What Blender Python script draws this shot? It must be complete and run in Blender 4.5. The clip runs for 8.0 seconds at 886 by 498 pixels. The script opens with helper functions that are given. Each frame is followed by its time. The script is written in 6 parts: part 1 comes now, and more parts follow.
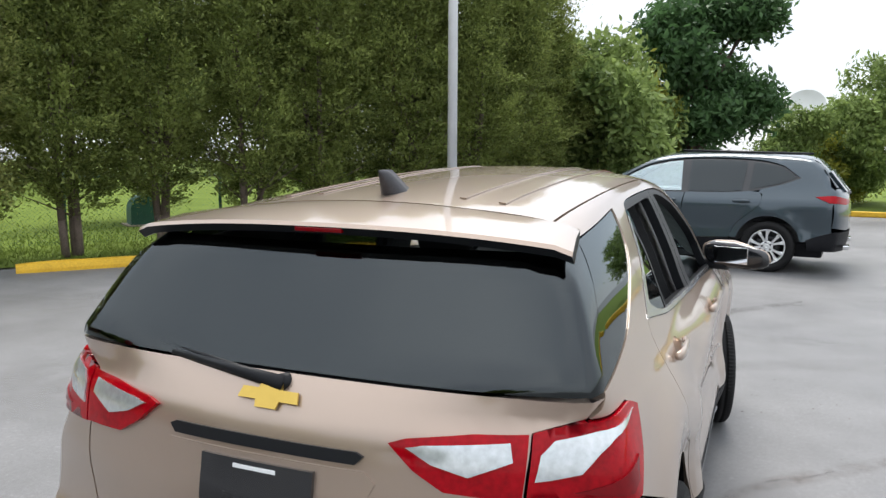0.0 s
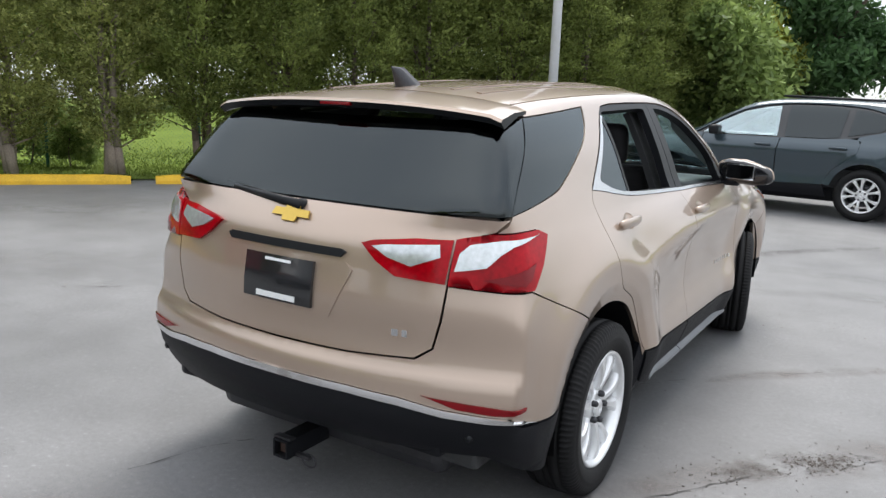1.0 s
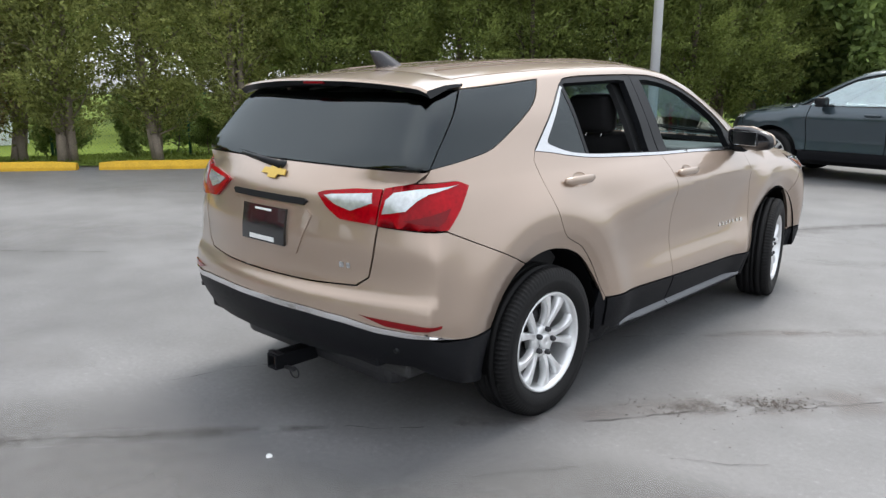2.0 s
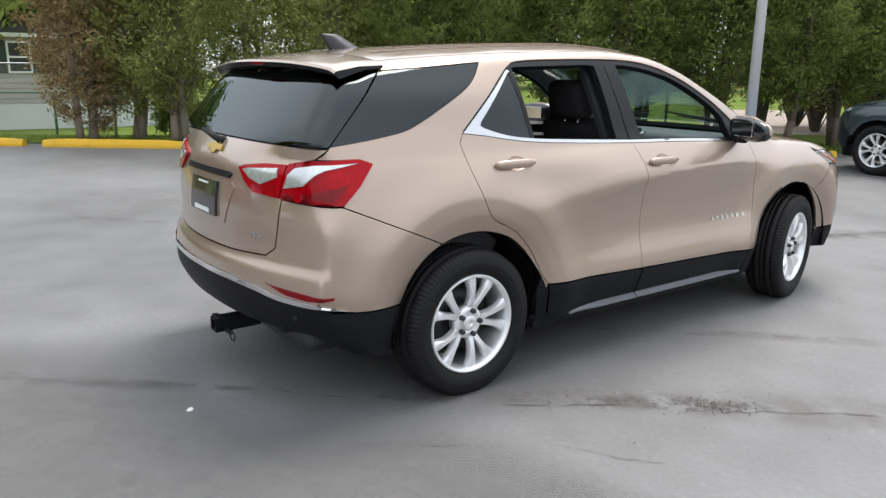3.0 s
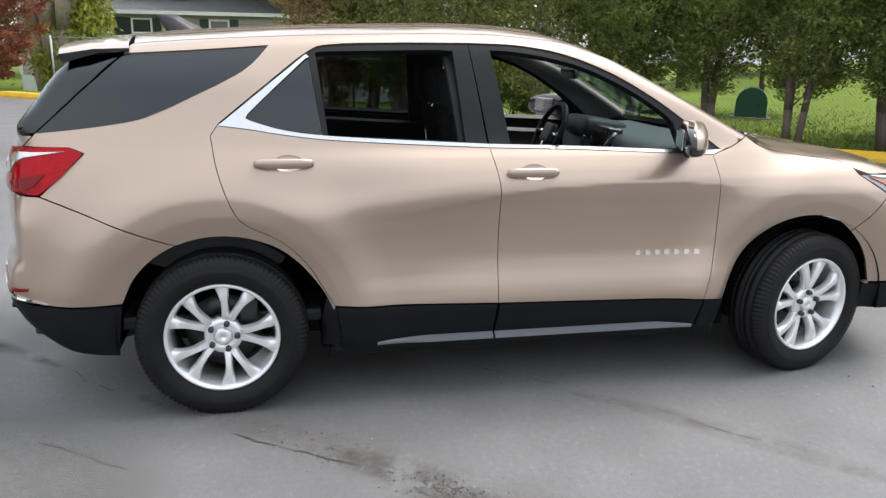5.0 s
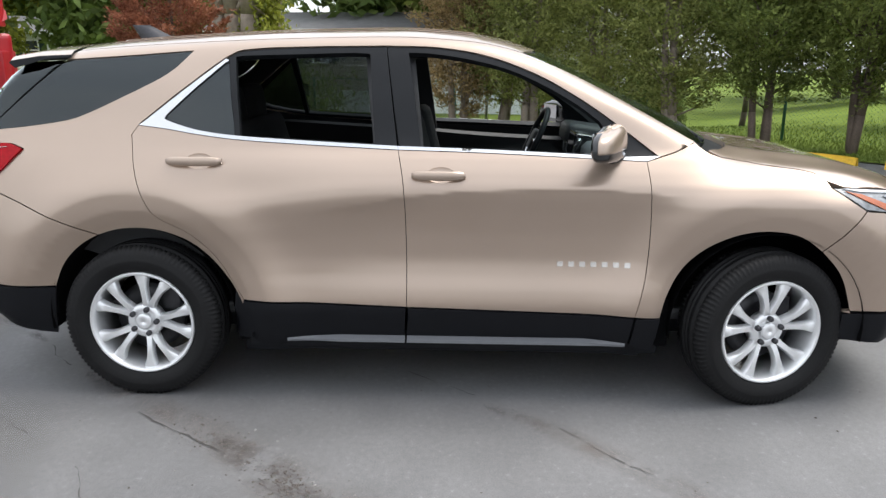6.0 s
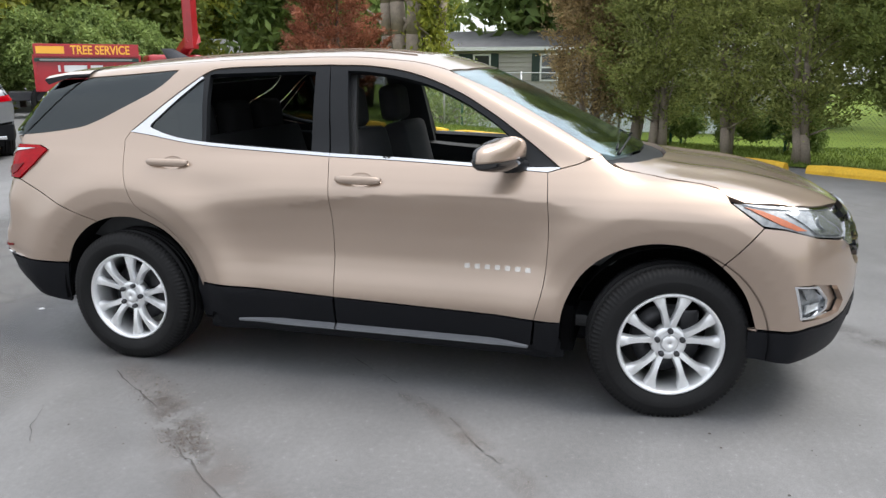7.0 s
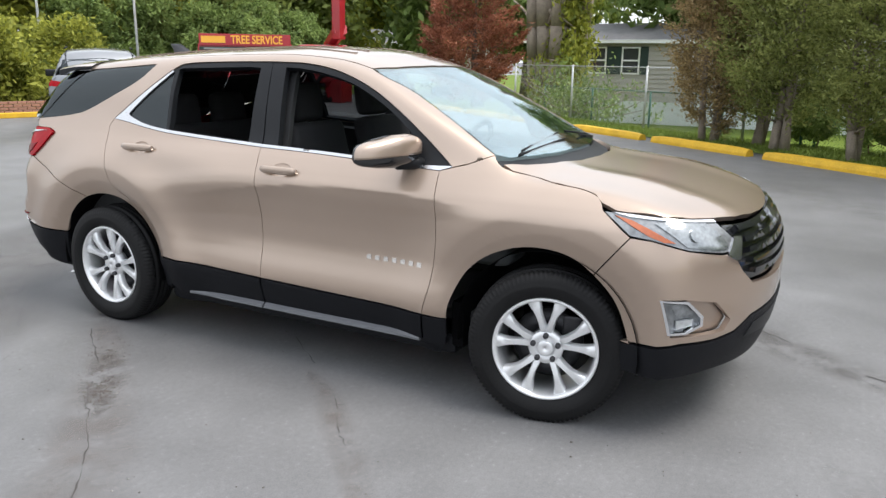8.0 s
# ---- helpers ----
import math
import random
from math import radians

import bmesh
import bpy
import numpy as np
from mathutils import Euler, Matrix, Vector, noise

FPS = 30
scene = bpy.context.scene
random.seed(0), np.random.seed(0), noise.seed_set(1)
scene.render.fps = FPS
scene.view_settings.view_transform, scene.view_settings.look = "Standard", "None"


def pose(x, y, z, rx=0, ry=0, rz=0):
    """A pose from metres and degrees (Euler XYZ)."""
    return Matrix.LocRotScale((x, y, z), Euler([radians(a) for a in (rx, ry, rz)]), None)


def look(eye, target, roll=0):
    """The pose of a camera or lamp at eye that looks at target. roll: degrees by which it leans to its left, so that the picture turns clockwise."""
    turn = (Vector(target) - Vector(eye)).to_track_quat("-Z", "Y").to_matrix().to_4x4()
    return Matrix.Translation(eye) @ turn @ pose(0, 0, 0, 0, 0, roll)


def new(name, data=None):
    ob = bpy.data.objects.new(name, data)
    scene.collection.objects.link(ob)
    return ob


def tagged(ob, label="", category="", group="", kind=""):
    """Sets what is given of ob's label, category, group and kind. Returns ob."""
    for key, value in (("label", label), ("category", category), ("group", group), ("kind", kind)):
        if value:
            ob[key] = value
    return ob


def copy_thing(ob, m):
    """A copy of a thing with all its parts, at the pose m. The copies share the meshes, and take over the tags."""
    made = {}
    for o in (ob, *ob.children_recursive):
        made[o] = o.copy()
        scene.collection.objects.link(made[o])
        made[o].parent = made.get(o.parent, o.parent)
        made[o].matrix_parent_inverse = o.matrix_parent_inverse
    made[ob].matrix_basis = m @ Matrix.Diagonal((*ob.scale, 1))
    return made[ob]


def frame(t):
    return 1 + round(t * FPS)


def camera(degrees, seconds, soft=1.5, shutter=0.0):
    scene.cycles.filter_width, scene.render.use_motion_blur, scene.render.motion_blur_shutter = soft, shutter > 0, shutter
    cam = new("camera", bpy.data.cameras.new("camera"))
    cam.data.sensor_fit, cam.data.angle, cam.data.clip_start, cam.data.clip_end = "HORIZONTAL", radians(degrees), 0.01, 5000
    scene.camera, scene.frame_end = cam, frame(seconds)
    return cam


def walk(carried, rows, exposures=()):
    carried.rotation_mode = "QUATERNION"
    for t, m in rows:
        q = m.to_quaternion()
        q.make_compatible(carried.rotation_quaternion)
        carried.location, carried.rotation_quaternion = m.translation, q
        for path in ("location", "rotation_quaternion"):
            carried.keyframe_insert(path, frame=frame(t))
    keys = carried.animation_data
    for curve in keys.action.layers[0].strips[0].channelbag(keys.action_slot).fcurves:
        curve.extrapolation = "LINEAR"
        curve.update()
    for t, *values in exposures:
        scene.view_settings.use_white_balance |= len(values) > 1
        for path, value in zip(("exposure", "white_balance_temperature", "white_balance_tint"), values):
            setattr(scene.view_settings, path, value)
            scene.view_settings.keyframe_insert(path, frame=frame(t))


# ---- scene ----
cam = camera(60.4, 8.0, soft=1.4)
PATH = [
    (0, (1.05, -2.27, 1.688), (0.274, -0.445, 1.431), 0.3),
    (0.5, (1.425, -2.495, 1.601), (0.474, -0.787, 1.177), 1.2),
    (1, (1.808, -2.737, 1.529), (0.766, -1.077, 1.132), 2.2),
    (1.2, (1.977, -2.797, 1.516), (0.883, -1.173, 1.108), 2.0),
    (2.3, (3.019, -2.607, 1.501), (1.611, -1.257, 1.057), 0.1),
    (2.5, (3.169, -2.5, 1.473), (1.723, -1.194, 1.023), 0.4),
    (3, (3.429, -2.082, 1.483), (1.868, -0.922, 1.016), 0.7),
    (3.5, (3.552, -1.551, 1.547), (1.891, -0.547, 1.062), 1.2),
    (4, (3.645, -0.963, 1.555), (1.894, -0.138, 1.05), 1.5),
    (4.5, (3.753, -0.339, 1.492), (1.921, 0.286, 0.99), 1.3),
    (5, (3.902, 0.261, 1.534), (2.016, 0.668, 1.008), 1.2),
    (5.2, (3.911, 0.503, 1.525), (2.008, 0.819, 0.998), 1.1),
    (6.5, (4.077, 2.001, 1.496), (2.155, 1.71, 1.026), -0.0),
    (7, (4.135, 2.623, 1.502), (2.258, 2.105, 1.045), -0.0),
    (7.5, (3.997, 3.223, 1.533), (2.196, 2.496, 1.056), 0.1),
    (8, (3.801, 3.791, 1.549), (2.084, 2.887, 1.067), 0.8),
]
walk(cam, [(t, look(eye, target, roll)) for t, eye, target, roll in PATH])


# ---- world, sun, exposure ----
world = bpy.data.worlds.new("world")
scene.world = world
world.use_nodes = True
wn = world.node_tree
wn.nodes.clear()
wo = wn.nodes.new("ShaderNodeOutputWorld")
wb = wn.nodes.new("ShaderNodeBackground")
sky = wn.nodes.new("ShaderNodeTexSky")
sky.sky_type = "NISHITA"
sky.sun_disc = False
sky.sun_elevation = radians(64)
sky.sun_rotation = radians(-16)
cloud = wn.nodes.new("ShaderNodeTexNoise")
cloud.inputs["Scale"].default_value = 2.2
cloud.inputs["Detail"].default_value = 6.0
ramp = wn.nodes.new("ShaderNodeValToRGB")
ramp.color_ramp.elements[0].position, ramp.color_ramp.elements[0].color = 0.35, (7.2, 7.6, 8.2, 1)
ramp.color_ramp.elements[1].position, ramp.color_ramp.elements[1].color = 0.68, (10.5, 10.7, 11.0, 1)
tc = wn.nodes.new("ShaderNodeTexCoord")
mixw = wn.nodes.new("ShaderNodeMix")
mixw.data_type = "RGBA"
mixw.inputs["Factor"].default_value = 0.8
wn.links.new(tc.outputs["Generated"], cloud.inputs["Vector"])
wn.links.new(cloud.outputs["Fac"], ramp.inputs["Fac"])
wn.links.new(sky.outputs["Color"], mixw.inputs["A"])
wn.links.new(ramp.outputs["Color"], mixw.inputs["B"])
# an overcast sky is brightest overhead
up_z = wn.nodes.new("ShaderNodeSeparateXYZ")
rise = wn.nodes.new("ShaderNodeMapRange")
rise.inputs["To Min"].default_value, rise.inputs["To Max"].default_value = 0.74, 1.36
shade = wn.nodes.new("ShaderNodeVectorMath")
shade.operation = "SCALE"
wn.links.new(tc.outputs["Generated"], up_z.inputs["Vector"])
wn.links.new(up_z.outputs["Z"], rise.inputs["Value"])
wn.links.new(mixw.outputs["Result"], shade.inputs[0])
wn.links.new(rise.outputs["Result"], shade.inputs["Scale"])
wn.links.new(shade.outputs["Vector"], wb.inputs["Color"])
wb.inputs["Strength"].default_value = 0.150
wn.links.new(wb.outputs["Background"], wo.inputs["Surface"])
sun_data = bpy.data.lights.new("sun", "SUN")
sun_data.energy, sun_data.angle, sun_data.color = 3.3, radians(32), (1.0, 0.96, 0.90)
sun = new("sun", sun_data)
sun.matrix_world = look((-1.2, 4.2, 9), (0, 0, 0))
scene.view_settings.exposure = 0.27


# ---- materials ----
def material(name, base, rough=0.5, metal=0.0, scale=8.0, vary=0.12, fine=60.0, bump=0.0, coat=0.0, **more):
    """A principled surface whose colour varies at a large and a fine scale."""
    mat = bpy.data.materials.new(name)
    mat.use_nodes = True
    n, l = mat.node_tree.nodes, mat.node_tree.links
    b = n["Principled BSDF"]
    b.inputs["Roughness"].default_value, b.inputs["Metallic"].default_value = rough, metal
    b.inputs["Coat Weight"].default_value = coat
    for key, value in more.items():
        b.inputs[key.replace("_", " ")].default_value = value
    co = n.new("ShaderNodeTexCoord")
    big, small = n.new("ShaderNodeTexNoise"), n.new("ShaderNodeTexNoise")
    big.inputs["Scale"].default_value, small.inputs["Scale"].default_value = scale, fine
    big.inputs["Detail"].default_value = small.inputs["Detail"].default_value = 4.0
    l.new(co.outputs["Object"], big.inputs["Vector"])
    l.new(co.outputs["Object"], small.inputs["Vector"])
    add = n.new("ShaderNodeMath")
    add.operation = "ADD"
    l.new(big.outputs["Fac"], add.inputs[0])
    l.new(small.outputs["Fac"], add.inputs[1])
    r = n.new("ShaderNodeMapRange")
    r.inputs["From Min"].default_value, r.inputs["From Max"].default_value = 0.6, 1.4
    r.inputs["To Min"].default_value, r.inputs["To Max"].default_value = 1 - vary, 1 + vary
    l.new(add.outputs[0], r.inputs["Value"])
    mul = n.new("ShaderNodeVectorMath")
    mul.operation = "SCALE"
    mul.inputs[0].default_value = base
    l.new(r.outputs["Result"], mul.inputs["Scale"])
    l.new(mul.outputs["Vector"], b.inputs["Base Color"])
    if bump:
        bp = n.new("ShaderNodeBump")
        bp.inputs["Strength"].default_value, bp.inputs["Distance"].default_value = bump, 0.01
        l.new(small.outputs["Fac"], bp.inputs["Height"])
        l.new(bp.outputs["Normal"], b.inputs["Normal"])
    return mat


def glass(name, tint, rough=0.0, seen=0.05):
    """A thin pane: tinted see-through, with gloss that grows towards grazing view."""
    mat = bpy.data.materials.new(name)
    mat.use_nodes = True
    n, l = mat.node_tree.nodes, mat.node_tree.links
    n.remove(n["Principled BSDF"])
    t, g, m, f = n.new("ShaderNodeBsdfTransparent"), n.new("ShaderNodeBsdfGlossy"), n.new("ShaderNodeMixShader"), n.new("ShaderNodeLayerWeight")
    power, gloss = n.new("ShaderNodeMath"), n.new("ShaderNodeMapRange")
    t.inputs["Color"].default_value = (*tint, 1)
    g.inputs["Roughness"].default_value = rough
    g.inputs["Color"].default_value = (0.88, 0.97, 1.0, 1)
    power.operation = "POWER"
    power.inputs[1].default_value = 5.0
    gloss.inputs["To Min"].default_value, gloss.inputs["To Max"].default_value = seen, 0.9
    l.new(f.outputs["Facing"], power.inputs[0])
    l.new(power.outputs[0], gloss.inputs["Value"])
    l.new(gloss.outputs["Result"], m.inputs["Fac"])
    l.new(t.outputs["BSDF"], m.inputs[1])
    l.new(g.outputs["BSDF"], m.inputs[2])
    l.new(m.outputs["Shader"], n["Material Output"].inputs["Surface"])
    return mat


def leaf_material(name, dark, light, rough=0.6):
    """Leaves that differ one by one and clump by clump."""
    mat = bpy.data.materials.new(name)
    mat.use_nodes = True
    n, l = mat.node_tree.nodes, mat.node_tree.links
    b = n["Principled BSDF"]
    b.inputs["Roughness"].default_value = rough
    b.inputs["Specular IOR Level"].default_value = 0.25
    geo, co, noi = n.new("ShaderNodeNewGeometry"), n.new("ShaderNodeTexCoord"), n.new("ShaderNodeTexNoise")
    noi.inputs["Scale"].default_value = 1.3
    l.new(co.outputs["Object"], noi.inputs["Vector"])
    add = n.new("ShaderNodeMath")
    add.operation = "MULTIPLY_ADD"
    add.inputs[1].default_value, add.inputs[2].default_value = 0.5, 0.0
    l.new(geo.outputs["Random Per Island"], add.inputs[0])
    l.new(noi.outputs["Fac"], add.inputs[2])
    r = n.new("ShaderNodeValToRGB")
    r.color_ramp.elements[0].position, r.color_ramp.elements[0].color = 0.35, (*dark, 1)
    r.color_ramp.elements[1].position, r.color_ramp.elements[1].color = 1.0, (*light, 1)
    l.new(add.outputs[0], r.inputs["Fac"])
    l.new(r.outputs["Color"], b.inputs["Base Color"])
    tr = n.new("ShaderNodeBsdfTranslucent")
    l.new(r.outputs["Color"], tr.inputs["Color"])
    mx = n.new("ShaderNodeMixShader")
    mx.inputs["Fac"].default_value = 0.42
    l.new(b.outputs["BSDF"], mx.inputs[1])
    l.new(tr.outputs["BSDF"], mx.inputs[2])
    l.new(mx.outputs["Shader"], n["Material Output"].inputs["Surface"])
    return mat


def paint(name, base, metal=0.55, rough=0.36):
    """Metallic car paint: flakes under a clear coat."""
    mat = material(name, base, rough, metal, scale=3.0, vary=0.03, fine=900.0, coat=1.0, Coat_Roughness=0.03)
    return mat


PAINT = paint("beige_metallic_paint", (0.402, 0.311, 0.248), 0.62, 0.32)
PAINT_BLUE = paint("blue_grey_metallic_paint", (0.035, 0.055, 0.07))
PAINT_SILVER = paint("silver_paint", (0.20, 0.21, 0.225))
BLACK_GLOSS = material("gloss_black_trim", (0.012, 0.013, 0.015), 0.15, vary=0.05, coat=0.5)
BLACK_TRIM = material("satin_black_trim", (0.010, 0.011, 0.013), 0.42, vary=0.1, Specular_IOR_Level=0.2)
SILL_GREY = material("grey_satin_plastic", (0.12, 0.125, 0.135), 0.4, vary=0.08)
BADGE = material("dull_badge_metal", (0.62, 0.59, 0.56), 0.25, 0.7, vary=0.05)
CLADDING = material("dark_grained_plastic", (0.008, 0.0085, 0.0105), 0.5, fine=300.0, bump=0.15, vary=0.12, Specular_IOR_Level=0.14)
LINER = material("black_felt_liner", (0.004, 0.004, 0.0045), 0.95, vary=0.2, Specular_IOR_Level=0.05)
RUBBER = material("tyre_rubber", (0.009, 0.009, 0.0095), 0.6, scale=6.0, vary=0.3, fine=120.0, bump=0.1, Specular_IOR_Level=0.2)
ALLOY = material("silver_alloy", (0.78, 0.79, 0.80), 0.30, 0.55, scale=10.0, vary=0.05, coat=0.5)
DARK_METAL = material("dark_metal", (0.06, 0.06, 0.065), 0.45, 0.8, vary=0.2)
RUST = material("rusty_steel", (0.075, 0.045, 0.035), 0.8, 0.3, scale=25.0, vary=0.5)
CHROME = material("chrome", (0.8, 0.81, 0.83), 0.08, 1.0, vary=0.02)
SATIN = material("satin_chrome", (0.62, 0.63, 0.65), 0.25, 1.0, vary=0.03)
RED_LENS = material("red_lens", (0.30, 0.001, 0.006), 0.12, scale=9.0, vary=0.35, fine=70.0, coat=0.3, Specular_IOR_Level=0.05)
DARK_RED = material("dark_red_lens", (0.16, 0.001, 0.004), 0.12, scale=30.0, vary=0.15, coat=0.15, Specular_IOR_Level=0.2)
CLEAR_LENS = material("clear_lens", (0.55, 0.58, 0.59), 0.16, 0.55, scale=40.0, vary=0.2, coat=1.0)
HEAD_LENS = material("headlamp_lens", (0.30, 0.32, 0.33), 0.12, 0.65, scale=14.0, vary=0.45, fine=60.0, coat=1.0)
AMBER_LENS = material("amber_lens", (0.36, 0.085, 0.02), 0.2, scale=40.0, vary=0.2, coat=1.0)
LAMP_DARK = material("lamp_housing", (0.24, 0.25, 0.26), 0.25, 0.5, scale=30.0, vary=0.3, coat=0.6)
CLOTH = material("dark_seat_cloth", (0.018, 0.018, 0.02), 0.9, fine=220.0, bump=0.25, vary=0.2)
PLASTIC = material("interior_plastic", (0.025, 0.026, 0.028), 0.55, fine=200.0, bump=0.1, vary=0.12)
DASH = material("grey_dash_plastic", (0.13, 0.137, 0.142), 0.5, fine=200.0, bump=0.1, vary=0.12)
GREY_TRIM = material("grey_headliner", (0.25, 0.25, 0.24), 0.9, fine=200.0, vary=0.08)
DARK_GLASS = glass("privacy_glass", (0.12, 0.13, 0.14), 0.0, 0.06)
MID_GLASS = glass("tinted_door_glass", (0.36, 0.38, 0.39), 0.0, 0.05)
CLEAR_GLASS = glass("windscreen_glass", (0.78, 0.87, 0.87), 0.02, 0.27)
YELLOW = material("yellow_kerb_paint", (0.62, 0.37, 0.02), 0.7, scale=4.0, vary=0.22, fine=40.0, bump=0.3)
BARK = material("bark", (0.13, 0.10, 0.08), 0.95, scale=5.0, vary=0.35, fine=45.0, bump=0.8)
PALE_BARK = material("pale_bark", (0.24, 0.20, 0.16), 0.95, scale=5.0, vary=0.3, fine=45.0, bump=0.8)
CEDAR = leaf_material("cedar_foliage", (0.055, 0.080, 0.020), (0.29, 0.345, 0.095))
# lighter, yellower copy of the cedar leaves: sunlight on the first trees put into colour
CEDAR_LIT = leaf_material("lit_cedar_foliage", (0.080, 0.105, 0.026), (0.40, 0.43, 0.14))
CEDAR_BROWN = leaf_material("browning_cedar_foliage", (0.16, 0.115, 0.055), (0.46, 0.34, 0.17))
IVY = leaf_material("ivy_leaves", (0.03, 0.07, 0.025), (0.10, 0.19, 0.07), 0.45)
MAPLE = leaf_material("broad_leaves", (0.07, 0.115, 0.032), (0.29, 0.38, 0.12))
YELLOW_GREEN = leaf_material("yellow_green_leaves", (0.075, 0.105, 0.02), (0.42, 0.43, 0.075))
RED_LEAF = leaf_material("rust_red_leaves", (0.15, 0.055, 0.03), (0.42, 0.18, 0.11))
SIDING = material("grey_vinyl_siding", (0.37, 0.35, 0.32), 0.6, scale=1.0, vary=0.06)
ROOF_GREY = material("grey_shingles", (0.16, 0.16, 0.165), 0.9, scale=3.0, vary=0.2, fine=30.0, bump=0.4)
WHITE = material("white_paint", (0.75, 0.76, 0.76), 0.5, scale=3.0, vary=0.06)
SKIRT = material("pale_skirting", (0.62, 0.66, 0.66), 0.6, scale=2.0, vary=0.1)
SHUTTER = material("dark_green_shutter", (0.015, 0.035, 0.03), 0.5, vary=0.1)
GALV = material("galvanised_steel", (0.42, 0.43, 0.43), 0.45, 0.7, scale=10.0, vary=0.15)
GREEN_STEEL = material("green_steel", (0.022, 0.10, 0.075), 0.5, scale=10.0, vary=0.2)
BLUE_BASE = material("blue_painted_concrete", (0.02, 0.16, 0.5), 0.6, scale=6.0, vary=0.15, fine=50.0, bump=0.3)
POLE_WHITE = material("off_white_pole_paint", (0.66, 0.67, 0.68), 0.5, scale=4.0, vary=0.08)
TRUCK_RED = material("red_truck_paint", (0.36, 0.012, 0.02), 0.35, scale=3.0, vary=0.15, coat=0.5)
BROWN_TWIG = material("brown_twigs", (0.16, 0.11, 0.085), 0.95, scale=4.0, vary=0.3)
SIGN_YELLOW = material("sign_yellow", (0.85, 0.42, 0.05), 0.6, vary=0.05)
BRICK = material("planter_brick", (0.32, 0.17, 0.12), 0.9, scale=20.0, vary=0.3)
PANE = material("house_pane", (0.05, 0.055, 0.06), 0.08, coat=1.0)


# ---- mesh helpers ----
def thing(name, label, category, at=(0, 0, 0), group="", kind=""):
    return tagged(place(new(name), at), label, category, group, kind)


def place(ob, at=(0, 0, 0), rz=0.0):
    ob.matrix_world = pose(*at, 0, 0, rz)
    return ob


def mesh_of(name, verts, faces, mat, smooth=True, normals=None):
    me = bpy.data.meshes.new(name)
    me.from_pydata([tuple(map(float, v)) for v in verts], [], [tuple(map(int, f)) for f in faces])
    me.materials.append(mat)
    me.shade_smooth() if smooth else me.shade_flat()
    if normals is not None:
        me.normals_split_custom_set([tuple(map(float, n)) for n in normals])
    return me


def part(name, data, parent=None, label="", mat=None, smooth=False):
    """Links a mesh or bmesh as one object under a thing or part."""
    if isinstance(data, bmesh.types.BMesh):
        me = bpy.data.meshes.new(name)
        data.to_mesh(me)
        data.free()
        me.materials.append(mat)
        me.shade_smooth() if smooth else me.shade_flat()
        data = me
    ob = new(name, data)
    if parent is not None:
        ob.parent = parent
    return tagged(ob, label)


def box(lo, hi, bevel=0.0, bm=None):
    bm = bm or bmesh.new()
    made = bmesh.ops.create_cube(bm, size=1.0)["verts"]
    for v in made:
        v.co = Vector([lo[i] + (v.co[i] + 0.5) * (hi[i] - lo[i]) for i in range(3)])
    if bevel:
        edges = list({e for v in made for e in v.link_edges})
        bmesh.ops.bevel(bm, geom=edges, offset=bevel, segments=2, affect="EDGES", profile=0.6)
    return bm


def rod(a, b, r0, r1=None, sides=8, bm=None):
    """A tapered round bar from a to b."""
    bm = bm or bmesh.new()
    a, b = Vector(a), Vector(b)
    d = b - a
    m = Matrix.Translation((a + b) / 2) @ d.to_track_quat("Z", "Y").to_matrix().to_4x4()
    bmesh.ops.create_cone(bm, cap_ends=True, segments=sides, radius1=r0, radius2=r0 if r1 is None else r1, depth=d.length, matrix=m)
    return bm


def lathe(profile, n=64, axis="x"):
    """Verts and faces of a closed profile of (axis, radius) points turned round the axis."""
    p = np.array(profile, float)
    a = np.arange(n) * 2 * np.pi / n
    k = len(p)
    v = np.zeros((n, k, 3))
    v[..., 0] = p[None, :, 0]
    v[..., 1] = p[None, :, 1] * np.cos(a)[:, None]
    v[..., 2] = p[None, :, 1] * np.sin(a)[:, None]
    f = [(i * k + j, i * k + (j + 1) % k, (i + 1) % n * k + (j + 1) % k, (i + 1) % n * k + j) for i in range(n) for j in range(k)]
    return v.reshape(-1, 3), f


def curve(pts, step=0.03):
    """A smooth open run through 2D points (centripetal-like), both ends kept."""
    p = np.array(pts, float)
    q = np.vstack([2 * p[0] - p[1], p, 2 * p[-1] - p[-2]])
    out = []
    for i in range(1, len(q) - 2):
        n = max(2, int(np.linalg.norm(q[i + 1] - q[i]) / step))
        t = np.arange(n)[:, None] / n
        m0, m1 = (q[i + 1] - q[i - 1]) / 2, (q[i + 2] - q[i]) / 2
        out.append((2 * t**3 - 3 * t**2 + 1) * q[i] + (t**3 - 2 * t**2 + t) * m0 + (-2 * t**3 + 3 * t**2) * q[i + 1] + (t**3 - t**2) * m1)
    return [tuple(x) for x in np.vstack(out)] + [tuple(p[-1])]


def dense(poly, step):
    out = []
    for a, b in zip(poly, poly[1:] + poly[:1]):
        a, b = np.array(a, float), np.array(b, float)
        n = max(1, int(np.linalg.norm(b - a) / step))
        out += [tuple(a + (b - a) * i / n) for i in range(n)]
    return out


def inside(pts, poly):
    p, q = np.asarray(pts, float), np.asarray(poly, float)
    x, y = p[:, 0], p[:, 1]
    hit = np.zeros(len(p), bool)
    for (x0, y0), (x1, y1) in zip(q, np.roll(q, -1, 0)):
        hit ^= ((y0 > y) != (y1 > y)) & (x < (x1 - x0) * (y - y0) / ((y1 - y0) or 1e-12) + x0)
    return hit


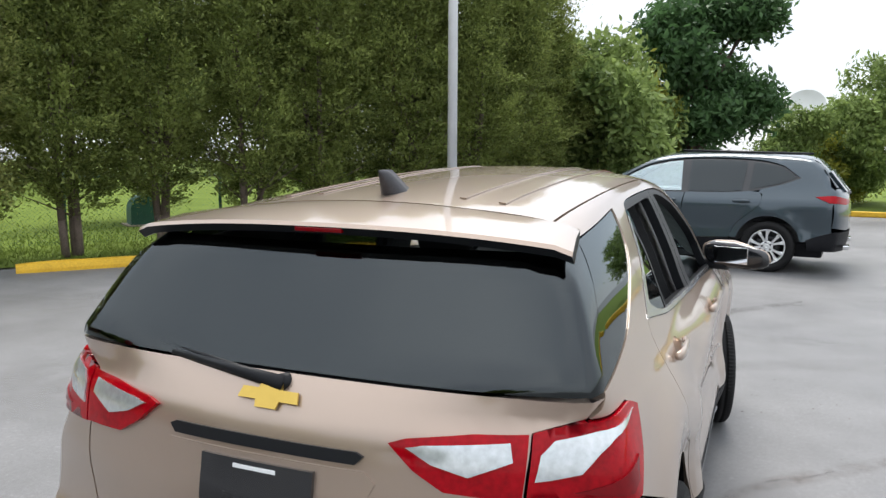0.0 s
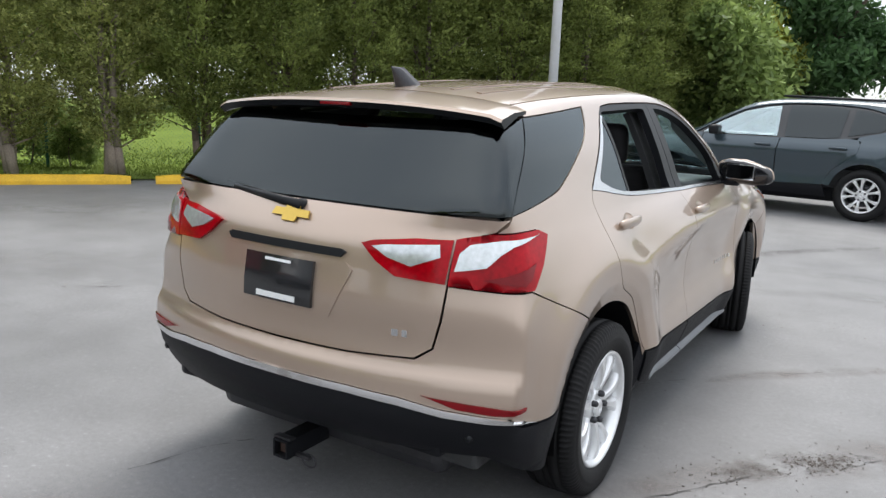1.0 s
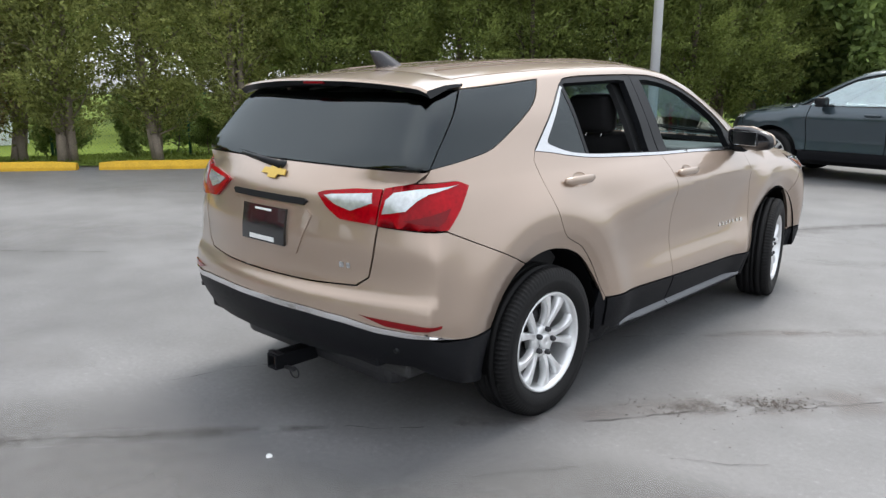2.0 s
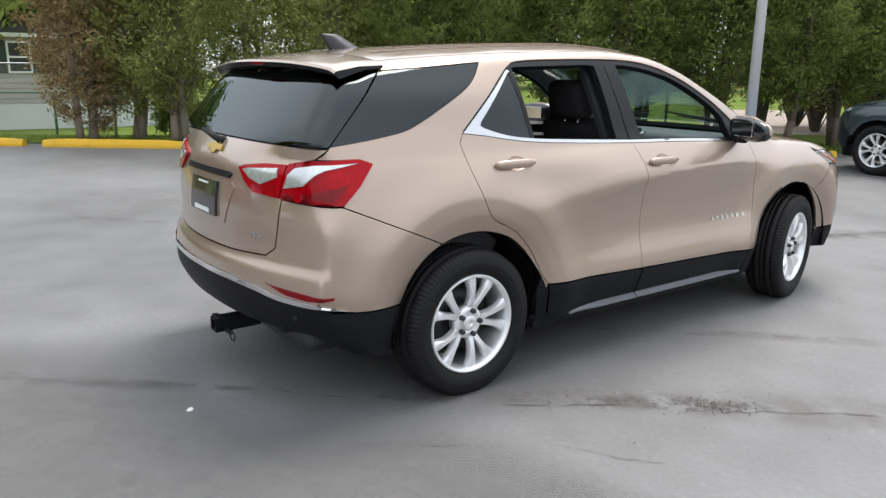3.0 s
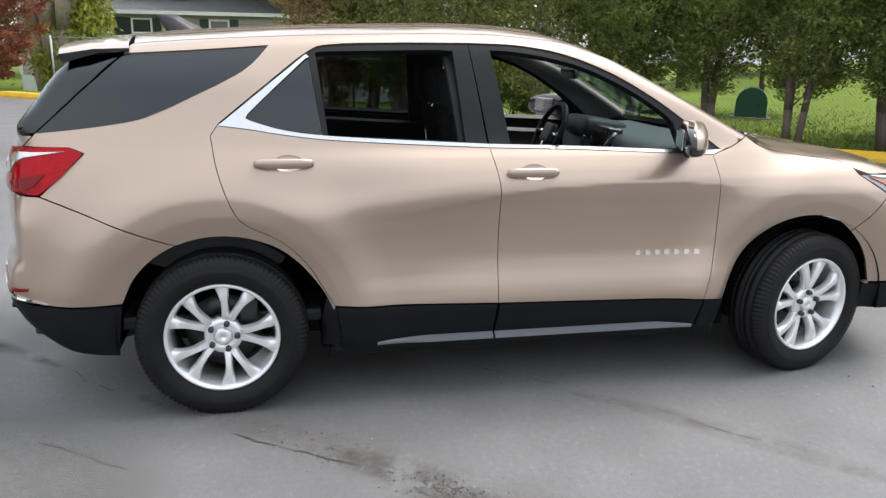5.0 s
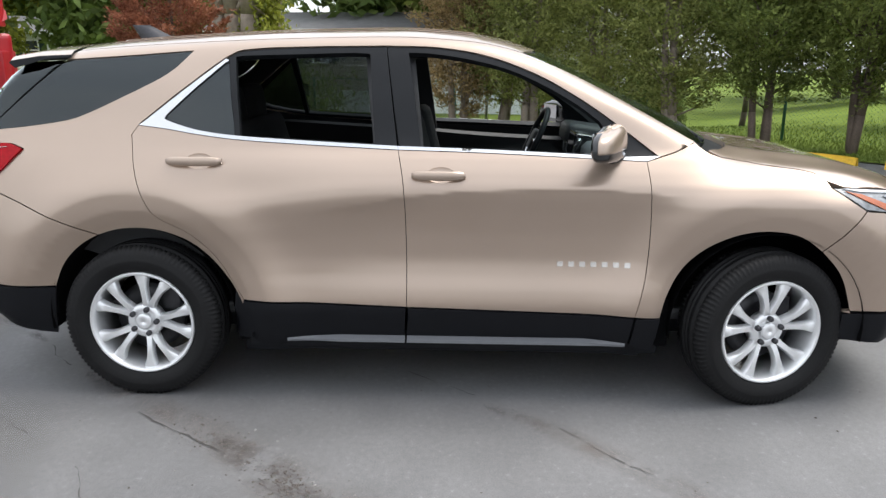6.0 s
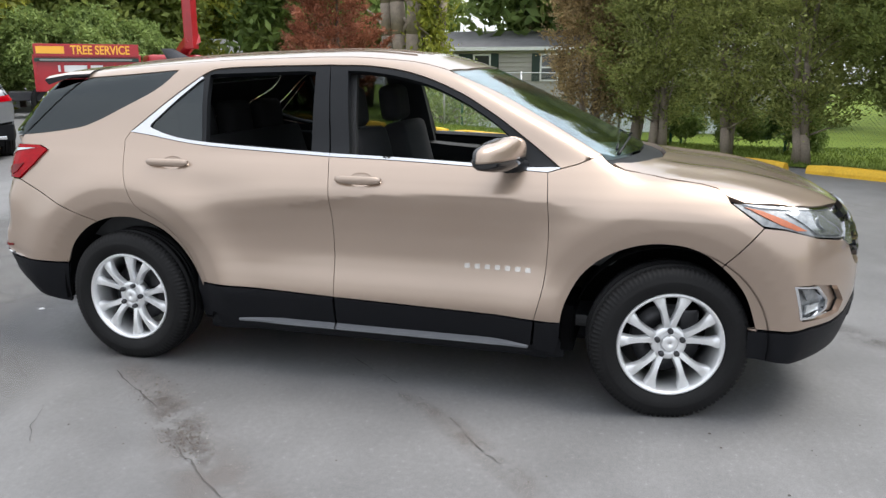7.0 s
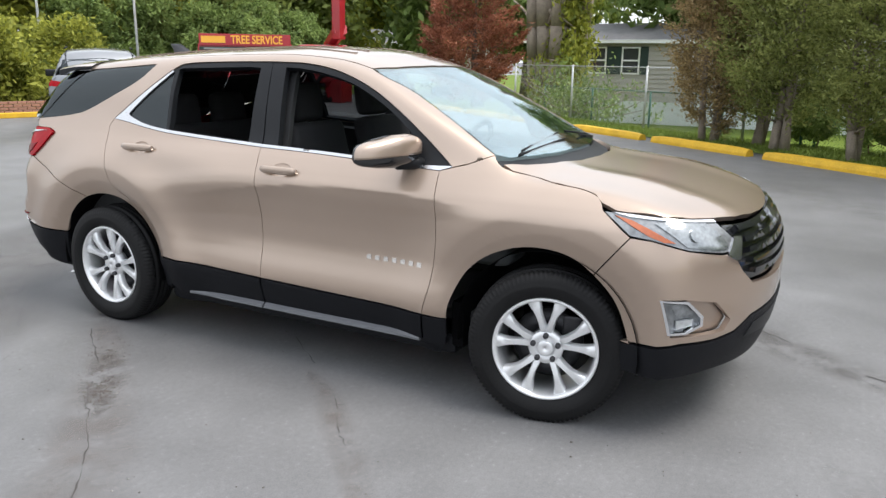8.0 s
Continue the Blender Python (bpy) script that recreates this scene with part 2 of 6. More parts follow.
def inset(poly, d):
    q = np.array(poly, float)
    area = np.sum(q[:, 0] * np.roll(q[:, 1], -1) - np.roll(q[:, 0], -1) * q[:, 1])
    e = np.roll(q, -1, 0) - q
    n = np.stack([-e[:, 1], e[:, 0]], 1) / (np.linalg.norm(e, axis=1)[:, None] + 1e-9) * np.sign(area)
    m = n + np.roll(n, 1, 0)
    m /= np.maximum(np.linalg.norm(m, axis=1)[:, None], 0.5)
    return [tuple(v) for v in q + m * d]


def fill(outline, holes, step):
    """Triangles of a flat shape with holes, with a grid of points inside."""
    from mathutils.geometry import delaunay_2d_cdt
    rings = [outline, *holes]
    pts, edges = [], []
    for r in rings:
        k = len(pts)
        pts += list(r)
        edges += [(k + i, k + (i + 1) % len(r)) for i in range(len(r))]
    rim = np.array(pts)
    lo, hi = rim.min(0), rim.max(0)
    gx, gy = np.meshgrid(np.arange(lo[0] + step / 2, hi[0], step), np.arange(lo[1] + step / 2, hi[1], step))
    g = np.stack([gx.ravel(), gy.ravel()], 1)
    if len(g):
        g = g[inside(g, outline)]
    for h in holes:
        if len(g):
            g = g[~inside(g, h)]
    if len(g):
        near = np.min(np.linalg.norm(g[:, None] - rim[None], axis=2), axis=1)
        g = g[near > 0.4 * step]
    pts += [tuple(v) for v in g]
    v, _, tris, _, _, _ = delaunay_2d_cdt([Vector(p) for p in pts], edges, [], 0, 1e-6)
    v = np.array([tuple(p) for p in v])
    tris = np.array([t for t in tris if len(t) == 3])
    c = v[tris].mean(1)
    keep = inside(c, outline)
    for h in holes:
        keep &= ~inside(c, h)
    return v, tris[keep]


# ---- car body surface: one smooth shape on which all panels lie ----
def knots(xs, ys):
    """A smooth curve through knots that never overshoots."""
    xs, ys = np.array(xs, float), np.array(ys, float)
    h = np.diff(xs)
    d = np.diff(ys) / h
    m = np.zeros_like(xs)
    for i in range(1, len(xs) - 1):
        if d[i - 1] * d[i] > 0:
            w1, w2 = 2 * h[i] + h[i - 1], h[i] + 2 * h[i - 1]
            m[i] = (w1 + w2) / (w1 / d[i - 1] + w2 / d[i])
    m[0], m[-1] = d[0], d[-1]

    def f(q):
        q = np.asarray(q, float)
        i = np.clip(np.searchsorted(xs, q) - 1, 0, len(xs) - 2)
        t = (q - xs[i]) / h[i]
        c = np.clip(t, 0, 1)
        r = (1 + 2 * c) * (1 - c) ** 2 * ys[i] + c * (1 - c) ** 2 * h[i] * m[i] + c * c * (3 - 2 * c) * ys[i + 1] + c * c * (c - 1) * h[i] * m[i + 1]
        return r + np.where(t < 0, (q - xs[0]) * m[0], 0) + np.where(t > 1, (q - xs[-1]) * m[-1], 0)

    return f


def ease(a, b, x):
    t = np.clip((x - a) / (b - a), 0, 1)
    return t * t * (3 - 2 * t)


def soft_max(a, b, k):
    return 0.5 * (a + b + np.sqrt((a - b) ** 2 + k * k))


SIDE = knots([.15, .27, .36, .44, .50, .58, .66, .74, .84, .92, .955, 1.0, 1.06, 1.11, 1.30, 1.53, 1.75], [.76, .815, .848, .867, .860, .848, .844, .847, .861, .873, .868, .846, .806, .768, .692, .592, .49])
SIDE_REAR = knots([.15, .3, .45, .56, .72, .9, .98, 1.06, 1.12, 1.22, 1.35, 1.5, 1.75], [.80, .83, .852, .856, .856, .842, .825, .80, .775, .735, .69, .607, .49])
SIDE_FRONT = knots([.15, .3, .45, .6, .75, .88, .95, 1.0, 1.05, 1.12, 1.3], [.80, .83, .848, .848, .85, .838, .80, .765, .73, .69, .60])
TOP = knots([-.9, -.7, -.33, .2, .6, 1.1, 1.45, 1.7, 1.9, 2.4, 2.64, 2.72, 3.0, 3.25, 3.45, 3.6, 3.75], [1.43, 1.48, 1.548, 1.59, 1.61, 1.622, 1.60, 1.54, 1.455, 1.215, 1.103, 1.083, 1.053, 1.002, .94, .85, .70])
TAIL = knots([.15, .2, .3, .42, .52, .64, .70, .76, .86, .95, 1.05, 1.12, 1.17, 1.48, 1.65], [-.58, -.64, -.77, -.90, -.948, -.940, -.912, -.905, -.902, -.89, -.87, -.83, -.785, -.545, -.41])
NOSE = knots([.15, .2, .3, .45, .6, .75, .85, .95, 1.05, 1.2], [3.36, 3.44, 3.53, 3.575, 3.59, 3.58, 3.55, 3.475, 3.31, 3.0])


CREASE = knots([.4, .72, .95, 1.17, 1.45, 1.7, 1.94, 2.15, 2.4], [.77, .835, .876, .912, .942, .951, .953, .942, .92])


def half_width(y, z):
    r, f = 1 - ease(-.1, .9, y), ease(1.9, 2.9, y)
    drop = .075 * (1 - ease(.25, 1.15, y)) * ease(.55, .8, z) * (1 - ease(.9, 1.05, z))
    w = SIDE(z + drop) * (1 - r) * (1 - f) + SIDE_REAR(z) * r + SIDE_FRONT(z) * f
    # character line along the doors
    c = CREASE(y) - z
    w = w - .015 * (1 - np.exp(-np.maximum(c, 0) / .036)) * ease(.6, 1.15, y) * (1 - ease(2.15, 2.5, y)) * ease(.48, .66, z)
    for axle in (0.0, 2.725):
        d = np.hypot(y - axle, z - .345)
        d = np.maximum(d, .37) - .502
        w = w + .030 * np.exp(-(np.maximum(d - .075, 0) / .12) ** 2) - .13 * .5 * (np.sqrt((d - .075) ** 2 + .004 ** 2) - (d - .075)) * ease(-.01, .02, d) - .0098 * (1 - ease(-.01, .02, d)) - .20 * (np.sqrt(d * d + .005 ** 2) - d)
    return w


def suv_shape(x, y, z):
    """Negative inside the beige car's body, positive outside."""
    x = np.abs(x)
    hood = ease(2.5, 2.75, y)
    roof = z - (TOP(y) - (.14 * (1 - hood) + .05 * hood) * x * x + hood * .010 * np.exp(-((x - .43) / .10) ** 2))
    f = soft_max(x - half_width(y, z), roof, .05 - .015 * ease(2.4, 2.8, y))
    f = soft_max(f, (y - (NOSE(z) - .315 * (x / .85) ** 2.8)) * .9, .05)
    glazed = ease(1.10, 1.20, z)
    return soft_max(f, ((TAIL(z) + .16 * (x / .8) ** (2.5 - .35 * ease(.40, .5, z) * (1 - ease(.72, .9, z))) * (1 - glazed) + .030 * (x / .7) ** 4 * glazed) - y) * .9, .05 - .02 * glazed - .038 * ease(.5, .6, z) * (1 - ease(.82, .95, z)))


class Skin:
    """Lays flat outlines onto a body shape, seen from the side, the top, the rear or the front."""

    def __init__(self, shape, rear_y, front_y, low=0.7):
        self.shape, self.rear_y, self.front_y, self.low = shape, rear_y, front_y, low

    def rays(self, view, uv):
        u, v = uv[:, 0], uv[:, 1]
        o, d = np.zeros((len(u), 3)), np.zeros((len(u), 3))
        if view == "side":
            o[:, 1], o[:, 2], d[:, 0] = u, v, 1
        elif view == "top":
            o[:, 0], o[:, 1], o[:, 2], d[:, 2] = u, v, self.low, 1
        elif view == "rear":
            o[:, 1], o[:, 2], d[:, 0], d[:, 1] = self.rear_y, v, np.sin(u), -np.cos(u)
        else:
            o[:, 1], o[:, 2], d[:, 0], d[:, 1] = self.front_y, v, np.sin(u), np.cos(u)
        return o, d

    def at(self, view, uv):
        """Places and normals on the body."""
        o, d = self.rays(view, np.asarray(uv, float))
        a, b = np.zeros(len(o)), np.full(len(o), 2.4)
        for _ in range(40):
            m = (a + b) / 2
            p = o + m[:, None] * d
            out = self.shape(p[:, 0], p[:, 1], p[:, 2]) > 0
            a, b = np.where(out, a, m), np.where(out, m, b)
        p = o + a[:, None] * d
        e = 0.003
        n = np.stack([self.shape(*(p + e * np.eye(3)[i]).T) - self.shape(*(p - e * np.eye(3)[i]).T) for i in range(3)], 1)
        n /= np.linalg.norm(n, axis=1)[:, None] + 1e-12
        return p, n

    def around(self, view, pts):
        """Outline points (x, y, z) near the body, as coordinates of the rear or front view."""
        y0 = self.rear_y if view == "rear" else self.front_y
        s = -1 if view == "rear" else 1
        return [(math.atan2(x, s * (y - y0)), z) for x, y, z in pts]

    def panel(self, name, view, outline, mat, holes=(), step=0.05, depth=0.02, off=0.0, gap=0.0016, mirror=False, edge=0.03):
        """A thick panel: the outline laid onto the body, off metres outward of it."""
        ring = inset(dense(list(outline), edge), gap)
        holes = [dense(list(h), edge) for h in holes]
        uv, tris = fill(ring, holes, step)
        p, n = self.at(view, uv)
        p = p + n * off
        w = p[tris]
        flip = np.einsum("ij,ij->i", np.cross(w[:, 1] - w[:, 0], w[:, 2] - w[:, 0]), n[tris].mean(1)) < 0
        tris[flip] = tris[flip][:, ::-1]
        k = len(p)
        back = p - n * depth
        faces, normals = [tuple(t) for t in tris], [n[i] for t in tris for i in t]
        faces += [tuple(k + i for i in t[::-1]) for t in tris]
        normals += [-n[i] for t in tris for i in t[::-1]]
        count = {}
        for t in tris:
            for a, b in ((t[0], t[1]), (t[1], t[2]), (t[2], t[0])):
                count[(a, b)] = count.get((a, b), 0) + 1
        for a, b in count:
            if (b, a) not in count:
                faces.append((b, a, k + a, k + b))
                c = np.cross(p[a] - p[b], back[a] - p[b])
                c /= np.linalg.norm(c) + 1e-12
                normals += [c] * 4
        v = np.vstack([p, back])
        if mirror:
            v = v * (-1, 1, 1)
            loops, i = [], 0
            for f in faces:
                loops += [q * (-1, 1, 1) for q in normals[i:i + len(f)][::-1]]
                i += len(f)
            normals, faces = loops, [f[::-1] for f in faces]
        me = mesh_of(name, v, faces, mat, True, normals)
        if mat is PAINT:
            me.materials.append(PLASTIC)
            for f in me.polygons[len(tris):2 * len(tris)]:
                f.material_index = 1
        return me


skin = Skin(suv_shape, 0.3, 2.3)


def both(name, view, outline, mat, parents, label="", **more):
    """The same panel on the right and on the left side."""
    out = []
    for i, parent in enumerate(parents):
        out.append(part(name, skin.panel(name, view, outline, mat, mirror=bool(i), **more), parent, label))
    return out


def sym(pts):
    """A right half outline closed with its mirror image, for the rear, front and top views."""
    return list(pts) + [(-u, v) for u, v in pts[::-1] if abs(u) > 1e-6]


suv = thing("suv", "beige metallic compact SUV with black lower cladding, tailgate shut, windows down", "car", (0, 0, 0))

# outlines in side view (y, z)
DOOR_REAR_EDGE = curve([(-.012, 1.155), (.013, 1.02), (.068, .87), (.12, .808), (.245, .743), (.354, .634), (.424, .515), (.462, .458)])
B_EDGE = curve([(1.131, 1.101), (1.16, .95), (1.168, .70), (1.17, .433)])
BELT_R = curve([(.015, 1.1935), (.14, 1.178), (.27, 1.157), (.45, 1.136), (.75, 1.118), (1.131, 1.101)])
BELT_F = curve([(1.131, 1.101), (1.5, 1.092), (1.95, 1.074), (2.178, 1.063)])
A_EDGE = curve([(2.178, 1.063), (2.19, .95), (2.198, .77), (2.186, .58), (2.148, .408)])
ARCH_R = curve([(.455, .437), (.408, .528), (.316, .643), (.21, .721), (.066, .761), (-.085, .755), (-.22, .702), (-.32, .61), (-.378, .497)])
ARCH_F = curve([(2.262, .397), (2.281, .489), (2.345, .617), (2.444, .709), (2.577, .766), (2.711, .78), (2.835, .756), (2.942, .681), (3.031, .575), (3.09, .417)])
TRIM_R = curve([(.022, 1.203), (.20, 1.345), (.384, 1.484), (.49, 1.513), (.75, 1.524), (1.069, 1.529)])
TRIM_F = curve([(1.069, 1.529), (1.30, 1.522), (1.51, 1.487), (1.72, 1.412), (1.90, 1.315), (2.05, 1.215), (2.23, 1.083)])
QGLASS_LOW = curve([(-.65, 1.167), (-.47, 1.186), (-.30, 1.212), (-.22, 1.238), (-.10, 1.292), (.12, 1.405), (.224, 1.504)])
QGLASS_TOP = curve([(.224, 1.504), (-.05, 1.482), (-.335, 1.463)])
DITCH = .53
ditch_z = lambda y: float(skin.at("top", [(DITCH, y)])[0][0, 2])
RAIL = [(y, ditch_z(y)) for y in np.linspace(-.31, 1.66, 40)]
SCREEN_EDGE = curve([(1.66, RAIL[-1][1]), (1.90, 1.405), (2.15, 1.277), (2.402, 1.137)])


def ellipse(cy, cz, ry, rz, n=28):
    return [(cy + ry * math.cos(a), cz + rz * math.sin(a)) for a in np.linspace(0, 2 * math.pi, n, endpoint=False)]


# body sides, doors, wings
sides = [suv, suv]
cut = [p for p in ARCH_R if p[0] > -.165]
uniside = RAIL + SCREEN_EDGE[1:] + [(2.30, 1.098), (2.236, 1.081)] + TRIM_F[::-1] + TRIM_R[::-1][1:] + DOOR_REAR_EDGE + cut + [(-.165, .733), (-.48, .869), (-.638, .937), (-.476, 1.093), (-.53, 1.114), (-.70, 1.117), (-.658, 1.157)] + QGLASS_LOW + QGLASS_TOP[1:] + [(-.322, 1.49)]
both("body_side", "side", uniside, PAINT, sides, depth=.03, edge=.02, step=.014)
doors = []
for i, s in enumerate(("right", "left")):
    doors.append((part("rear_door", skin.panel("rear_door", "side", BELT_R + B_EDGE[1:] + DOOR_REAR_EDGE[::-1], PAINT, holes=[ellipse(.288, 1.050, .062, .031)], depth=.03, edge=.02, step=.014, mirror=bool(i)), suv),
                  part("front_door", skin.panel("front_door", "side", BELT_F + A_EDGE[1:] + B_EDGE[::-1][:-1], PAINT, holes=[ellipse(1.315, 1.006, .062, .031)], depth=.03, edge=.02, step=.014, mirror=bool(i)), suv)))
rear_doors, front_doors = [d[0] for d in doors], [d[1] for d in doors]
FENDER_TOP = curve([(2.402, 1.137), (2.435, 1.105), (2.505, 1.076), (2.691, 1.045), (2.828, 1.030), (2.915, 1.006), (2.946, .964)])
fender = A_EDGE[::-1] + [(2.236, 1.079), (2.30, 1.096)] + FENDER_TOP + [(3.077, .875), (2.93, .694)] + [p for p in ARCH_F[::-1] if p[0] < 2.92] + [(2.2, .402)]
both("wing", "side", fender, PAINT, sides, depth=.03, edge=.02, step=.014)

# window surrounds, chrome, glass
FIX = curve([(.14, 1.216), (.27, 1.176), (.43, 1.154)]) + [(.385, 1.461)] + curve([(.37, 1.452), (.25, 1.345), (.135, 1.238)]) + [(.130, 1.226)]
OPEN_R = [(.452, 1.155), (1.03, 1.127), (.998, 1.498), (.93, 1.502), (.44, 1.487), (.412, 1.482)]
OPEN_F = [(1.228, 1.118), (2.03, 1.094), (2.0, 1.20)] + curve([(1.985, 1.222), (1.90, 1.285), (1.76, 1.365), (1.594, 1.436), (1.41, 1.48), (1.25, 1.501), (1.165, 1.503)])
CHROME_R = BELT_R[::-1] + curve([(.036, 1.208), (.20, 1.338), (.372, 1.472)]) + [(.388, 1.463)] + curve([(.37, 1.452), (.25, 1.345), (.135, 1.238)]) + curve([(.128, 1.226), (.14, 1.214), (.27, 1.176), (.45, 1.153), (.75, 1.135), (1.131, 1.117)])
frame_r = [(.05, 1.205), (.45, 1.140), (1.128, 1.105)] + TRIM_R[::-1]
both("rear_window_frame", "side", frame_r, BLACK_TRIM, rear_doors, holes=[OPEN_R, FIX], depth=.035, off=-.006, step=.06)
frame_f = [(2.225, 1.078), (1.134, 1.105)] + TRIM_F
both("front_window_frame", "side", frame_f, BLACK_TRIM, front_doors, holes=[OPEN_F], depth=.035, off=-.006, step=.06)
both("chrome_strip", "side", CHROME_R, SATIN, rear_doors, "satin chrome window surround", depth=.01, off=.002, step=.03, edge=.015, gap=.001)
both("chrome_strip", "side", BELT_F + [(2.236, 1.081), (2.225, 1.085), (2.1, 1.082)] + curve([(1.95, 1.089), (1.5, 1.107), (1.131, 1.117)]), SATIN, front_doors, "satin chrome window sill strip", depth=.01, off=.002, step=.03, edge=.015, gap=.001)
both("fixed_glass", "side", FIX, DARK_GLASS, rear_doors, "dark tinted fixed pane", depth=.004, off=-.008)
part("door_glass", skin.panel("door_glass", "side", OPEN_R, MID_GLASS, depth=.004, off=-.014, step=.08, gap=-.004, mirror=True), rear_doors[1], "dark tinted window wound up")
both("quarter_glass", "side", QGLASS_LOW + QGLASS_TOP[1:], DARK_GLASS, sides, "dark tinted quarter glass", depth=.004, off=-.004)
# dark sheet added close behind the quarter glass, standing in for the dim cabin
both("quarter_glass_backing", "side", inset(dense(QGLASS_LOW + QGLASS_TOP[1:], .04), .012), PLASTIC, sides, depth=.01, off=-.05)

# roof, windscreen, bonnet
roof = sym([(0.0, -.34), (.30, -.335), (DITCH, -.305), (DITCH, 0.6), (DITCH, 1.2), (DITCH, 1.66), (.40, 1.715), (.2, 1.745), (0.0, 1.755)])
part("roof", skin.panel("roof", "top", roof, PAINT, step=.07, depth=.03), suv)
for x in (-.36, -.24, .24, .36):
    part("roof_rib", skin.panel("roof_rib", "top", [(x - .012, -.22), (x + .012, -.22), (x + .012, 1.45), (x - .012, 1.45)], PAINT, step=.05, depth=.004, off=.005), suv)
screen_low = [(float(skin.at("side", [(2.402, 1.137)])[0][0, 0]) - .012, 2.402), (.62, 2.455), (.45, 2.515), (.25, 2.56), (0.0, 2.575)]
screen_side = [(float(skin.at("side", [p])[0][0, 0]) - .008, p[0]) for p in SCREEN_EDGE[::-1]]
part("windscreen", skin.panel("windscreen", "top", sym([(0.0, 1.765), (.2, 1.755), (.40, 1.725), (.52, 1.672)] + [p for p in screen_side[::-1] if 1.69 < p[1] < 2.39] + [screen_low[0]] + screen_low[1:]), CLEAR_GLASS, step=.06, depth=.005, off=-.004), suv, "windscreen reflecting sky and trees")
part("cowl", skin.panel("cowl", "top", sym([(0.0, 2.578), (.25, 2.563), (.45, 2.518), (.62, 2.458), (.685, 2.41), (.705, 2.44), (.60, 2.52), (.45, 2.60), (.25, 2.66), (0.0, 2.68)]), BLACK_TRIM, step=.04, depth=.03, off=-.018), suv)
hood_edge = [(float(skin.at("side", [p])[0][0, 0]) - .002, p[0]) for p in FENDER_TOP[4::2]]
nose_line = skin.around("front", [(.784, 2.99, .965), (.784, 3.04, .962), (.768, 3.195, .953), (.70, 3.29, .944), (.613, 3.355, .937), (.45, 3.42, .926), (.277, 3.45, .914), (.12, 3.47, .907), (0, 3.48, .905)])
hood_front = [(float(q[0]), float(q[1])) for q in skin.at("front", nose_line)[0]]
part("bonnet", skin.panel("bonnet", "top", sym([(0.0, 2.685), (.25, 2.665), (.45, 2.605), (.60, 2.525), (.695, 2.455)] + hood_edge + hood_front), PAINT, step=.04, depth=.025, gap=.002), suv)

# tail: gate, glass, lamps, bumper
R = lambda *p: skin.around("rear", p)
side_x = lambda y, z: (float(skin.at("side", [(y, z)])[0][0, 0]), y, z)
tail_x = lambda x, z: (x, float(TAIL(z)) + .16 * (abs(x) / .8) ** 2.5, z)
gate = part("tailgate", skin.panel("tailgate", "rear", sym(R(tail_x(0, .698), tail_x(.3, .70), tail_x(.53, .712), tail_x(.585, .75), tail_x(.605, .84), tail_x(.615, .945)) + R(tail_x(.618, 1.0), tail_x(.62, 1.09), side_x(-.703, 1.118), side_x(-.662, 1.157), tail_x(.55, 1.162), tail_x(0, 1.162))), PAINT, step=.045, depth=.03, edge=.03), suv)
SEAM = [side_x(y, z) for y, z in ((-.654, 1.166), (-.549, 1.2655), (-.444, 1.365), (-.3395, 1.463))]
part("rear_glass", skin.panel("rear_glass", "rear", sym(R(tail_x(0, 1.166), tail_x(.55, 1.166), *SEAM, (.60, -.45, 1.458), (.50, -.56, 1.452), (.2, -.56, 1.45), (0, -.56, 1.45))), DARK_GLASS, step=.05, depth=.005, off=-.002), gate, "dark tinted rear window")
# added dark sheet behind the rear window in place of the unlit load space
part("rear_glass_backing", skin.panel("rear_glass_backing", "rear", sym(R(tail_x(0, 1.17), tail_x(.5, 1.17), *[side_x(y + .03, z) for y, z in ((-.658, 1.17), (-.56, 1.265), (-.46, 1.365))], (.5, -.5, 1.44), (0, -.5, 1.44))), PLASTIC, step=.06, depth=.004, off=-.06), gate)
lamp_out = R(tail_x(.621, .955), tail_x(.623, 1.088)) + R(side_x(-.705, 1.112), side_x(-.535, 1.110), side_x(-.483, 1.090), side_x(-.56, 1.01), side_x(-.640, .943))
for i in (0, 1):
    lamp = part("tail_lamp", skin.panel("tail_lamp", "rear", lamp_out, RED_LENS, step=.03, depth=.05, off=.012, gap=-.002, mirror=bool(i), edge=.02), suv, "red tail lamp with clear insert")
    part("clear_insert", skin.panel("clear_insert", "rear", R(tail_x(.632, .998), tail_x(.640, 1.052), tail_x(.665, 1.078), (.725, -.685, 1.092), (.775, -.53, 1.098), (.765, -.59, 1.085), (.745, -.652, 1.072), (.728, -.69, 1.05), (.708, -.728, 1.014), tail_x(.665, 1.002)), CLEAR_LENS, step=.02, depth=.01, off=.016, mirror=bool(i), edge=.015), lamp, "clear reversing lens")
    part("lower_lens", skin.panel("lower_lens", "rear", R((.80, -.63, .975), (.80, -.60, 1.02), (.745, -.68, .995), (.70, -.75, .978), (.80, -.665, .958)), DARK_RED, step=.02, depth=.01, off=.016, mirror=bool(i), edge=.015), lamp)
    glamp = part("gate_lamp", skin.panel("gate_lamp", "rear", R(tail_x(.612, .955), tail_x(.615, 1.088), tail_x(.50, 1.085), tail_x(.36, 1.068), tail_x(.32, 1.055), tail_x(.38, 1.005), tail_x(.45, .965)), RED_LENS, step=.03, depth=.03, off=.012, mirror=bool(i), edge=.02), gate, "red inner tail lamp")
    part("clear_insert", skin.panel("clear_insert", "rear", R(tail_x(.59, 1.035), tail_x(.58, 1.072), tail_x(.40, 1.058), tail_x(.36, 1.05), tail_x(.42, 1.02), tail_x(.5, 1.0)), CLEAR_LENS, step=.02, depth=.01, off=.016, mirror=bool(i), edge=.015), glamp, "clear reversing lens")
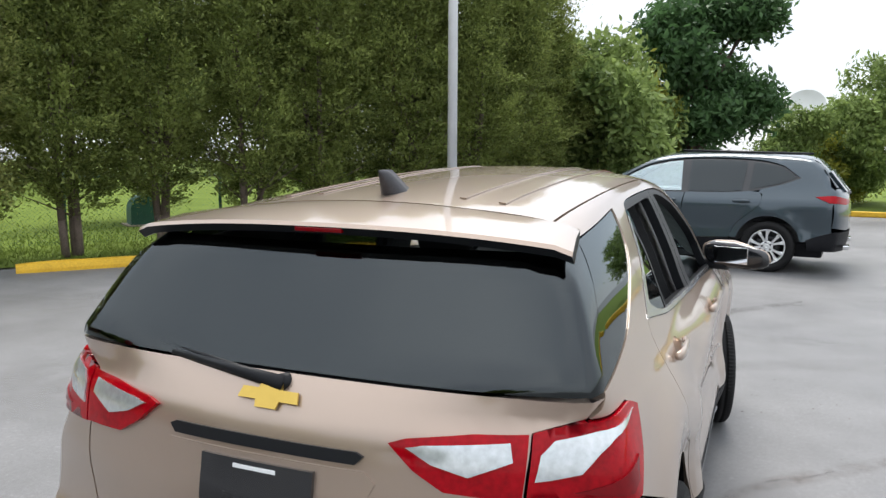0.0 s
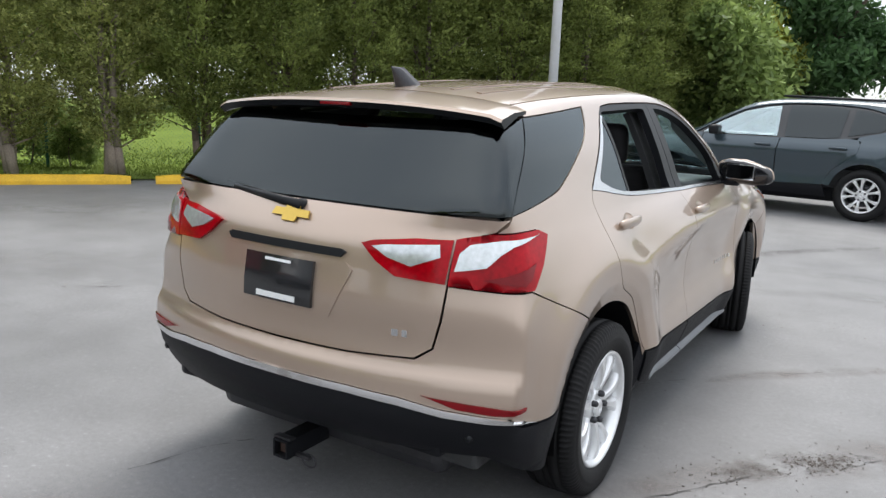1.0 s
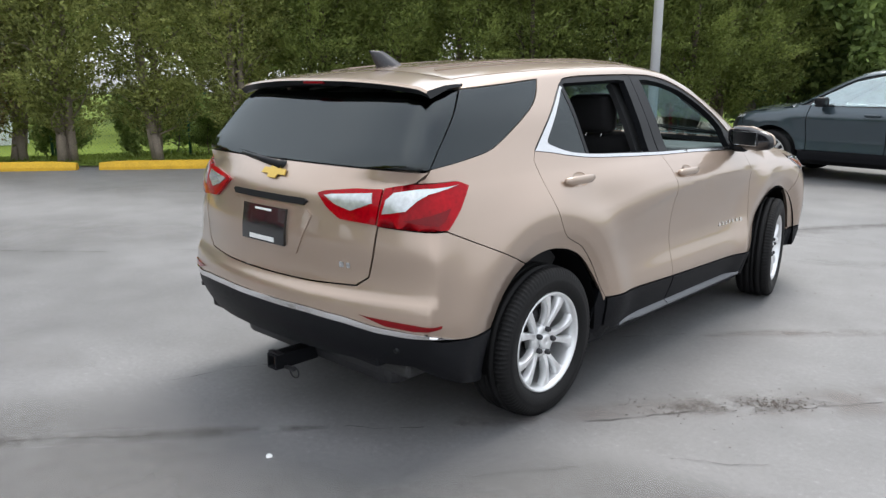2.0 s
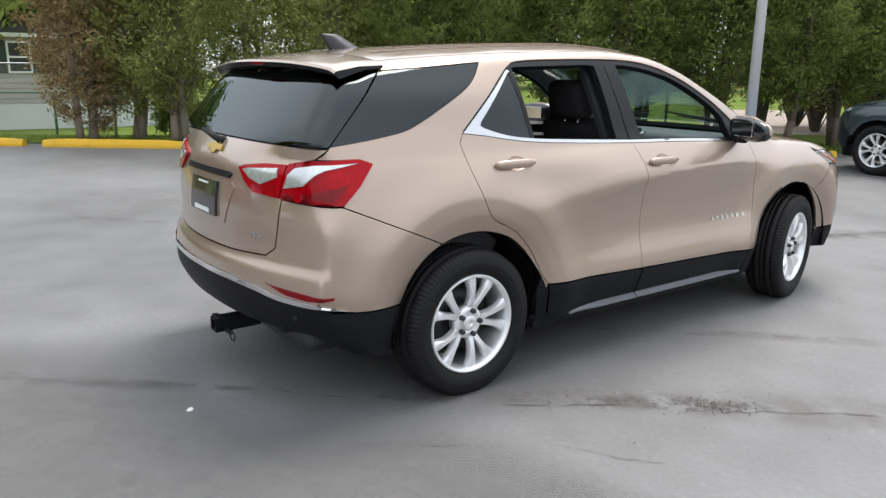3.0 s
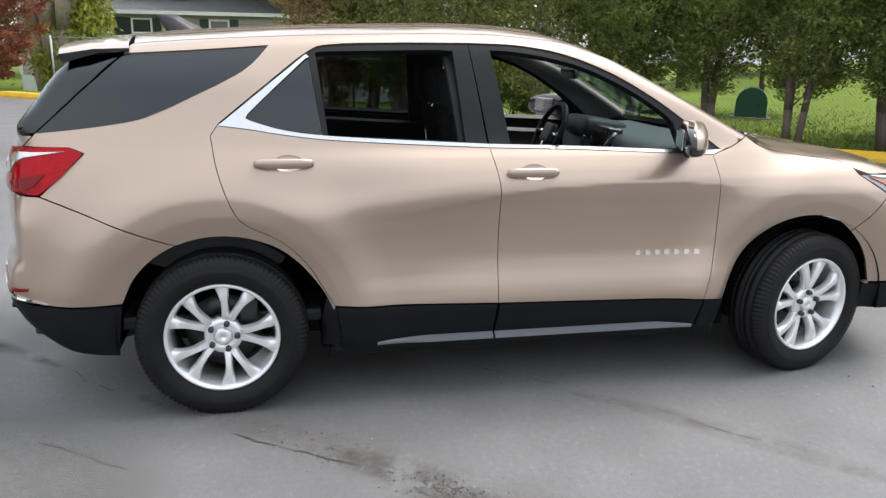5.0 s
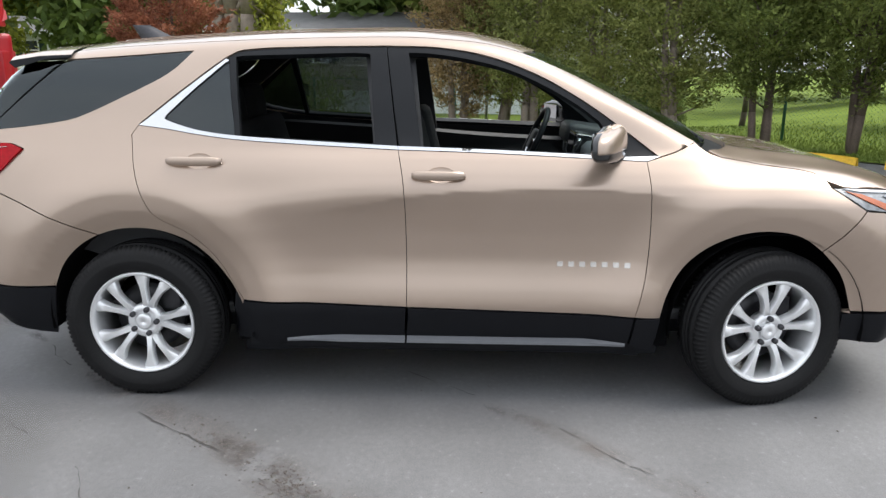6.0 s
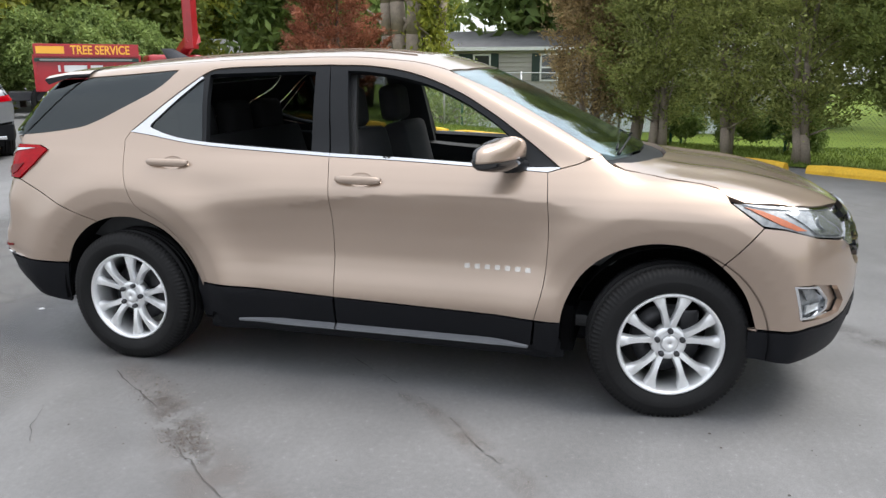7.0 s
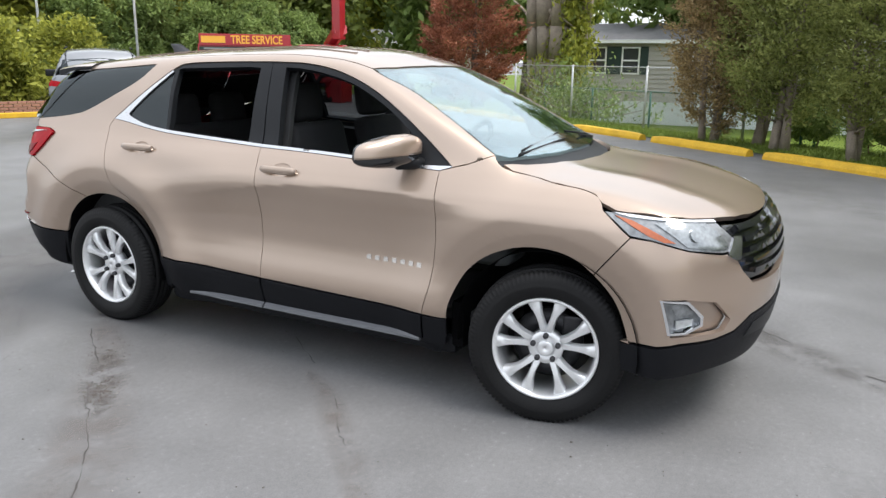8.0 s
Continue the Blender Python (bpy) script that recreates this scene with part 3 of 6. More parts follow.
# number plate recess, plate, badge, wiper, spoiler
part("plate_recess", skin.panel("plate_recess", "rear", sym(R(tail_x(0, .99), tail_x(.27, .99), tail_x(.30, .965), tail_x(.22, .80), tail_x(.17, .785), tail_x(0, .785))), PAINT, step=.04, depth=.008, off=.004), gate)
part("plate_lamp_bar", skin.panel("plate_lamp_bar", "rear", sym(R(tail_x(0, 1.0), tail_x(.25, 1.0), tail_x(.27, 1.02), tail_x(.25, 1.03), tail_x(0, 1.03))), BLACK_TRIM, step=.03, depth=.02, off=.010), gate)
plate = part("number_plate", skin.panel("number_plate", "rear", sym(R(tail_x(0, .82), tail_x(.155, .82), tail_x(.155, .975), tail_x(0, .975))), BLACK_GLOSS, step=.04, depth=.012, off=.016), gate, "black dealer plate in a frame")
part("plate_bar", skin.panel("plate_bar", "rear", sym(R(tail_x(0, .828), tail_x(.09, .828), tail_x(.09, .85), tail_x(0, .85))), WHITE, step=.04, depth=.002, off=.019), plate)
part("plate_bar", skin.panel("plate_bar", "rear", sym(R(tail_x(0, .952), tail_x(.06, .952), tail_x(.06, .964), tail_x(0, .964))), WHITE, step=.04, depth=.002, off=.019), plate)
GOLD = material("gold_badge", (0.55, 0.38, 0.09), 0.3, 0.9, vary=0.05)
part("badge", skin.panel("badge", "rear", sym(R(tail_x(0, 1.085), tail_x(.03, 1.085), tail_x(.034, 1.1), tail_x(.085, 1.1), tail_x(.078, 1.125), tail_x(.034, 1.125), tail_x(.03, 1.14), tail_x(0, 1.14))), GOLD, step=.03, depth=.006, off=.01), gate, "gold maker's badge")
for x0, x1 in ((-.505, -.485), (-.475, -.45)):
    part("trim_badge", skin.panel("trim_badge", "rear", R(tail_x(-x1, .775), tail_x(-x0, .775), tail_x(-x0, .80), tail_x(-x1, .80)), SATIN, step=.03, depth=.004, off=.004), gate)
bm = rod((0.02, -.77, 1.135), (.02, -.822, 1.145), .024, .020, 12)
rod((.03, -.82, 1.143), (-.34, -.775, 1.168), .019, .009, 8, bm)
rod((-.06, -.80, 1.153), (-.40, -.755, 1.185), .007, .005, 6, bm)
part("rear_wiper", bm, gate, "", BLACK_TRIM, True)
sx = np.linspace(-1, 1, 33)
sv, sf = [], []
for u in sx:
    w = .648
    x, xf = u * w, u * .606
    yb = -.345 + .032 * abs(u) ** 3
    thin = 1 - abs(u) ** 4
    yt = -.562 - .05 * (1 - abs(u) ** 2.4)
    drop = .010 * max(0, (abs(u) - .92) / .08) ** 2
    zf = float(TOP(yb)) - .14 * xf * xf - .004 - drop
    zt = 1.504 - .036 * abs(u) ** 2.5 - drop
    sv += [(xf, yb, zf), ((x + xf) / 2, yb - .13, zf * .5 + (zt + .010) * .5 + .002), (x, yt, zt), (x, yt - .008, zt - .010), (x, yt + .016, zt - .031), ((x + xf) / 2, yb - .10, zf - .018 - .055 * thin), (xf, yb, zf - .012 - .03 * thin)]
for i in range(len(sx) - 1):
    for j in range(7):
        a, b = i * 7 + j, i * 7 + (j + 1) % 7
        sf.append((a, a + 7, b + 7, b))
sf += [tuple(range(7)), tuple(range(len(sv) - 7, len(sv)))[::-1]]
bmx = bmesh.new()
bmx.from_mesh(mesh_of("tmp", sv, sf, PAINT))
bmesh.ops.recalc_face_normals(bmx, faces=bmx.faces)
for k, q in enumerate(bmx.faces):
    q.material_index = 1 if k % 7 >= 3 or k >= 7 * 32 else 0
spoiler = part("spoiler", bmx, gate, "roof spoiler with brake light and black underside", PAINT, True)
spoiler.data.materials.append(BLACK_TRIM)
spoiler.data.set_sharp_from_angle(angle=radians(35))
part("brake_light", box((-.07, -.620, 1.480), (.07, -.598, 1.492), .003), spoiler, "high red brake light", DARK_RED)
# bumpers
bump_r = R(tail_x(0, .695), tail_x(.3, .697), tail_x(.534, .709), tail_x(.588, .748), tail_x(.609, .84), tail_x(.619, .951)) + R(*[side_x(-.640 + .16 * k / 4, .9355 - .068 * k / 4) for k in range(4)], *[side_x(-.48 + .314 * k / 10, .8675 - .1363 * k / 10) for k in range(11)]) + R(*[side_x(*p) for p in ARCH_R if p[0] < -.17]) + R(side_x(-.615, .512), side_x(-.70, .530), (.84, -.762, .556), (.785, -.824, .560), (.66, -.883, .567), (.521, -.928, .587), (.325, -.965, .597), (.1, -.985, .598), (0, -.986, .598))
bumper = part("rear_bumper", skin.panel("rear_bumper", "rear", sym(bump_r), PAINT, step=.02, depth=.025), suv)
low_r = R((0, -.99, .582), (.325, -.965, .58), (.521, -.928, .57), (.66, -.883, .550), (.785, -.824, .543), (.84, -.762, .54), side_x(-.70, .516), side_x(-.615, .508), side_x(-.38, .490), side_x(-.40, .36), side_x(-.41, .268), side_x(-.65, .345), (.79, -.80, .405), (.6, -.89, .405), (.3, -.91, .405), (0, -.91, .405))
part("bumper_cladding", skin.panel("bumper_cladding", "rear", sym(low_r), CLADDING, step=.05, depth=.03, off=.004), bumper)
strip = R(side_x(-.64, .520), (.84, -.762, .556), (.785, -.824, .560), (.66, -.883, .567), (.521, -.928, .587), (.325, -.965, .597), (.1, -.985, .598), (0, -.986, .600), (0, -.986, .576), (.325, -.965, .574), (.521, -.928, .563), (.66, -.883, .545), (.785, -.824, .540), (.84, -.762, .541))
part("chrome_strip", skin.panel("chrome_strip", "rear", strip, CHROME, step=.02, depth=.010, off=.007, edge=.012, gap=0), bumper, "chrome bumper strip")
part("chrome_strip", skin.panel("chrome_strip", "rear", strip, CHROME, step=.02, depth=.010, off=.007, edge=.012, gap=0, mirror=True), bumper, "chrome bumper strip")
for i in (0, 1):
    part("reflector", skin.panel("reflector", "rear", R((.585, -.90, .606), (.70, -.86, .600), (.80, -.80, .594), (.858, -.70, .586), (.856, -.705, .574), (.80, -.80, .567), (.70, -.86, .574)), DARK_RED, step=.02, depth=.012, off=.006, edge=.015, mirror=bool(i)), bumper, "red bumper reflector")
    s = -1 if i else 1
    c = skin.at("rear", skin.around("rear", [(.74, -.84, .48)]))[0][0]
    part("parking_sensor", rod((s * c[0], c[1] - .008, c[2]), (s * c[0], c[1] + .02, c[2]), .013, .013, 16), bumper, "", BLACK_TRIM, True)
hitch = part("tow_hitch", box((-.034, -1.06, .310), (.034, -.83, .318), .002), suv, "square black steel tow hitch receiver, rusty inside", CLADDING)
for lo, hi in (((-.034, -1.06, .370), (.034, -.83, .378)), ((-.034, -1.06, .318), (-.026, -.83, .37)), ((.026, -1.06, .318), (.034, -.83, .37))):
    part("receiver_wall", box(lo, hi, .002), hitch, "", CLADDING)
part("receiver_bore", box((-.026, -1.03, .318), (.026, -.84, .37)), hitch, "rusty inner face", RUST)
part("receiver_collar", box((-.040, -1.05, .378), (.040, -1.02, .386), .003), hitch, "", DARK_METAL)
hitch.location = (0, .16, -.076)
part("hitch_bracket", box((.036, -1.02, .31), (.10, -1.0, .325), .004), hitch, "", DARK_METAL)

lv2, lf2 = [], []
for a in np.linspace(0, 2 * np.pi, 24, endpoint=False):
    for b in np.linspace(0, 2 * np.pi, 6, endpoint=False):
        lv2.append((.085 + (.032 + .004 * math.cos(b)) * math.cos(a), -1.0 + .004 * math.sin(b), .30 + (.024 + .004 * math.cos(b)) * math.sin(a)))
for i in range(24):
    for j in range(6):
        lf2.append((i * 6 + j, (i + 1) % 24 * 6 + j, (i + 1) % 24 * 6 + (j + 1) % 6, i * 6 + (j + 1) % 6))
part("chain_loop", mesh_of("chain_loop", lv2, lf2, DARK_METAL), hitch)

# nose
N = lambda *p: skin.around("front", p)
HL_TOP = N(side_x(2.953, .961), (.784, 3.04, .959), (.768, 3.195, .950), (.70, 3.29, .941), (.613, 3.355, .934))
HL_LOW = N((.575, 3.42, .86), (.614, 3.442, .812), (.668, 3.407, .812), (.783, 3.295, .833), (.828, 3.148, .870), side_x(3.074, .881))
bump_f = N((0, 3.64, .652), (.27, 3.611, .655), (.505, 3.531, .668), (.572, 3.489, .73), (.606, 3.454, .792), (.614, 3.442, .806), (.668, 3.407, .806), (.783, 3.295, .830), (.828, 3.148, .867)) + N(*[side_x(3.0775 - .1465 * k / 10, .8735 - .181 * k / 10) for k in range(11)]) + N(*[side_x(*p) for p in ARCH_F if p[0] > 2.94]) + N((.861, 3.105, .424), (.80, 3.289, .452), (.681, 3.401, .452), (.582, 3.474, .47), (.486, 3.534, .526), (.354, 3.588, .535), (0, 3.63, .54))
pocket = N((.832, 3.195, .640), (.804, 3.305, .640), (.699, 3.409, .616), (.62, 3.465, .53), (.64, 3.44, .482), (.72, 3.37, .478), (.827, 3.25, .482))
pocket_l = [(-u, v) for u, v in pocket]
fbumper = part("front_bumper", skin.panel("front_bumper", "front", sym(bump_f), PAINT, step=.02, depth=.025, holes=[pocket, pocket_l]), suv)
low_f = N((0, 3.62, .53), (.354, 3.588, .525), (.486, 3.534, .516), (.582, 3.474, .46), (.681, 3.401, .442), (.80, 3.289, .442), (.861, 3.105, .414), (.845, 3.10, .29), (.79, 3.2, .285), (.6, 3.40, .305), (.3, 3.52, .31), (0, 3.54, .31))
part("bumper_cladding", skin.panel("bumper_cladding", "front", sym(low_f), CLADDING, step=.045, depth=.03, off=.003), fbumper)
part("lower_grille", skin.panel("lower_grille", "front", sym(N((0, 3.6, .50), (.33, 3.58, .495), (.46, 3.53, .48), (.50, 3.5, .43), (0, 3.6, .40))), BLACK_TRIM, step=.045, depth=.01, off=.008), fbumper)
for i in (0, 1):
    hl = part("headlamp", skin.panel("headlamp", "front", HL_TOP + HL_LOW, LAMP_DARK, step=.03, depth=.05, off=.001, edge=.02, mirror=bool(i)), suv, "headlamp with amber corner")
    part("amber_marker", skin.panel("amber_marker", "front", N((.797, 2.985, .950), (.795, 3.05, .938), (.803, 3.12, .912), (.80, 3.235, .862), (.815, 3.19, .862), (.824, 3.13, .882), (.818, 3.06, .915)), AMBER_LENS, step=.02, depth=.006, off=.006, edge=.015, mirror=bool(i)), hl, "amber side marker")
    part("clear_lens", skin.panel("clear_lens", "front", N((.79, 3.14, .93), (.775, 3.20, .938), (.72, 3.28, .93), (.66, 3.33, .924), (.62, 3.40, .85), (.63, 3.42, .826), (.68, 3.39, .826), (.785, 3.28, .845)), HEAD_LENS, step=.02, depth=.006, off=.006, edge=.015, mirror=bool(i)), hl, "clear lens with bright reflector")
    part("projector", skin.panel("projector", "front", [(u, v) for u, v in ellipse(N((.735, 3.30, .88))[0][0], .885, .026, .026)], HEAD_LENS, step=.02, depth=.01, off=.014, edge=.01, mirror=bool(i)), hl, "round chrome projector")
    part("lamp_brow", skin.panel("lamp_brow", "front", N((.786, 2.975, .958), (.784, 3.04, .956), (.768, 3.195, .947), (.70, 3.29, .938), (.61, 3.357, .931), (.61, 3.36, .922), (.70, 3.29, .930), (.768, 3.195, .939), (.785, 3.04, .946)), CHROME, step=.02, depth=.006, off=.007, edge=.012, gap=0, mirror=bool(i)), hl, "chrome brow strip")
    part("fog_lamp_pocket", skin.panel("fog_lamp_pocket", "front", inset(dense(pocket, .03), -.004), PAINT, step=.03, depth=.01, off=-.035, mirror=bool(i)), fbumper)
    fog_out = N((.838, 3.185, .640), (.800, 3.315, .634), (.748, 3.375, .565), (.745, 3.375, .522), (.792, 3.31, .490), (.832, 3.235, .490))
    fl = part("fog_lamp", skin.panel("fog_lamp", "front", fog_out, CHROME, holes=[inset(fog_out, .013)], step=.02, depth=.04, off=.002, edge=.015, mirror=bool(i)), fbumper, "chrome fog lamp surround")
    part("fog_backing", skin.panel("fog_backing", "front", inset(fog_out, .004), LAMP_DARK, step=.02, depth=.006, off=-.03, edge=.015, mirror=bool(i)), fl, "dark fog lamp housing")
    part("fog_lens", skin.panel("fog_lens", "front", N((.822, 3.225, .620), (.800, 3.305, .617), (.772, 3.345, .572), (.812, 3.265, .568)), LAMP_DARK, step=.02, depth=.01, off=-.014, edge=.012, mirror=bool(i)), fl)
    part("fog_lens", skin.panel("fog_lens", "front", N((.812, 3.268, .548), (.772, 3.345, .552), (.77, 3.34, .520), (.812, 3.27, .508)), CLEAR_LENS, step=.02, depth=.01, off=-.014, edge=.012, mirror=bool(i)), fl)
    part("grille_blade", skin.panel("grille_blade", "front", N((.648, 3.426, .800), (.585, 3.44, .868), (.535, 3.46, .862), (.585, 3.47, .775), (.612, 3.45, .775)), SATIN, step=.02, depth=.01, off=.008, edge=.012, mirror=bool(i)), suv, "chrome grille corner")
grille_out = N((0, 3.65, .662), (.27, 3.611, .665), (.50, 3.531, .676), (.565, 3.489, .735), (.60, 3.454, .80), (.56, 3.44, .88), (.55, 3.40, .926), (.277, 3.456, .908), (0, 3.485, .899))
grille = part("grille", skin.panel("grille", "front", sym(grille_out), BLACK_GLOSS, step=.04, depth=.01, off=-.03), suv, "gloss black slatted grille")
for k, z in enumerate((.70, .745, .79, .835, .88)):
    w = .47 + .018 * k
    part("slat", skin.panel("slat", "front", sym(N((0, 3.62, z), (w * .6, 3.58, z + .002), (w, 3.5, z + .004), (w, 3.5, z + .026), (w * .6, 3.58, z + .024), (0, 3.62, z + .022))), BLACK_GLOSS, step=.03, depth=.03, off=.002, gap=0), grille)
part("badge", skin.panel("badge", "front", sym(N((0, 3.6, .845), (.035, 3.6, .845), (.034, 3.6, .86), (.078, 3.58, .86), (.070, 3.58, .885), (.034, 3.6, .885), (.035, 3.6, .90), (0, 3.6, .90))), SATIN, step=.03, depth=.012, off=.012), grille, "chrome maker's badge")

# sills and lower cladding
DOOR_CLAD_R = [(.468, .452), (1.166, .428), (1.158, .275), (.60, .262), (.49, .30)]
both("arch_end", "side", [(.425, .50), (.447, .462), (.466, .452), (.486, .30), (.47, .262), (.41, .262), (.405, .40)], CLADDING, sides, depth=.10, off=-.002, step=.05)
DOOR_CLAD_F = [(1.176, .428), (2.146, .402), (2.132, .272), (1.165, .275)]
both("door_cladding", "side", DOOR_CLAD_R, CLADDING, rear_doors, depth=.03, off=.006)
both("door_cladding", "side", DOOR_CLAD_F, CLADDING, front_doors, depth=.03, off=.006)


def ledge(name, y0, y1, parents, label):
    """A slim upward-facing lip along the foot of a door, tapered to its rear end."""
    yy = np.linspace(y0, y1, 40)
    base = skin.at("side", [(y, .285) for y in yy])[0][:, 0]
    for i, parent in enumerate(parents):
        s = -1 if i else 1
        v, f = [], []
        for k, (y, x) in enumerate(zip(yy, base)):
            t = min(1, (y - .62) / .25, (2.15 - y) / .2)
            v += [(s * (x + .008), y, .276 + .012 * t), (s * (x + .008 + .020 * t), y, .270 + .003 * t), (s * (x + .006 + .024 * t), y, .262), (s * (x - .02), y, .262)]
        for k in range(39):
            for j in range(4):
                q = (k * 4 + j, k * 4 + (j + 1) % 4, k * 4 + 4 + (j + 1) % 4, k * 4 + 4 + j)
                f.append(q if s > 0 else q[::-1])
        f += [(3, 2, 1, 0), (156, 157, 158, 159)]
        part(name, mesh_of(name, v, f, SILL_GREY, False), parent, label)


ledge("sill_strip", .64, 1.158, rear_doors, "satin grey sill strip")
ledge("sill_strip", 1.168, 2.12, front_doors, "satin grey sill strip")
both("wing_cladding", "side", [(2.152, .400), (2.262, .396), (2.255, .30), (2.235, .235), (2.14, .265)], CLADDING, sides, depth=.03, off=.006)
both("sill", "side", [(.42, .30), (.6, .255), (2.2, .255), (2.2, .18), (.42, .18)], CLADDING, sides, depth=.05, off=-.03)

# handles, letters, mirrors, fin
for i in (0, 1):
    s = -1 if i else 1
    for door, (y0, y1), zc, cup in ((rear_doors[i], (.152, .387), 1.052, .288), (front_doors[i], (1.193, 1.418), 1.006, 1.315)):
        yy = np.linspace(y0, y1, 17)
        p, n = skin.at("side", [(y, zc) for y in yy])
        v, f = [], []
        for k, (q, m) in enumerate(zip(p, n)):
            u = k / 16
            r = .0205 * (1 - .45 * abs(2 * u - 1) ** 6)
            rise = .026 - .014 * abs(2 * u - 1) ** 4
            for a in np.linspace(0, 2 * np.pi, 10, endpoint=False):
                v.append(((q[0] + rise + .010 * math.cos(a)) * s, q[1], q[2] + r * math.sin(a)))
        for k in range(16):
            for a in range(10):
                g = (k * 10 + a, k * 10 + (a + 1) % 10, (k + 1) * 10 + (a + 1) % 10, (k + 1) * 10 + a)
                f.append(g if s < 0 else g[::-1])
        f += [tuple(range(10)), tuple(range(160, 170))]
        part("handle", mesh_of("handle", v, f, PAINT), door)
        ring = []
        for rr, dd in ((1.0, .0), (.85, .004), (.55, .007), (.2, .008)):
            q, m = skin.at("side", ellipse(cup, zc - .001, .063 * rr, .032 * rr))
            ring.append(np.column_stack([(q[:, 0] - dd) * s, q[:, 1], q[:, 2]]))
        v = np.vstack(ring)
        f = [((k * 28 + a), (k * 28 + (a + 1) % 28), ((k + 1) * 28 + (a + 1) % 28), ((k + 1) * 28 + a)) for k in range(3) for a in range(28)] + [tuple(range(84, 112))]
        part("handle_cup", mesh_of("handle_cup", v, [g if s > 0 else g[::-1] for g in f], PAINT), door)
    for k in range(7):
        y = 1.827 + k * .0475
        part("letter_bar", skin.panel("letter_bar", "side", [(y - .012, .616), (y + .012, .616), (y + .012, .638), (y - .012, .638)], BADGE, step=.02, depth=.004, off=.004, gap=0, mirror=bool(i)), front_doors[i])
    # mirror: painted cap over a black foot
    mirror = part("door_mirror", rod((.73 * s, 2.08, 1.082), (.87 * s, 2.01, 1.10), .026, .036, 12), front_doors[i], "", BLACK_TRIM, True)
    for nm, mt, z0, z1 in (("mirror_cap", PAINT, 1.134, 1.222), ("mirror_foot", BLACK_GLOSS, 1.080, 1.218)):
        v, f = [], []
        lev = np.linspace(0, 1, 9)
        for w in lev:
            z = z0 + (z1 - z0) * w
            q = (z - 1.078) / (1.229 - 1.078)
            sc = (1 - abs(2 * q - 1) ** 3.2) ** .45 if 0 < q < 1 else .12
            for a in np.linspace(0, 2 * np.pi, 24, endpoint=False):
                ca, sa = math.cos(a), math.sin(a)
                ex, ey = abs(ca) ** .75 * math.copysign(1, ca), abs(sa) ** .75 * math.copysign(1, sa)
                grow = 1.0 if nm == "mirror_cap" else .965
                if nm == "mirror_cap":
                    ey = max(ey, -.12)
                v.append((s * (.925 + .17 * grow * sc * ex - .02 * q), 1.985 + .058 * grow * sc * ey + .02 * (1 - abs(ex)) - .062 * sc * ex, z - .022 * max(0, ex) * q))
        for k in range(8):
            for a in range(24):
                g = (k * 24 + a, k * 24 + (a + 1) % 24, (k + 1) * 24 + (a + 1) % 24, (k + 1) * 24 + a)
                f.append(g if s > 0 else g[::-1])
        f += [tuple(range(24))[::-1 if s > 0 else 1], tuple(range(192, 216))[:: 1 if s > 0 else -1]]
        part(nm, mesh_of(nm, v, f, mt), mirror)
    part("mirror_glass", box((-.088, -.003, -.042), (.088, .003, .042), .002), mirror, "", CHROME).matrix_local = pose(s * .892, 1.946, 1.152, 0, 0, -s * 20)
    part("mirror_sail", skin.panel("mirror_sail", "side", [(2.025, 1.085), (2.21, 1.085), (2.07, 1.19), (2.0, 1.215)], BLACK_TRIM, step=.04, depth=.02, off=-.004, mirror=bool(i)), front_doors[i])
fv, ff = [], []
for k, u in enumerate(np.linspace(0, 1, 9)):
    z = 1.545 + .085 * u
    y0, y1 = -.03 - .17 * u, -.24 - .05 * u
    w = .032 * (1 - u) ** .8 + .003
    fv += [(0, y0, z), (w, y0 * .5 + y1 * .5, z), (w * .7, y1 * .9 + y0 * .1, z), (0, y1, z), (-w * .7, y1 * .9 + y0 * .1, z), (-w, y0 * .5 + y1 * .5, z)]
for k in range(8):
    for j in range(6):
        ff.append((k * 6 + j, k * 6 + (j + 1) % 6, (k + 1) * 6 + (j + 1) % 6, (k + 1) * 6 + j))
ff.append(tuple(range(48, 54)))
bmx = bmesh.new()
bmx.from_mesh(mesh_of("tmp", fv, ff, PAINT))
bmesh.ops.recalc_face_normals(bmx, faces=bmx.faces)
part("antenna_fin", bmx, suv, "dark shark fin antenna", DARK_METAL, True)
for s in (1, -1):
    bm = rod((s * .55, 2.47, 1.13), (s * .12 - .1, 2.50, 1.165), .008, .006, 6)
    rod((s * .50, 2.46, 1.145), (s * .05 - .1, 2.44, 1.19), .006, .004, 6, bm)
    part("wiper", bm, suv, "", BLACK_TRIM, True)


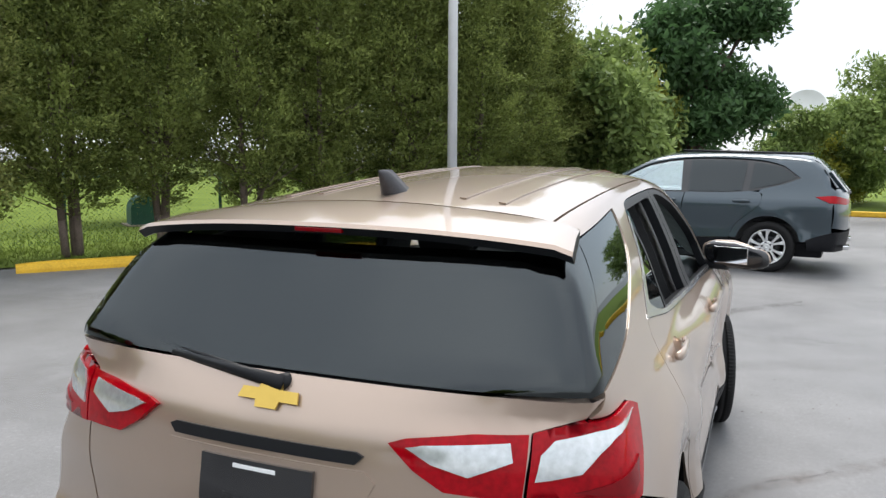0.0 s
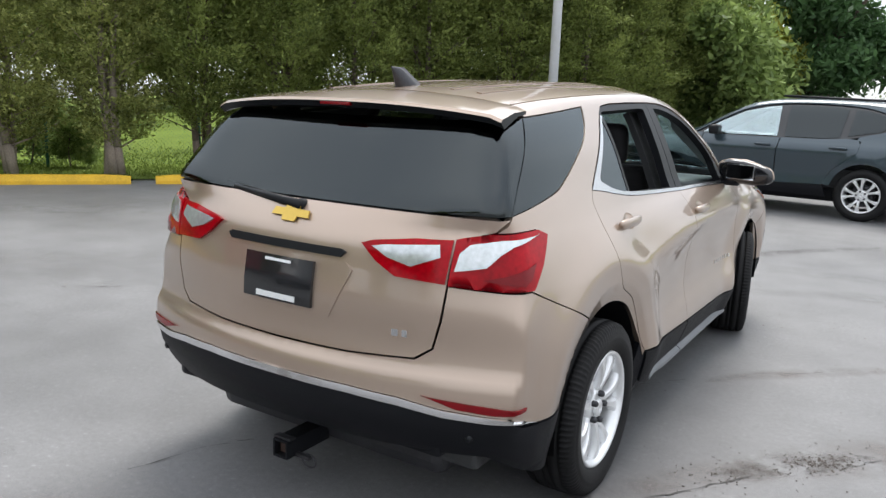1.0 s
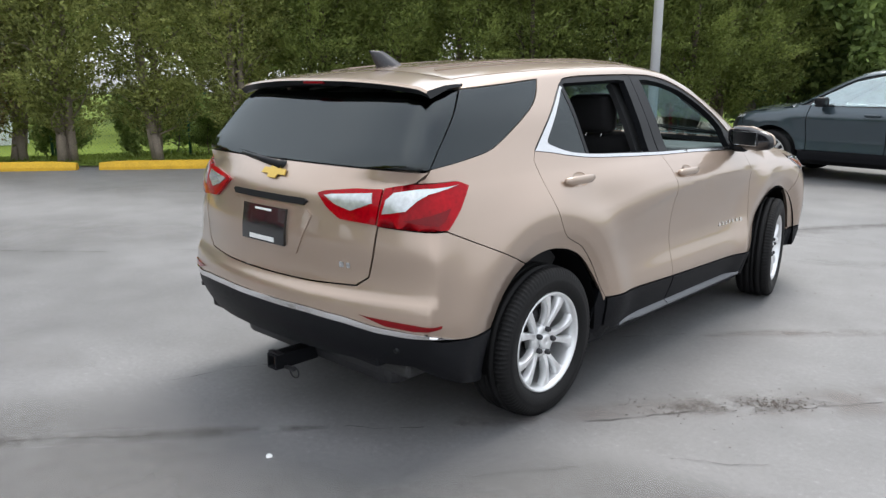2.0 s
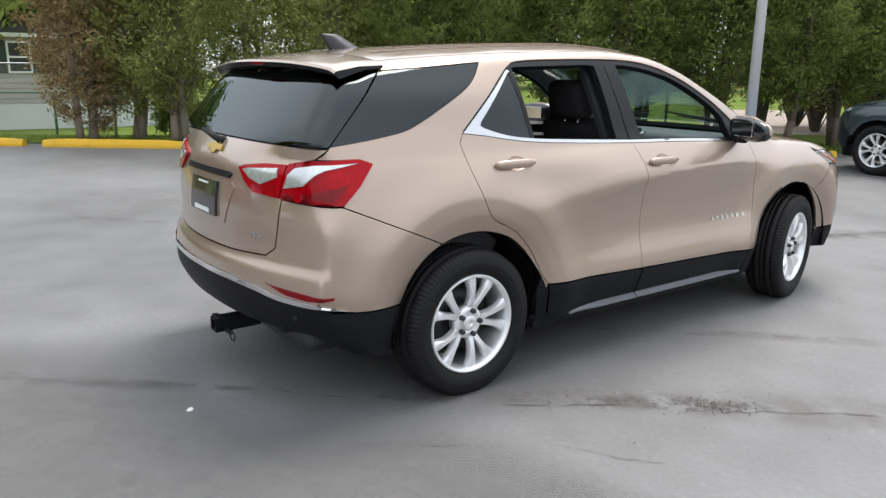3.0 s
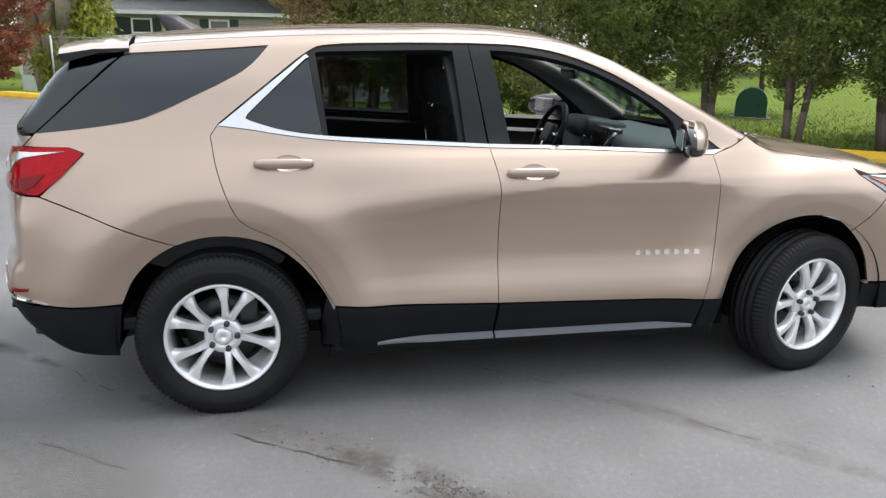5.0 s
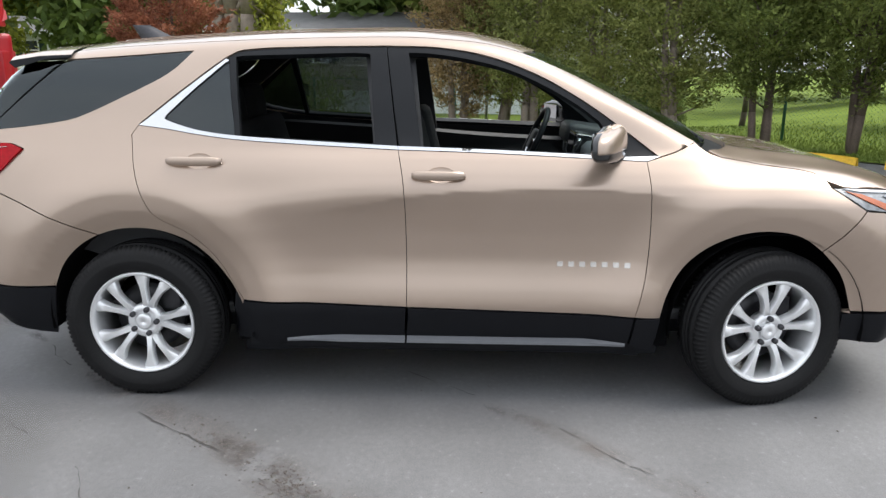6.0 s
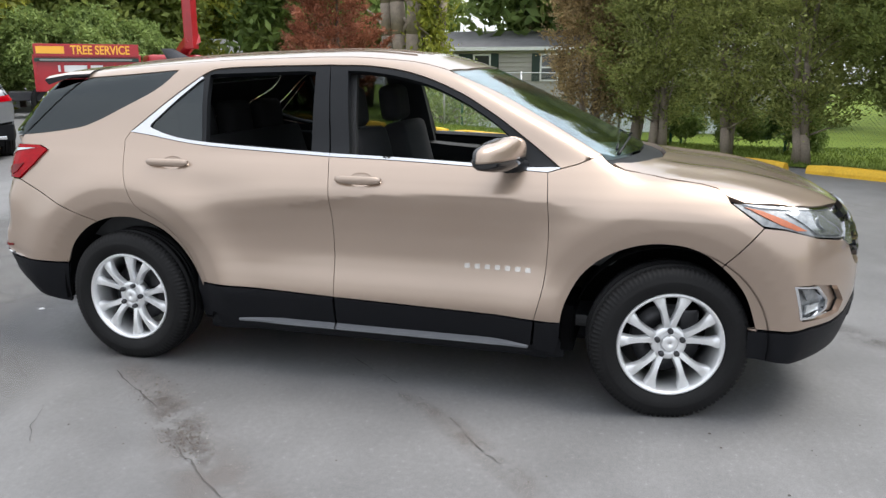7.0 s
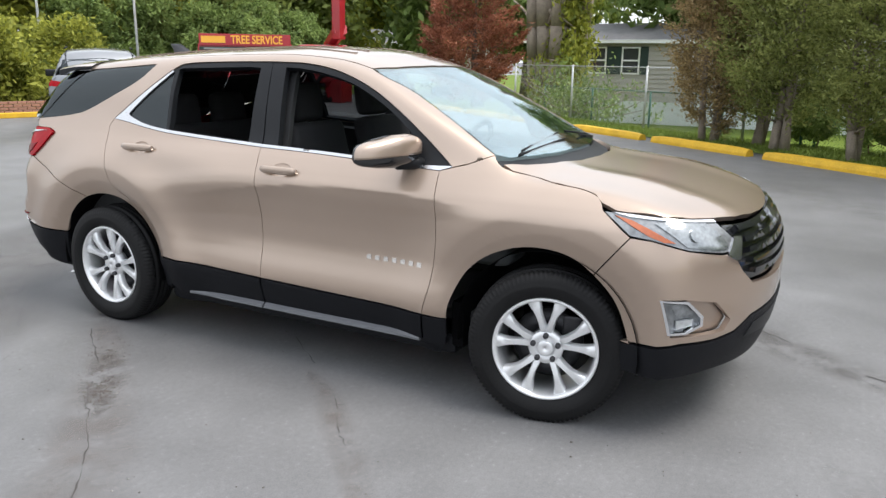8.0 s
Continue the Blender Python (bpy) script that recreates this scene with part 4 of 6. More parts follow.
# ---- wheels ----
def tyre_mesh(r=.350, w=.225, rim=.231, lugs=100, sink=.339):
    """A tyre turned round x, with grooves round it and cross cuts in its shoulders."""
    h = w / 2
    prof = [(-.09, rim), (-h * .95, rim + .012), (-h, rim + .045), (-h * 1.012, rim + .052), (-h * 1.012, rim + .060), (-h * .995, rim + .064), (-h * .985, r - .045), (-h * .93, r - .022), (-h * .80, r - .007), (-h * .60, r - .002), (-h * .55, r - .002), (-h * .54, r - .010), (-h * .44, r - .010), (-h * .43, r), (-h * .17, r), (-h * .16, r - .010), (-h * .06, r - .010), (-h * .05, r)]
    prof = prof + [(-a, b) for a, b in prof[::-1]]
    n = lugs * 3
    v, f = lathe(prof, n)
    v = v.reshape(n, len(prof), 3)
    cut = (np.arange(n) % 3 == 0)
    for j in (7, 8, 9, 10, len(prof) - 8, len(prof) - 9, len(prof) - 10, len(prof) - 11):
        d = np.where(cut, .008, 0)
        rr = np.hypot(v[:, j, 1], v[:, j, 2])
        v[:, j, 1:] *= ((rr - d) / rr)[:, None]
    k = len(prof)
    f = [(a, d, c, b) for a, b, c, d in f if not (a % k == k - 1)]
    # the loaded tyre lies flat on the ground and bulges a little there
    low = np.clip((-v[..., 2] - sink + .02) / .03, 0, 1)
    v[..., 0] *= 1 + .04 * low
    v[..., 2] = np.maximum(v[..., 2], -sink)
    return v.reshape(-1, 3), f


TYRE = mesh_of("tyre", *tyre_mesh(), RUBBER)
TYRE_FAR = mesh_of("tyre", *tyre_mesh(r=.346, lugs=30, sink=.341), RUBBER)
rim_prof = [(-.10, .231), (.085, .235), (.100, .232), (.103, .226), (.094, .217), (.058, .209), (-.10, .200)]
rv, rf = lathe(rim_prof, 64)
RIM = mesh_of("rim", rv, [g[::-1] for g in rf], ALLOY)


def spoke_mesh():
    """One arm of a V pair: a bowed, tapered bar from the hub to the rim."""
    v, f = [], []
    for u in np.linspace(0, 1, 9):
        r = .055 + .162 * u
        w = .0178 - .0040 * math.sin(min(1, u / .9) * math.pi) + .0105 * max(0, (u - .55) / .45) ** 1.6
        xt = .064 + .024 * math.sin(u * math.pi * .7)
        a = radians(8.0 + 8.3 * u)
        for dx, dw in ((xt - .034, w * 1.12), (xt - .009, w * 1.03), (xt - .001, w * .72), (xt - .001, -w * .72), (xt - .009, -w * 1.03), (xt - .034, -w * 1.12)):
            y, z = dw, r
            v.append((dx, y * math.cos(a) + z * math.sin(a), -y * math.sin(a) + z * math.cos(a)))
    for k in range(8):
        for j in range(6):
            f.append((k * 6 + j, k * 6 + (j + 1) % 6, (k + 1) * 6 + (j + 1) % 6, (k + 1) * 6 + j))
    f += [tuple(range(6))[::-1], tuple(range(48, 54))]
    bm = bmesh.new()
    bm.from_mesh(mesh_of("tmp", v, f, ALLOY))
    bmesh.ops.recalc_face_normals(bm, faces=bm.faces)
    me = bpy.data.meshes.new("spoke")
    bm.to_mesh(me)
    bm.free()
    me.materials.append(ALLOY)
    me.shade_smooth()
    me.set_sharp_from_angle(angle=radians(50))
    return me


def mirrored(me):
    out = me.copy()
    out.transform(Matrix.Diagonal((1, -1, 1, 1)))
    out.flip_normals()
    return out


SPOKE_A = spoke_mesh()
SPOKE_B = mirrored(SPOKE_A)
hv, hf = lathe([(.020, .078), (.060, .078), (.070, .068), (.072, .036), (.020, .036)], 40)
HUB = mesh_of("hub", hv, [g[::-1] for g in hf], ALLOY)
cv, cf = lathe([(.05, .036), (.080, .036), (.084, .031), (.0845, .002), (.05, .002)], 32)
CAP = mesh_of("centre_cap", cv, [g[::-1] for g in cf], ALLOY)
nv, nf = lathe([(.05, .0125), (.086, .0125), (.092, .009), (.094, .001), (.05, .001)], 10)
NUT = mesh_of("wheel_nut", nv, [g[::-1] for g in nf], DARK_METAL)
dv, df = lathe([(-.035, .155), (-.010, .155), (-.010, .05), (-.035, .05)], 48)
DISC = mesh_of("brake_disc", dv, [g[::-1] for g in df], DARK_METAL)


def wheel(parent, x, y, z, turn, spin, tyre=TYRE):
    """An alloy wheel with five pairs of spokes; its outer face looks along +x before the turn."""
    hub = new("wheel")
    hub.parent = parent
    hub.matrix_local = pose(x, y, z, 0, 0, turn)
    part("tyre", tyre, hub)
    rim = part("rim", RIM, hub, "silver alloy rim with paired spokes")
    for k in range(5):
        for me in (SPOKE_A, SPOKE_B):
            o = part("spoke", me, rim)
            o.matrix_local = pose(0, 0, 0, spin + 72 * k, 0, 0)
        o = part("wheel_nut", NUT, rim)
        a = radians(spin + 72 * k)
        o.matrix_local = pose(0, -.057 * math.sin(a), .057 * math.cos(a))
    part("hub", HUB, rim)
    part("centre_cap", CAP, rim, "silver centre cap with gold emblem")
    part("brake_disc", DISC, hub)
    part("brake_caliper", box((-.05, .06, .03), (.0, .14, .13), .01), hub, "", DARK_METAL)
    return hub


wheel(suv, .765, 0, .339, 0, -17)
wheel(suv, .765, 2.725, .339, 12, 0)
wheel(suv, -.765, 0, .339, 180, 8)
wheel(suv, -.765, 2.725, .339, 192, 8)
# wheel housings
for s in (1, -1):
    for yc in (0.0, 2.725):
        v, f = [], []
        aa = np.linspace(radians(-8), radians(188), 25)
        for a in aa:
            rr = .415
            v += [(s * .84, yc + rr * math.cos(a), .352 + rr * math.sin(a)), (s * .50, yc + rr * math.cos(a), .352 + rr * math.sin(a)), (s * .49, yc, .352)]
        for k in range(24):
            a, b = k * 3, k * 3 + 3
            f += [(a, a + 1, b + 1, b), (a + 1, a + 2, b + 1)]
        part("wheel_housing", mesh_of("wheel_housing", v, f, LINER), suv)
part("underbody", box((-.47, -.36, .19), (.47, 3.2, .30), .02), suv, "", CLADDING)
part("floor_pan", box((-.79, .44, .20), (.79, 2.28, .30), .02), suv, "", CLADDING)
part("rear_valance", box((-.62, -.82, .385), (.62, -.40, .43), .015), suv, "", CLADDING)
part("front_valance", box((-.60, 3.10, .30), (.60, 3.34, .36), .02), suv, "", CLADDING)
for s in (1, -1):
    for y0, y1, z0 in ((.405, .47, .24), (-.47, -.405, .35), (2.255, 2.32, .24), (3.11, 3.15, .35)):
        part("housing_wall", box((min(s * .45, s * .79), y0, z0), (max(s * .45, s * .79), y1, .46), .01), suv, "", LINER)
# unseen masses added below the tail to block light from the ground there
part("tail_shade_box", box((-.55, -.68, .23), (.55, -.40, .37), .05), suv, "", DARK_METAL)
part("axle_shade_rod", rod((-.66, 0, .33), (.66, 0, .33), .06, .06, 12), suv, "", DARK_METAL, True)


# ---- car inside ----
def soft_block(lo, hi, tilt=0.0, bevel=0.05):
    bm = box(lo, hi)
    bmesh.ops.bevel(bm, geom=list(bm.edges), offset=bevel, segments=3, affect="EDGES", profile=0.6)
    c = (Vector(lo) + Vector(hi)) / 2
    bmesh.ops.rotate(bm, verts=bm.verts, cent=(c.x, c.y, lo[2]), matrix=Matrix.Rotation(radians(tilt), 3, "X"))
    return bm


def head_rest(parent, x, y, z, tilt, w=.13):
    hr = part("head_restraint", soft_block((x - w - .01, y - .06, z - .01), (x + w + .01, y + .06, z + .205), tilt, .058), parent, "", CLOTH, True)
    for s in (-1, 1):
        part("head_restraint_post", rod((x + s * .05, y, z - .10), (x + s * .05, y, z + .03), .006), hr, "", CHROME, True)


part("cabin_floor", box((-.72, -.75, .34), (.72, 2.5, .40), .02), suv, "", PLASTIC)
for x in (-.36, .36):
    seat = part("front_seat", soft_block((x - .25, 1.28, .52), (x + .25, 1.80, .70), 3, .06), suv, "dark cloth front seat", CLOTH, True)
    part("backrest", soft_block((x - .24, 1.20, .64), (x + .24, 1.34, 1.22), 14, .055), seat, "", CLOTH, True)
    head_rest(seat, x, 1.09, 1.215, 8)
bench = part("rear_bench", soft_block((-.62, .42, .50), (.62, .95, .70), 3, .06), suv, "dark cloth rear bench", CLOTH, True)
part("backrest", soft_block((-.64, .32, .62), (.64, .46, 1.17), 16, .05), bench, "", CLOTH, True)
for x in (-.40, 0.0, .40):
    head_rest(bench, x, .20, 1.125, 8, .12)
dash = part("dashboard", soft_block((-.70, 2.00, .62), (.70, 2.50, 1.075), 0, .07), suv, "dark grey soft dashboard", DASH, True)
part("screen_pod", soft_block((-.13, 1.955, .98), (.08, 2.05, 1.105), -8, .015), dash, "", BLACK_GLOSS)
part("instrument_hood", soft_block((-.54, 1.95, 1.00), (-.20, 2.22, 1.12), -8, .05), dash, "", PLASTIC, True)
part("chrome_arc", rod((0.0, 1.955, .95), (.16, 1.985, 1.085), .011), dash, "", SATIN, True)
part("chrome_arc", rod((-.25, 1.955, .95), (-.22, 1.985, 1.085), .011), dash, "", SATIN, True)
part("centre_console", soft_block((-.11, 1.35, .42), (.11, 2.14, .80), 0, .04), suv, "", PLASTIC, True)
wv, wf = [], []
for a in np.linspace(0, 2 * np.pi, 40, endpoint=False):
    for b in np.linspace(0, 2 * np.pi, 10, endpoint=False):
        rr = .18 + .016 * math.cos(b)
        wv.append((rr * math.cos(a), rr * math.sin(a), .016 * math.sin(b)))
for i in range(40):
    for j in range(10):
        wf.append((i * 10 + j, (i + 1) % 40 * 10 + j, (i + 1) % 40 * 10 + (j + 1) % 10, i * 10 + (j + 1) % 10))
steer = part("steering_wheel", mesh_of("steering_wheel", wv, wf, BLACK_TRIM), suv, "black three-spoke steering wheel")
steer.matrix_local = pose(-.36, 1.80, 1.03, 66, 0, 0)
part("wheel_boss", soft_block((-.07, -.06, -.02), (.07, .06, .02), 0, .02), steer, "", PLASTIC, True)
for a, b in (((-.17, .0, 0), (-.05, 0, 0)), ((.17, 0, 0), (.05, 0, 0)), ((0, -.17, 0), (0, -.05, 0))):
    part("wheel_arm", rod(a, b, .014, .018), steer, "", SATIN, True)
part("headliner", skin.panel("headliner", "top", sym([(0.0, -.30), (.50, -.28), (.50, 1.62), (0.0, 1.70)]), GREY_TRIM, step=.12, depth=.01, off=-.06), suv)
both("door_trim", "side", [(.10, .80), (.47, .50), (1.12, .50), (1.12, 1.115), (.15, 1.155)], PLASTIC, rear_doors, depth=.03, off=-.10, step=.1)
both("door_trim", "side", [(1.18, .50), (2.10, .50), (2.14, 1.07), (1.18, 1.112)], PLASTIC, front_doors, depth=.03, off=-.10, step=.1)
both("armrest", "side", [(1.3, .80), (1.85, .86), (1.85, .92), (1.3, .86)], PLASTIC, front_doors, depth=.08, off=-.13, step=.1)
both("inner_pillar", "side", [(1.02, 1.10), (1.24, 1.10), (1.19, 1.52), (.97, 1.52)], PLASTIC, sides, depth=.03, off=-.07, step=.1)
both("inner_pillar", "side", [(y, z + .004) for y, z in SCREEN_EDGE] + [(2.30, 1.098), (2.236, 1.081)] + [p for p in TRIM_F[::-1] if p[0] > 1.5] + [(1.5, RAIL[-4][1])], DASH, sides, depth=.012, off=-.034, step=.06, gap=-.004)
both("cargo_side", "side", [(-.60, .60), (.25, .60), (.25, 1.16), (-.60, 1.15)], PLASTIC, sides, depth=.02, off=-.14, step=.1)
part("rear_view_mirror", soft_block((-.10, 1.755, 1.36), (.10, 1.785, 1.41), 10, .015), suv, "", BLACK_TRIM, True)


# ---- ground ----
def ground_material():
    mat = bpy.data.materials.new("weathered_asphalt")
    mat.use_nodes = True
    n, l = mat.node_tree.nodes, mat.node_tree.links
    b = n["Principled BSDF"]
    co = n.new("ShaderNodeTexCoord")

    def noise_of(scale, detail=4.0):
        t = n.new("ShaderNodeTexNoise")
        t.inputs["Scale"].default_value, t.inputs["Detail"].default_value = scale, detail
        l.new(co.outputs["Object"], t.inputs["Vector"])
        return t

    def ramp_of(src, a, b_, lo, hi):
        r = n.new("ShaderNodeMapRange")
        r.inputs["From Min"].default_value, r.inputs["From Max"].default_value = a, b_
        r.inputs["To Min"].default_value, r.inputs["To Max"].default_value = lo, hi
        l.new(src, r.inputs["Value"])
        return r.outputs["Result"]

    def times(a, b_):
        m = n.new("ShaderNodeMath")
        m.operation = "MULTIPLY"
        l.new(a, m.inputs[0])
        l.new(b_, m.inputs[1])
        return m.outputs[0]

    wide, mid, grit, chip = noise_of(0.35, 6), noise_of(2.3, 5), noise_of(160.0, 3), noise_of(38.0, 2)
    k = times(times(ramp_of(wide.outputs["Fac"], .35, .65, .88, 1.12), ramp_of(mid.outputs["Fac"], .3, .7, .88, 1.12)), ramp_of(grit.outputs["Fac"], .3, .7, .86, 1.14))
    k = times(times(k, ramp_of(chip.outputs["Fac"], .3, .7, .92, 1.08)), ramp_of(chip.outputs["Fac"], .66, .74, 1.0, 1.22))
    s = n.new("ShaderNodeVectorMath")
    s.operation = "SCALE"
    s.inputs[0].default_value = (0.139, 0.139, 0.142)
    l.new(k, s.inputs["Scale"])
    l.new(s.outputs["Vector"], b.inputs["Base Color"])
    l.new(ramp_of(wide.outputs["Fac"], .36, .64, .42, .68), b.inputs["Roughness"])
    bp = n.new("ShaderNodeBump")
    bp.inputs["Strength"].default_value, bp.inputs["Distance"].default_value = .35, .004
    l.new(grit.outputs["Fac"], bp.inputs["Height"])
    l.new(bp.outputs["Normal"], b.inputs["Normal"])
    return mat


ASPHALT = ground_material()
LAWN = material("lawn", (0.115, 0.160, 0.030), 0.95, scale=0.6, vary=0.3, fine=25.0, bump=0.4, Specular_IOR_Level=0.08)
TAR = material("dark_crack", (0.06, 0.057, 0.055), 0.85, scale=6.0, vary=0.3, fine=60.0, bump=0.5)
# kerb line: origin, direction along it and away from the car park
K0, KU, KN = Vector((-12.1, .3, 0)), Vector((.613, .790, 0)), Vector((-.790, .613, 0))


def fall(s, d):
    """Height of the ground: level car park, and a lawn that falls away behind the kerb towards the house."""
    return -1.15 * float(ease(.5, 10.5, d)) * (1 - float(ease(-3, 8, s)))


def height_at(x, y):
    q = Vector((x, y, 0)) - K0
    return fall(q.dot(KU), q.dot(KN))


def kp(s, d, z=0.0):
    p = K0 + KU * s + KN * d
    return (p.x, p.y, z + fall(s, d))


S_LINES = [-900, -120, -60, -40, -30, -24] + list(range(-20, 14)) + [14.2, 18, 30, 60, 900]
D_LINES = [-900, -60, -20, 0, .24] + [.24 + .6 * k for k in range(1, 20)] + [14, 18, 30, 60, 120, 900]


def sheet(s_lines, d_lines, lift):
    v = [kp(a, b, lift) for a in s_lines for b in d_lines]
    w = len(d_lines)
    f = [(i * w + j, (i + 1) * w + j, (i + 1) * w + j + 1, i * w + j + 1) for i in range(len(s_lines) - 1) for j in range(w - 1)]
    return v, f


tagged(part("ground", mesh_of("ground", *sheet(S_LINES, D_LINES, 0), ASPHALT)), "weathered grey asphalt car park", "ground", kind="structure")
lv, lf = sheet([q for q in S_LINES if -120 <= q <= 14.2], [q for q in D_LINES if .2 < q <= 120], .02)
k = len(lv)
lv += [kp(14.2, .24, .02), kp(17.5, 3.2, .02), kp(24, 8, .02), kp(60, 60, .02), kp(20, 120, .02), kp(14.2, 120, .02)]
lf.append(tuple(range(k, k + 6)))
tagged(part("lawn", mesh_of("lawn", lv, lf, LAWN)), "short green lawn falling away behind the kerb", "grass", kind="structure")
GRAVEL = material("pinkish_gravel", (0.30, 0.25, 0.21), 0.95, scale=2.0, vary=0.2, fine=40.0, bump=0.6)
tagged(part("gravel_path", mesh_of("gravel_path", [(-7.4, 14.2, .025), (-5.2, 16.0, .025), (-7.5, 21.5, .025), (-11.5, 26, .025), (-13.5, 24, .025), (-10.6, 17.6, .025)], [(0, 1, 2, 3, 4, 5)], GRAVEL, False)), "pinkish gravel path across the lawn", "path", kind="structure")


def kerb_block(s0, s1, d=0.0):
    """A yellow parking block with sloping sides and rounded ends."""
    v, f = [], []
    n = max(6, int((s1 - s0) / .2))
    prof = [(-.11, 0), (-.105, .05), (-.07, .125), (-.04, .14), (.04, .14), (.07, .125), (.105, .05), (.11, 0)]
    for i in range(n + 1):
        u = i / n
        k = min(1, .82 + .6 * min(u, 1 - u) * (s1 - s0))
        for a, z in prof:
            p = kp(s0 + (s1 - s0) * u, d + a * k, z * k + .001 * math.sin(i * 2.1 + a * 30))
            v.append(p)
    for i in range(n):
        for j in range(7):
            f.append((i * 8 + j, i * 8 + j + 1, (i + 1) * 8 + j + 1, (i + 1) * 8 + j))
    f += [tuple(range(8))[::-1], tuple(range(n * 8, n * 8 + 8))]
    bm = bmesh.new()
    bm.from_mesh(mesh_of("tmp", v, f, YELLOW))
    bmesh.ops.recalc_face_normals(bm, faces=bm.faces)
    return tagged(part("parking_block", bm, None, "", YELLOW), "yellow painted concrete parking block on asphalt", "kerb", "parking blocks along the lawn")


for k in range(-5, 6):
    s0 = .18 + k * 2.88
    kerb_block(s0, s0 + 2.52, -.18)

# ---- trees ----
rng = np.random.default_rng(7)


def leaves(centres, per, size, spread, squash=1.0, droop=0.0):
    """Small pointed leaves in sprays round the centres: one mesh of quads."""
    c = np.repeat(np.asarray(centres, float), per, 0)
    n = len(c)
    p = c + rng.normal(0, 1, (n, 3)) * spread * (1, 1, squash)
    a = rng.normal(0, 1, (n, 3))
    a[:, 2] += droop
    a /= np.linalg.norm(a, axis=1)[:, None]
    b = np.cross(a, rng.normal(0, 1, (n, 3)))
    b /= np.linalg.norm(b, axis=1)[:, None] + 1e-9
    s = size * rng.uniform(.6, 1.35, n)[:, None]
    v = np.stack([p - a * s, p + b * s * .42, p + a * s, p - b * s * .42], 1).reshape(-1, 3)
    f = np.arange(n * 4).reshape(-1, 4)
    return v, f


def quads_mesh(name, v, f, mat):
    me = bpy.data.meshes.new(name)
    me.vertices.add(len(v))
    me.vertices.foreach_set("co", np.asarray(v, np.float32).ravel())
    me.loops.add(f.size)
    me.loops.foreach_set("vertex_index", f.ravel().astype(np.int32))
    me.polygons.add(len(f))
    me.polygons.foreach_set("loop_start", np.arange(0, f.size, 4, dtype=np.int32))
    me.update(calc_edges=True)
    me.validate()
    me.materials.append(mat)
    return me


def limb_run(bm, a, b, r0, r1, bend, parts=4):
    a, b = Vector(a), Vector(b)
    last, lr = a, r0
    off = Vector(rng.normal(0, bend, 3))
    for i in range(1, parts + 1):
        u = i / parts
        q = a.lerp(b, u) + off * math.sin(u * math.pi)
        rod(last, q, lr, r0 + (r1 - r0) * u, 7, bm)
        last, lr = q, r0 + (r1 - r0) * u
    return bm


def cedar(height=7.5, radius=1.3, low=.6, sprays=330, trunks=3, mat=None, bark=None, per=112, size=.033):
    """A hedge conifer: upright stems under a ragged column of fan-like sprays round a dark core."""
    root = thing("cedar_tree", "", "tree")
    bm = bmesh.new()
    for k in range(trunks):
        a = rng.uniform(0, 2 * math.pi)
        x, y = .13 * math.cos(a), .13 * math.sin(a)
        limb_run(bm, (x, y, -.03), (x * 2.2 + rng.normal(0, .12), y * 2.2 + rng.normal(0, .12), height * .62), rng.uniform(.06, .10), .02, .08, 6)
        for j in range(6):
            z = rng.uniform(low * .7, height * .4)
            b = rng.uniform(0, 2 * math.pi)
            limb_run(bm, (x * (1 + z / height), y * (1 + z / height), z), (x + radius * .7 * math.cos(b), y + radius * .7 * math.sin(b), z + rng.uniform(.25, .7)), .018, .005, .06, 3)
    part("trunk", bm, root, "", bark or BARK, True)
    ph = rng.uniform(0, 6.28, 4)
    n = sprays
    u = rng.uniform(0, 1, n) ** .95
    a = rng.uniform(0, 2 * math.pi, n)
    z = low + u * (height - low) + .22 * np.sin(3 * a + ph[2]) * (u < .2)
    prof = radius * (1 - u ** 1.7 * .8) * (.34 + .66 * np.minimum(1, u / .22))
    prof *= 1 + .17 * np.sin(3 * a + ph[0] + z * 1.7) + .13 * np.sin(5 * a + ph[1] - z * 2.3)
    rr = prof * np.sqrt(rng.uniform(.42, 1.05, n))
    out = np.stack([np.cos(a), np.sin(a), rng.uniform(-.1, 1.1, n)], 1)
    out /= np.linalg.norm(out, axis=1)[:, None]
    side = np.stack([-np.sin(a), np.cos(a), rng.normal(0, .3, n)], 1)
    side /= np.linalg.norm(side, axis=1)[:, None]
    up = np.cross(out, side)
    c = np.stack([rr * np.cos(a), rr * np.sin(a), z], 1)
    rep_ = lambda q: np.repeat(q, per, 0)
    g = rng.normal(0, 1, (n * per, 3))
    big = rep_(rng.uniform(.7, 1.35, n))[:, None]
    p = rep_(c) + big * (rep_(out) * g[:, :1] * .15 + rep_(side) * g[:, 1:2] * .10 * (1.15 - .35 * g[:, :1].clip(-1.5, 1.5)) + rep_(up) * g[:, 2:] * .045)
    along = rep_(out) + rep_(side) * g[:, 1:2] * .5 + rng.normal(0, .45, (n * per, 3))
    along /= np.linalg.norm(along, axis=1)[:, None]
    across = np.cross(along, rep_(up) + rng.normal(0, .6, (n * per, 3)))
    across /= np.linalg.norm(across, axis=1)[:, None] + 1e-9
    k = size * rng.uniform(.6, 1.4, n * per)[:, None]
    v = np.stack([p - along * k, p + across * k * .45, p + along * k, p - across * k * .45], 1).reshape(-1, 3)
    core = [(r0 * math.cos(b0), r0 * math.sin(b0), z0) for z0, b0, r0 in zip(rng.uniform(low + .5, height * .92, 230), rng.uniform(0, 6.28, 230), radius * .62 * np.sqrt(rng.uniform(0, 1, 230)))]
    v2, f2 = leaves(core, 66, .042, .17, 1.3)
    v = np.vstack([v, v2])
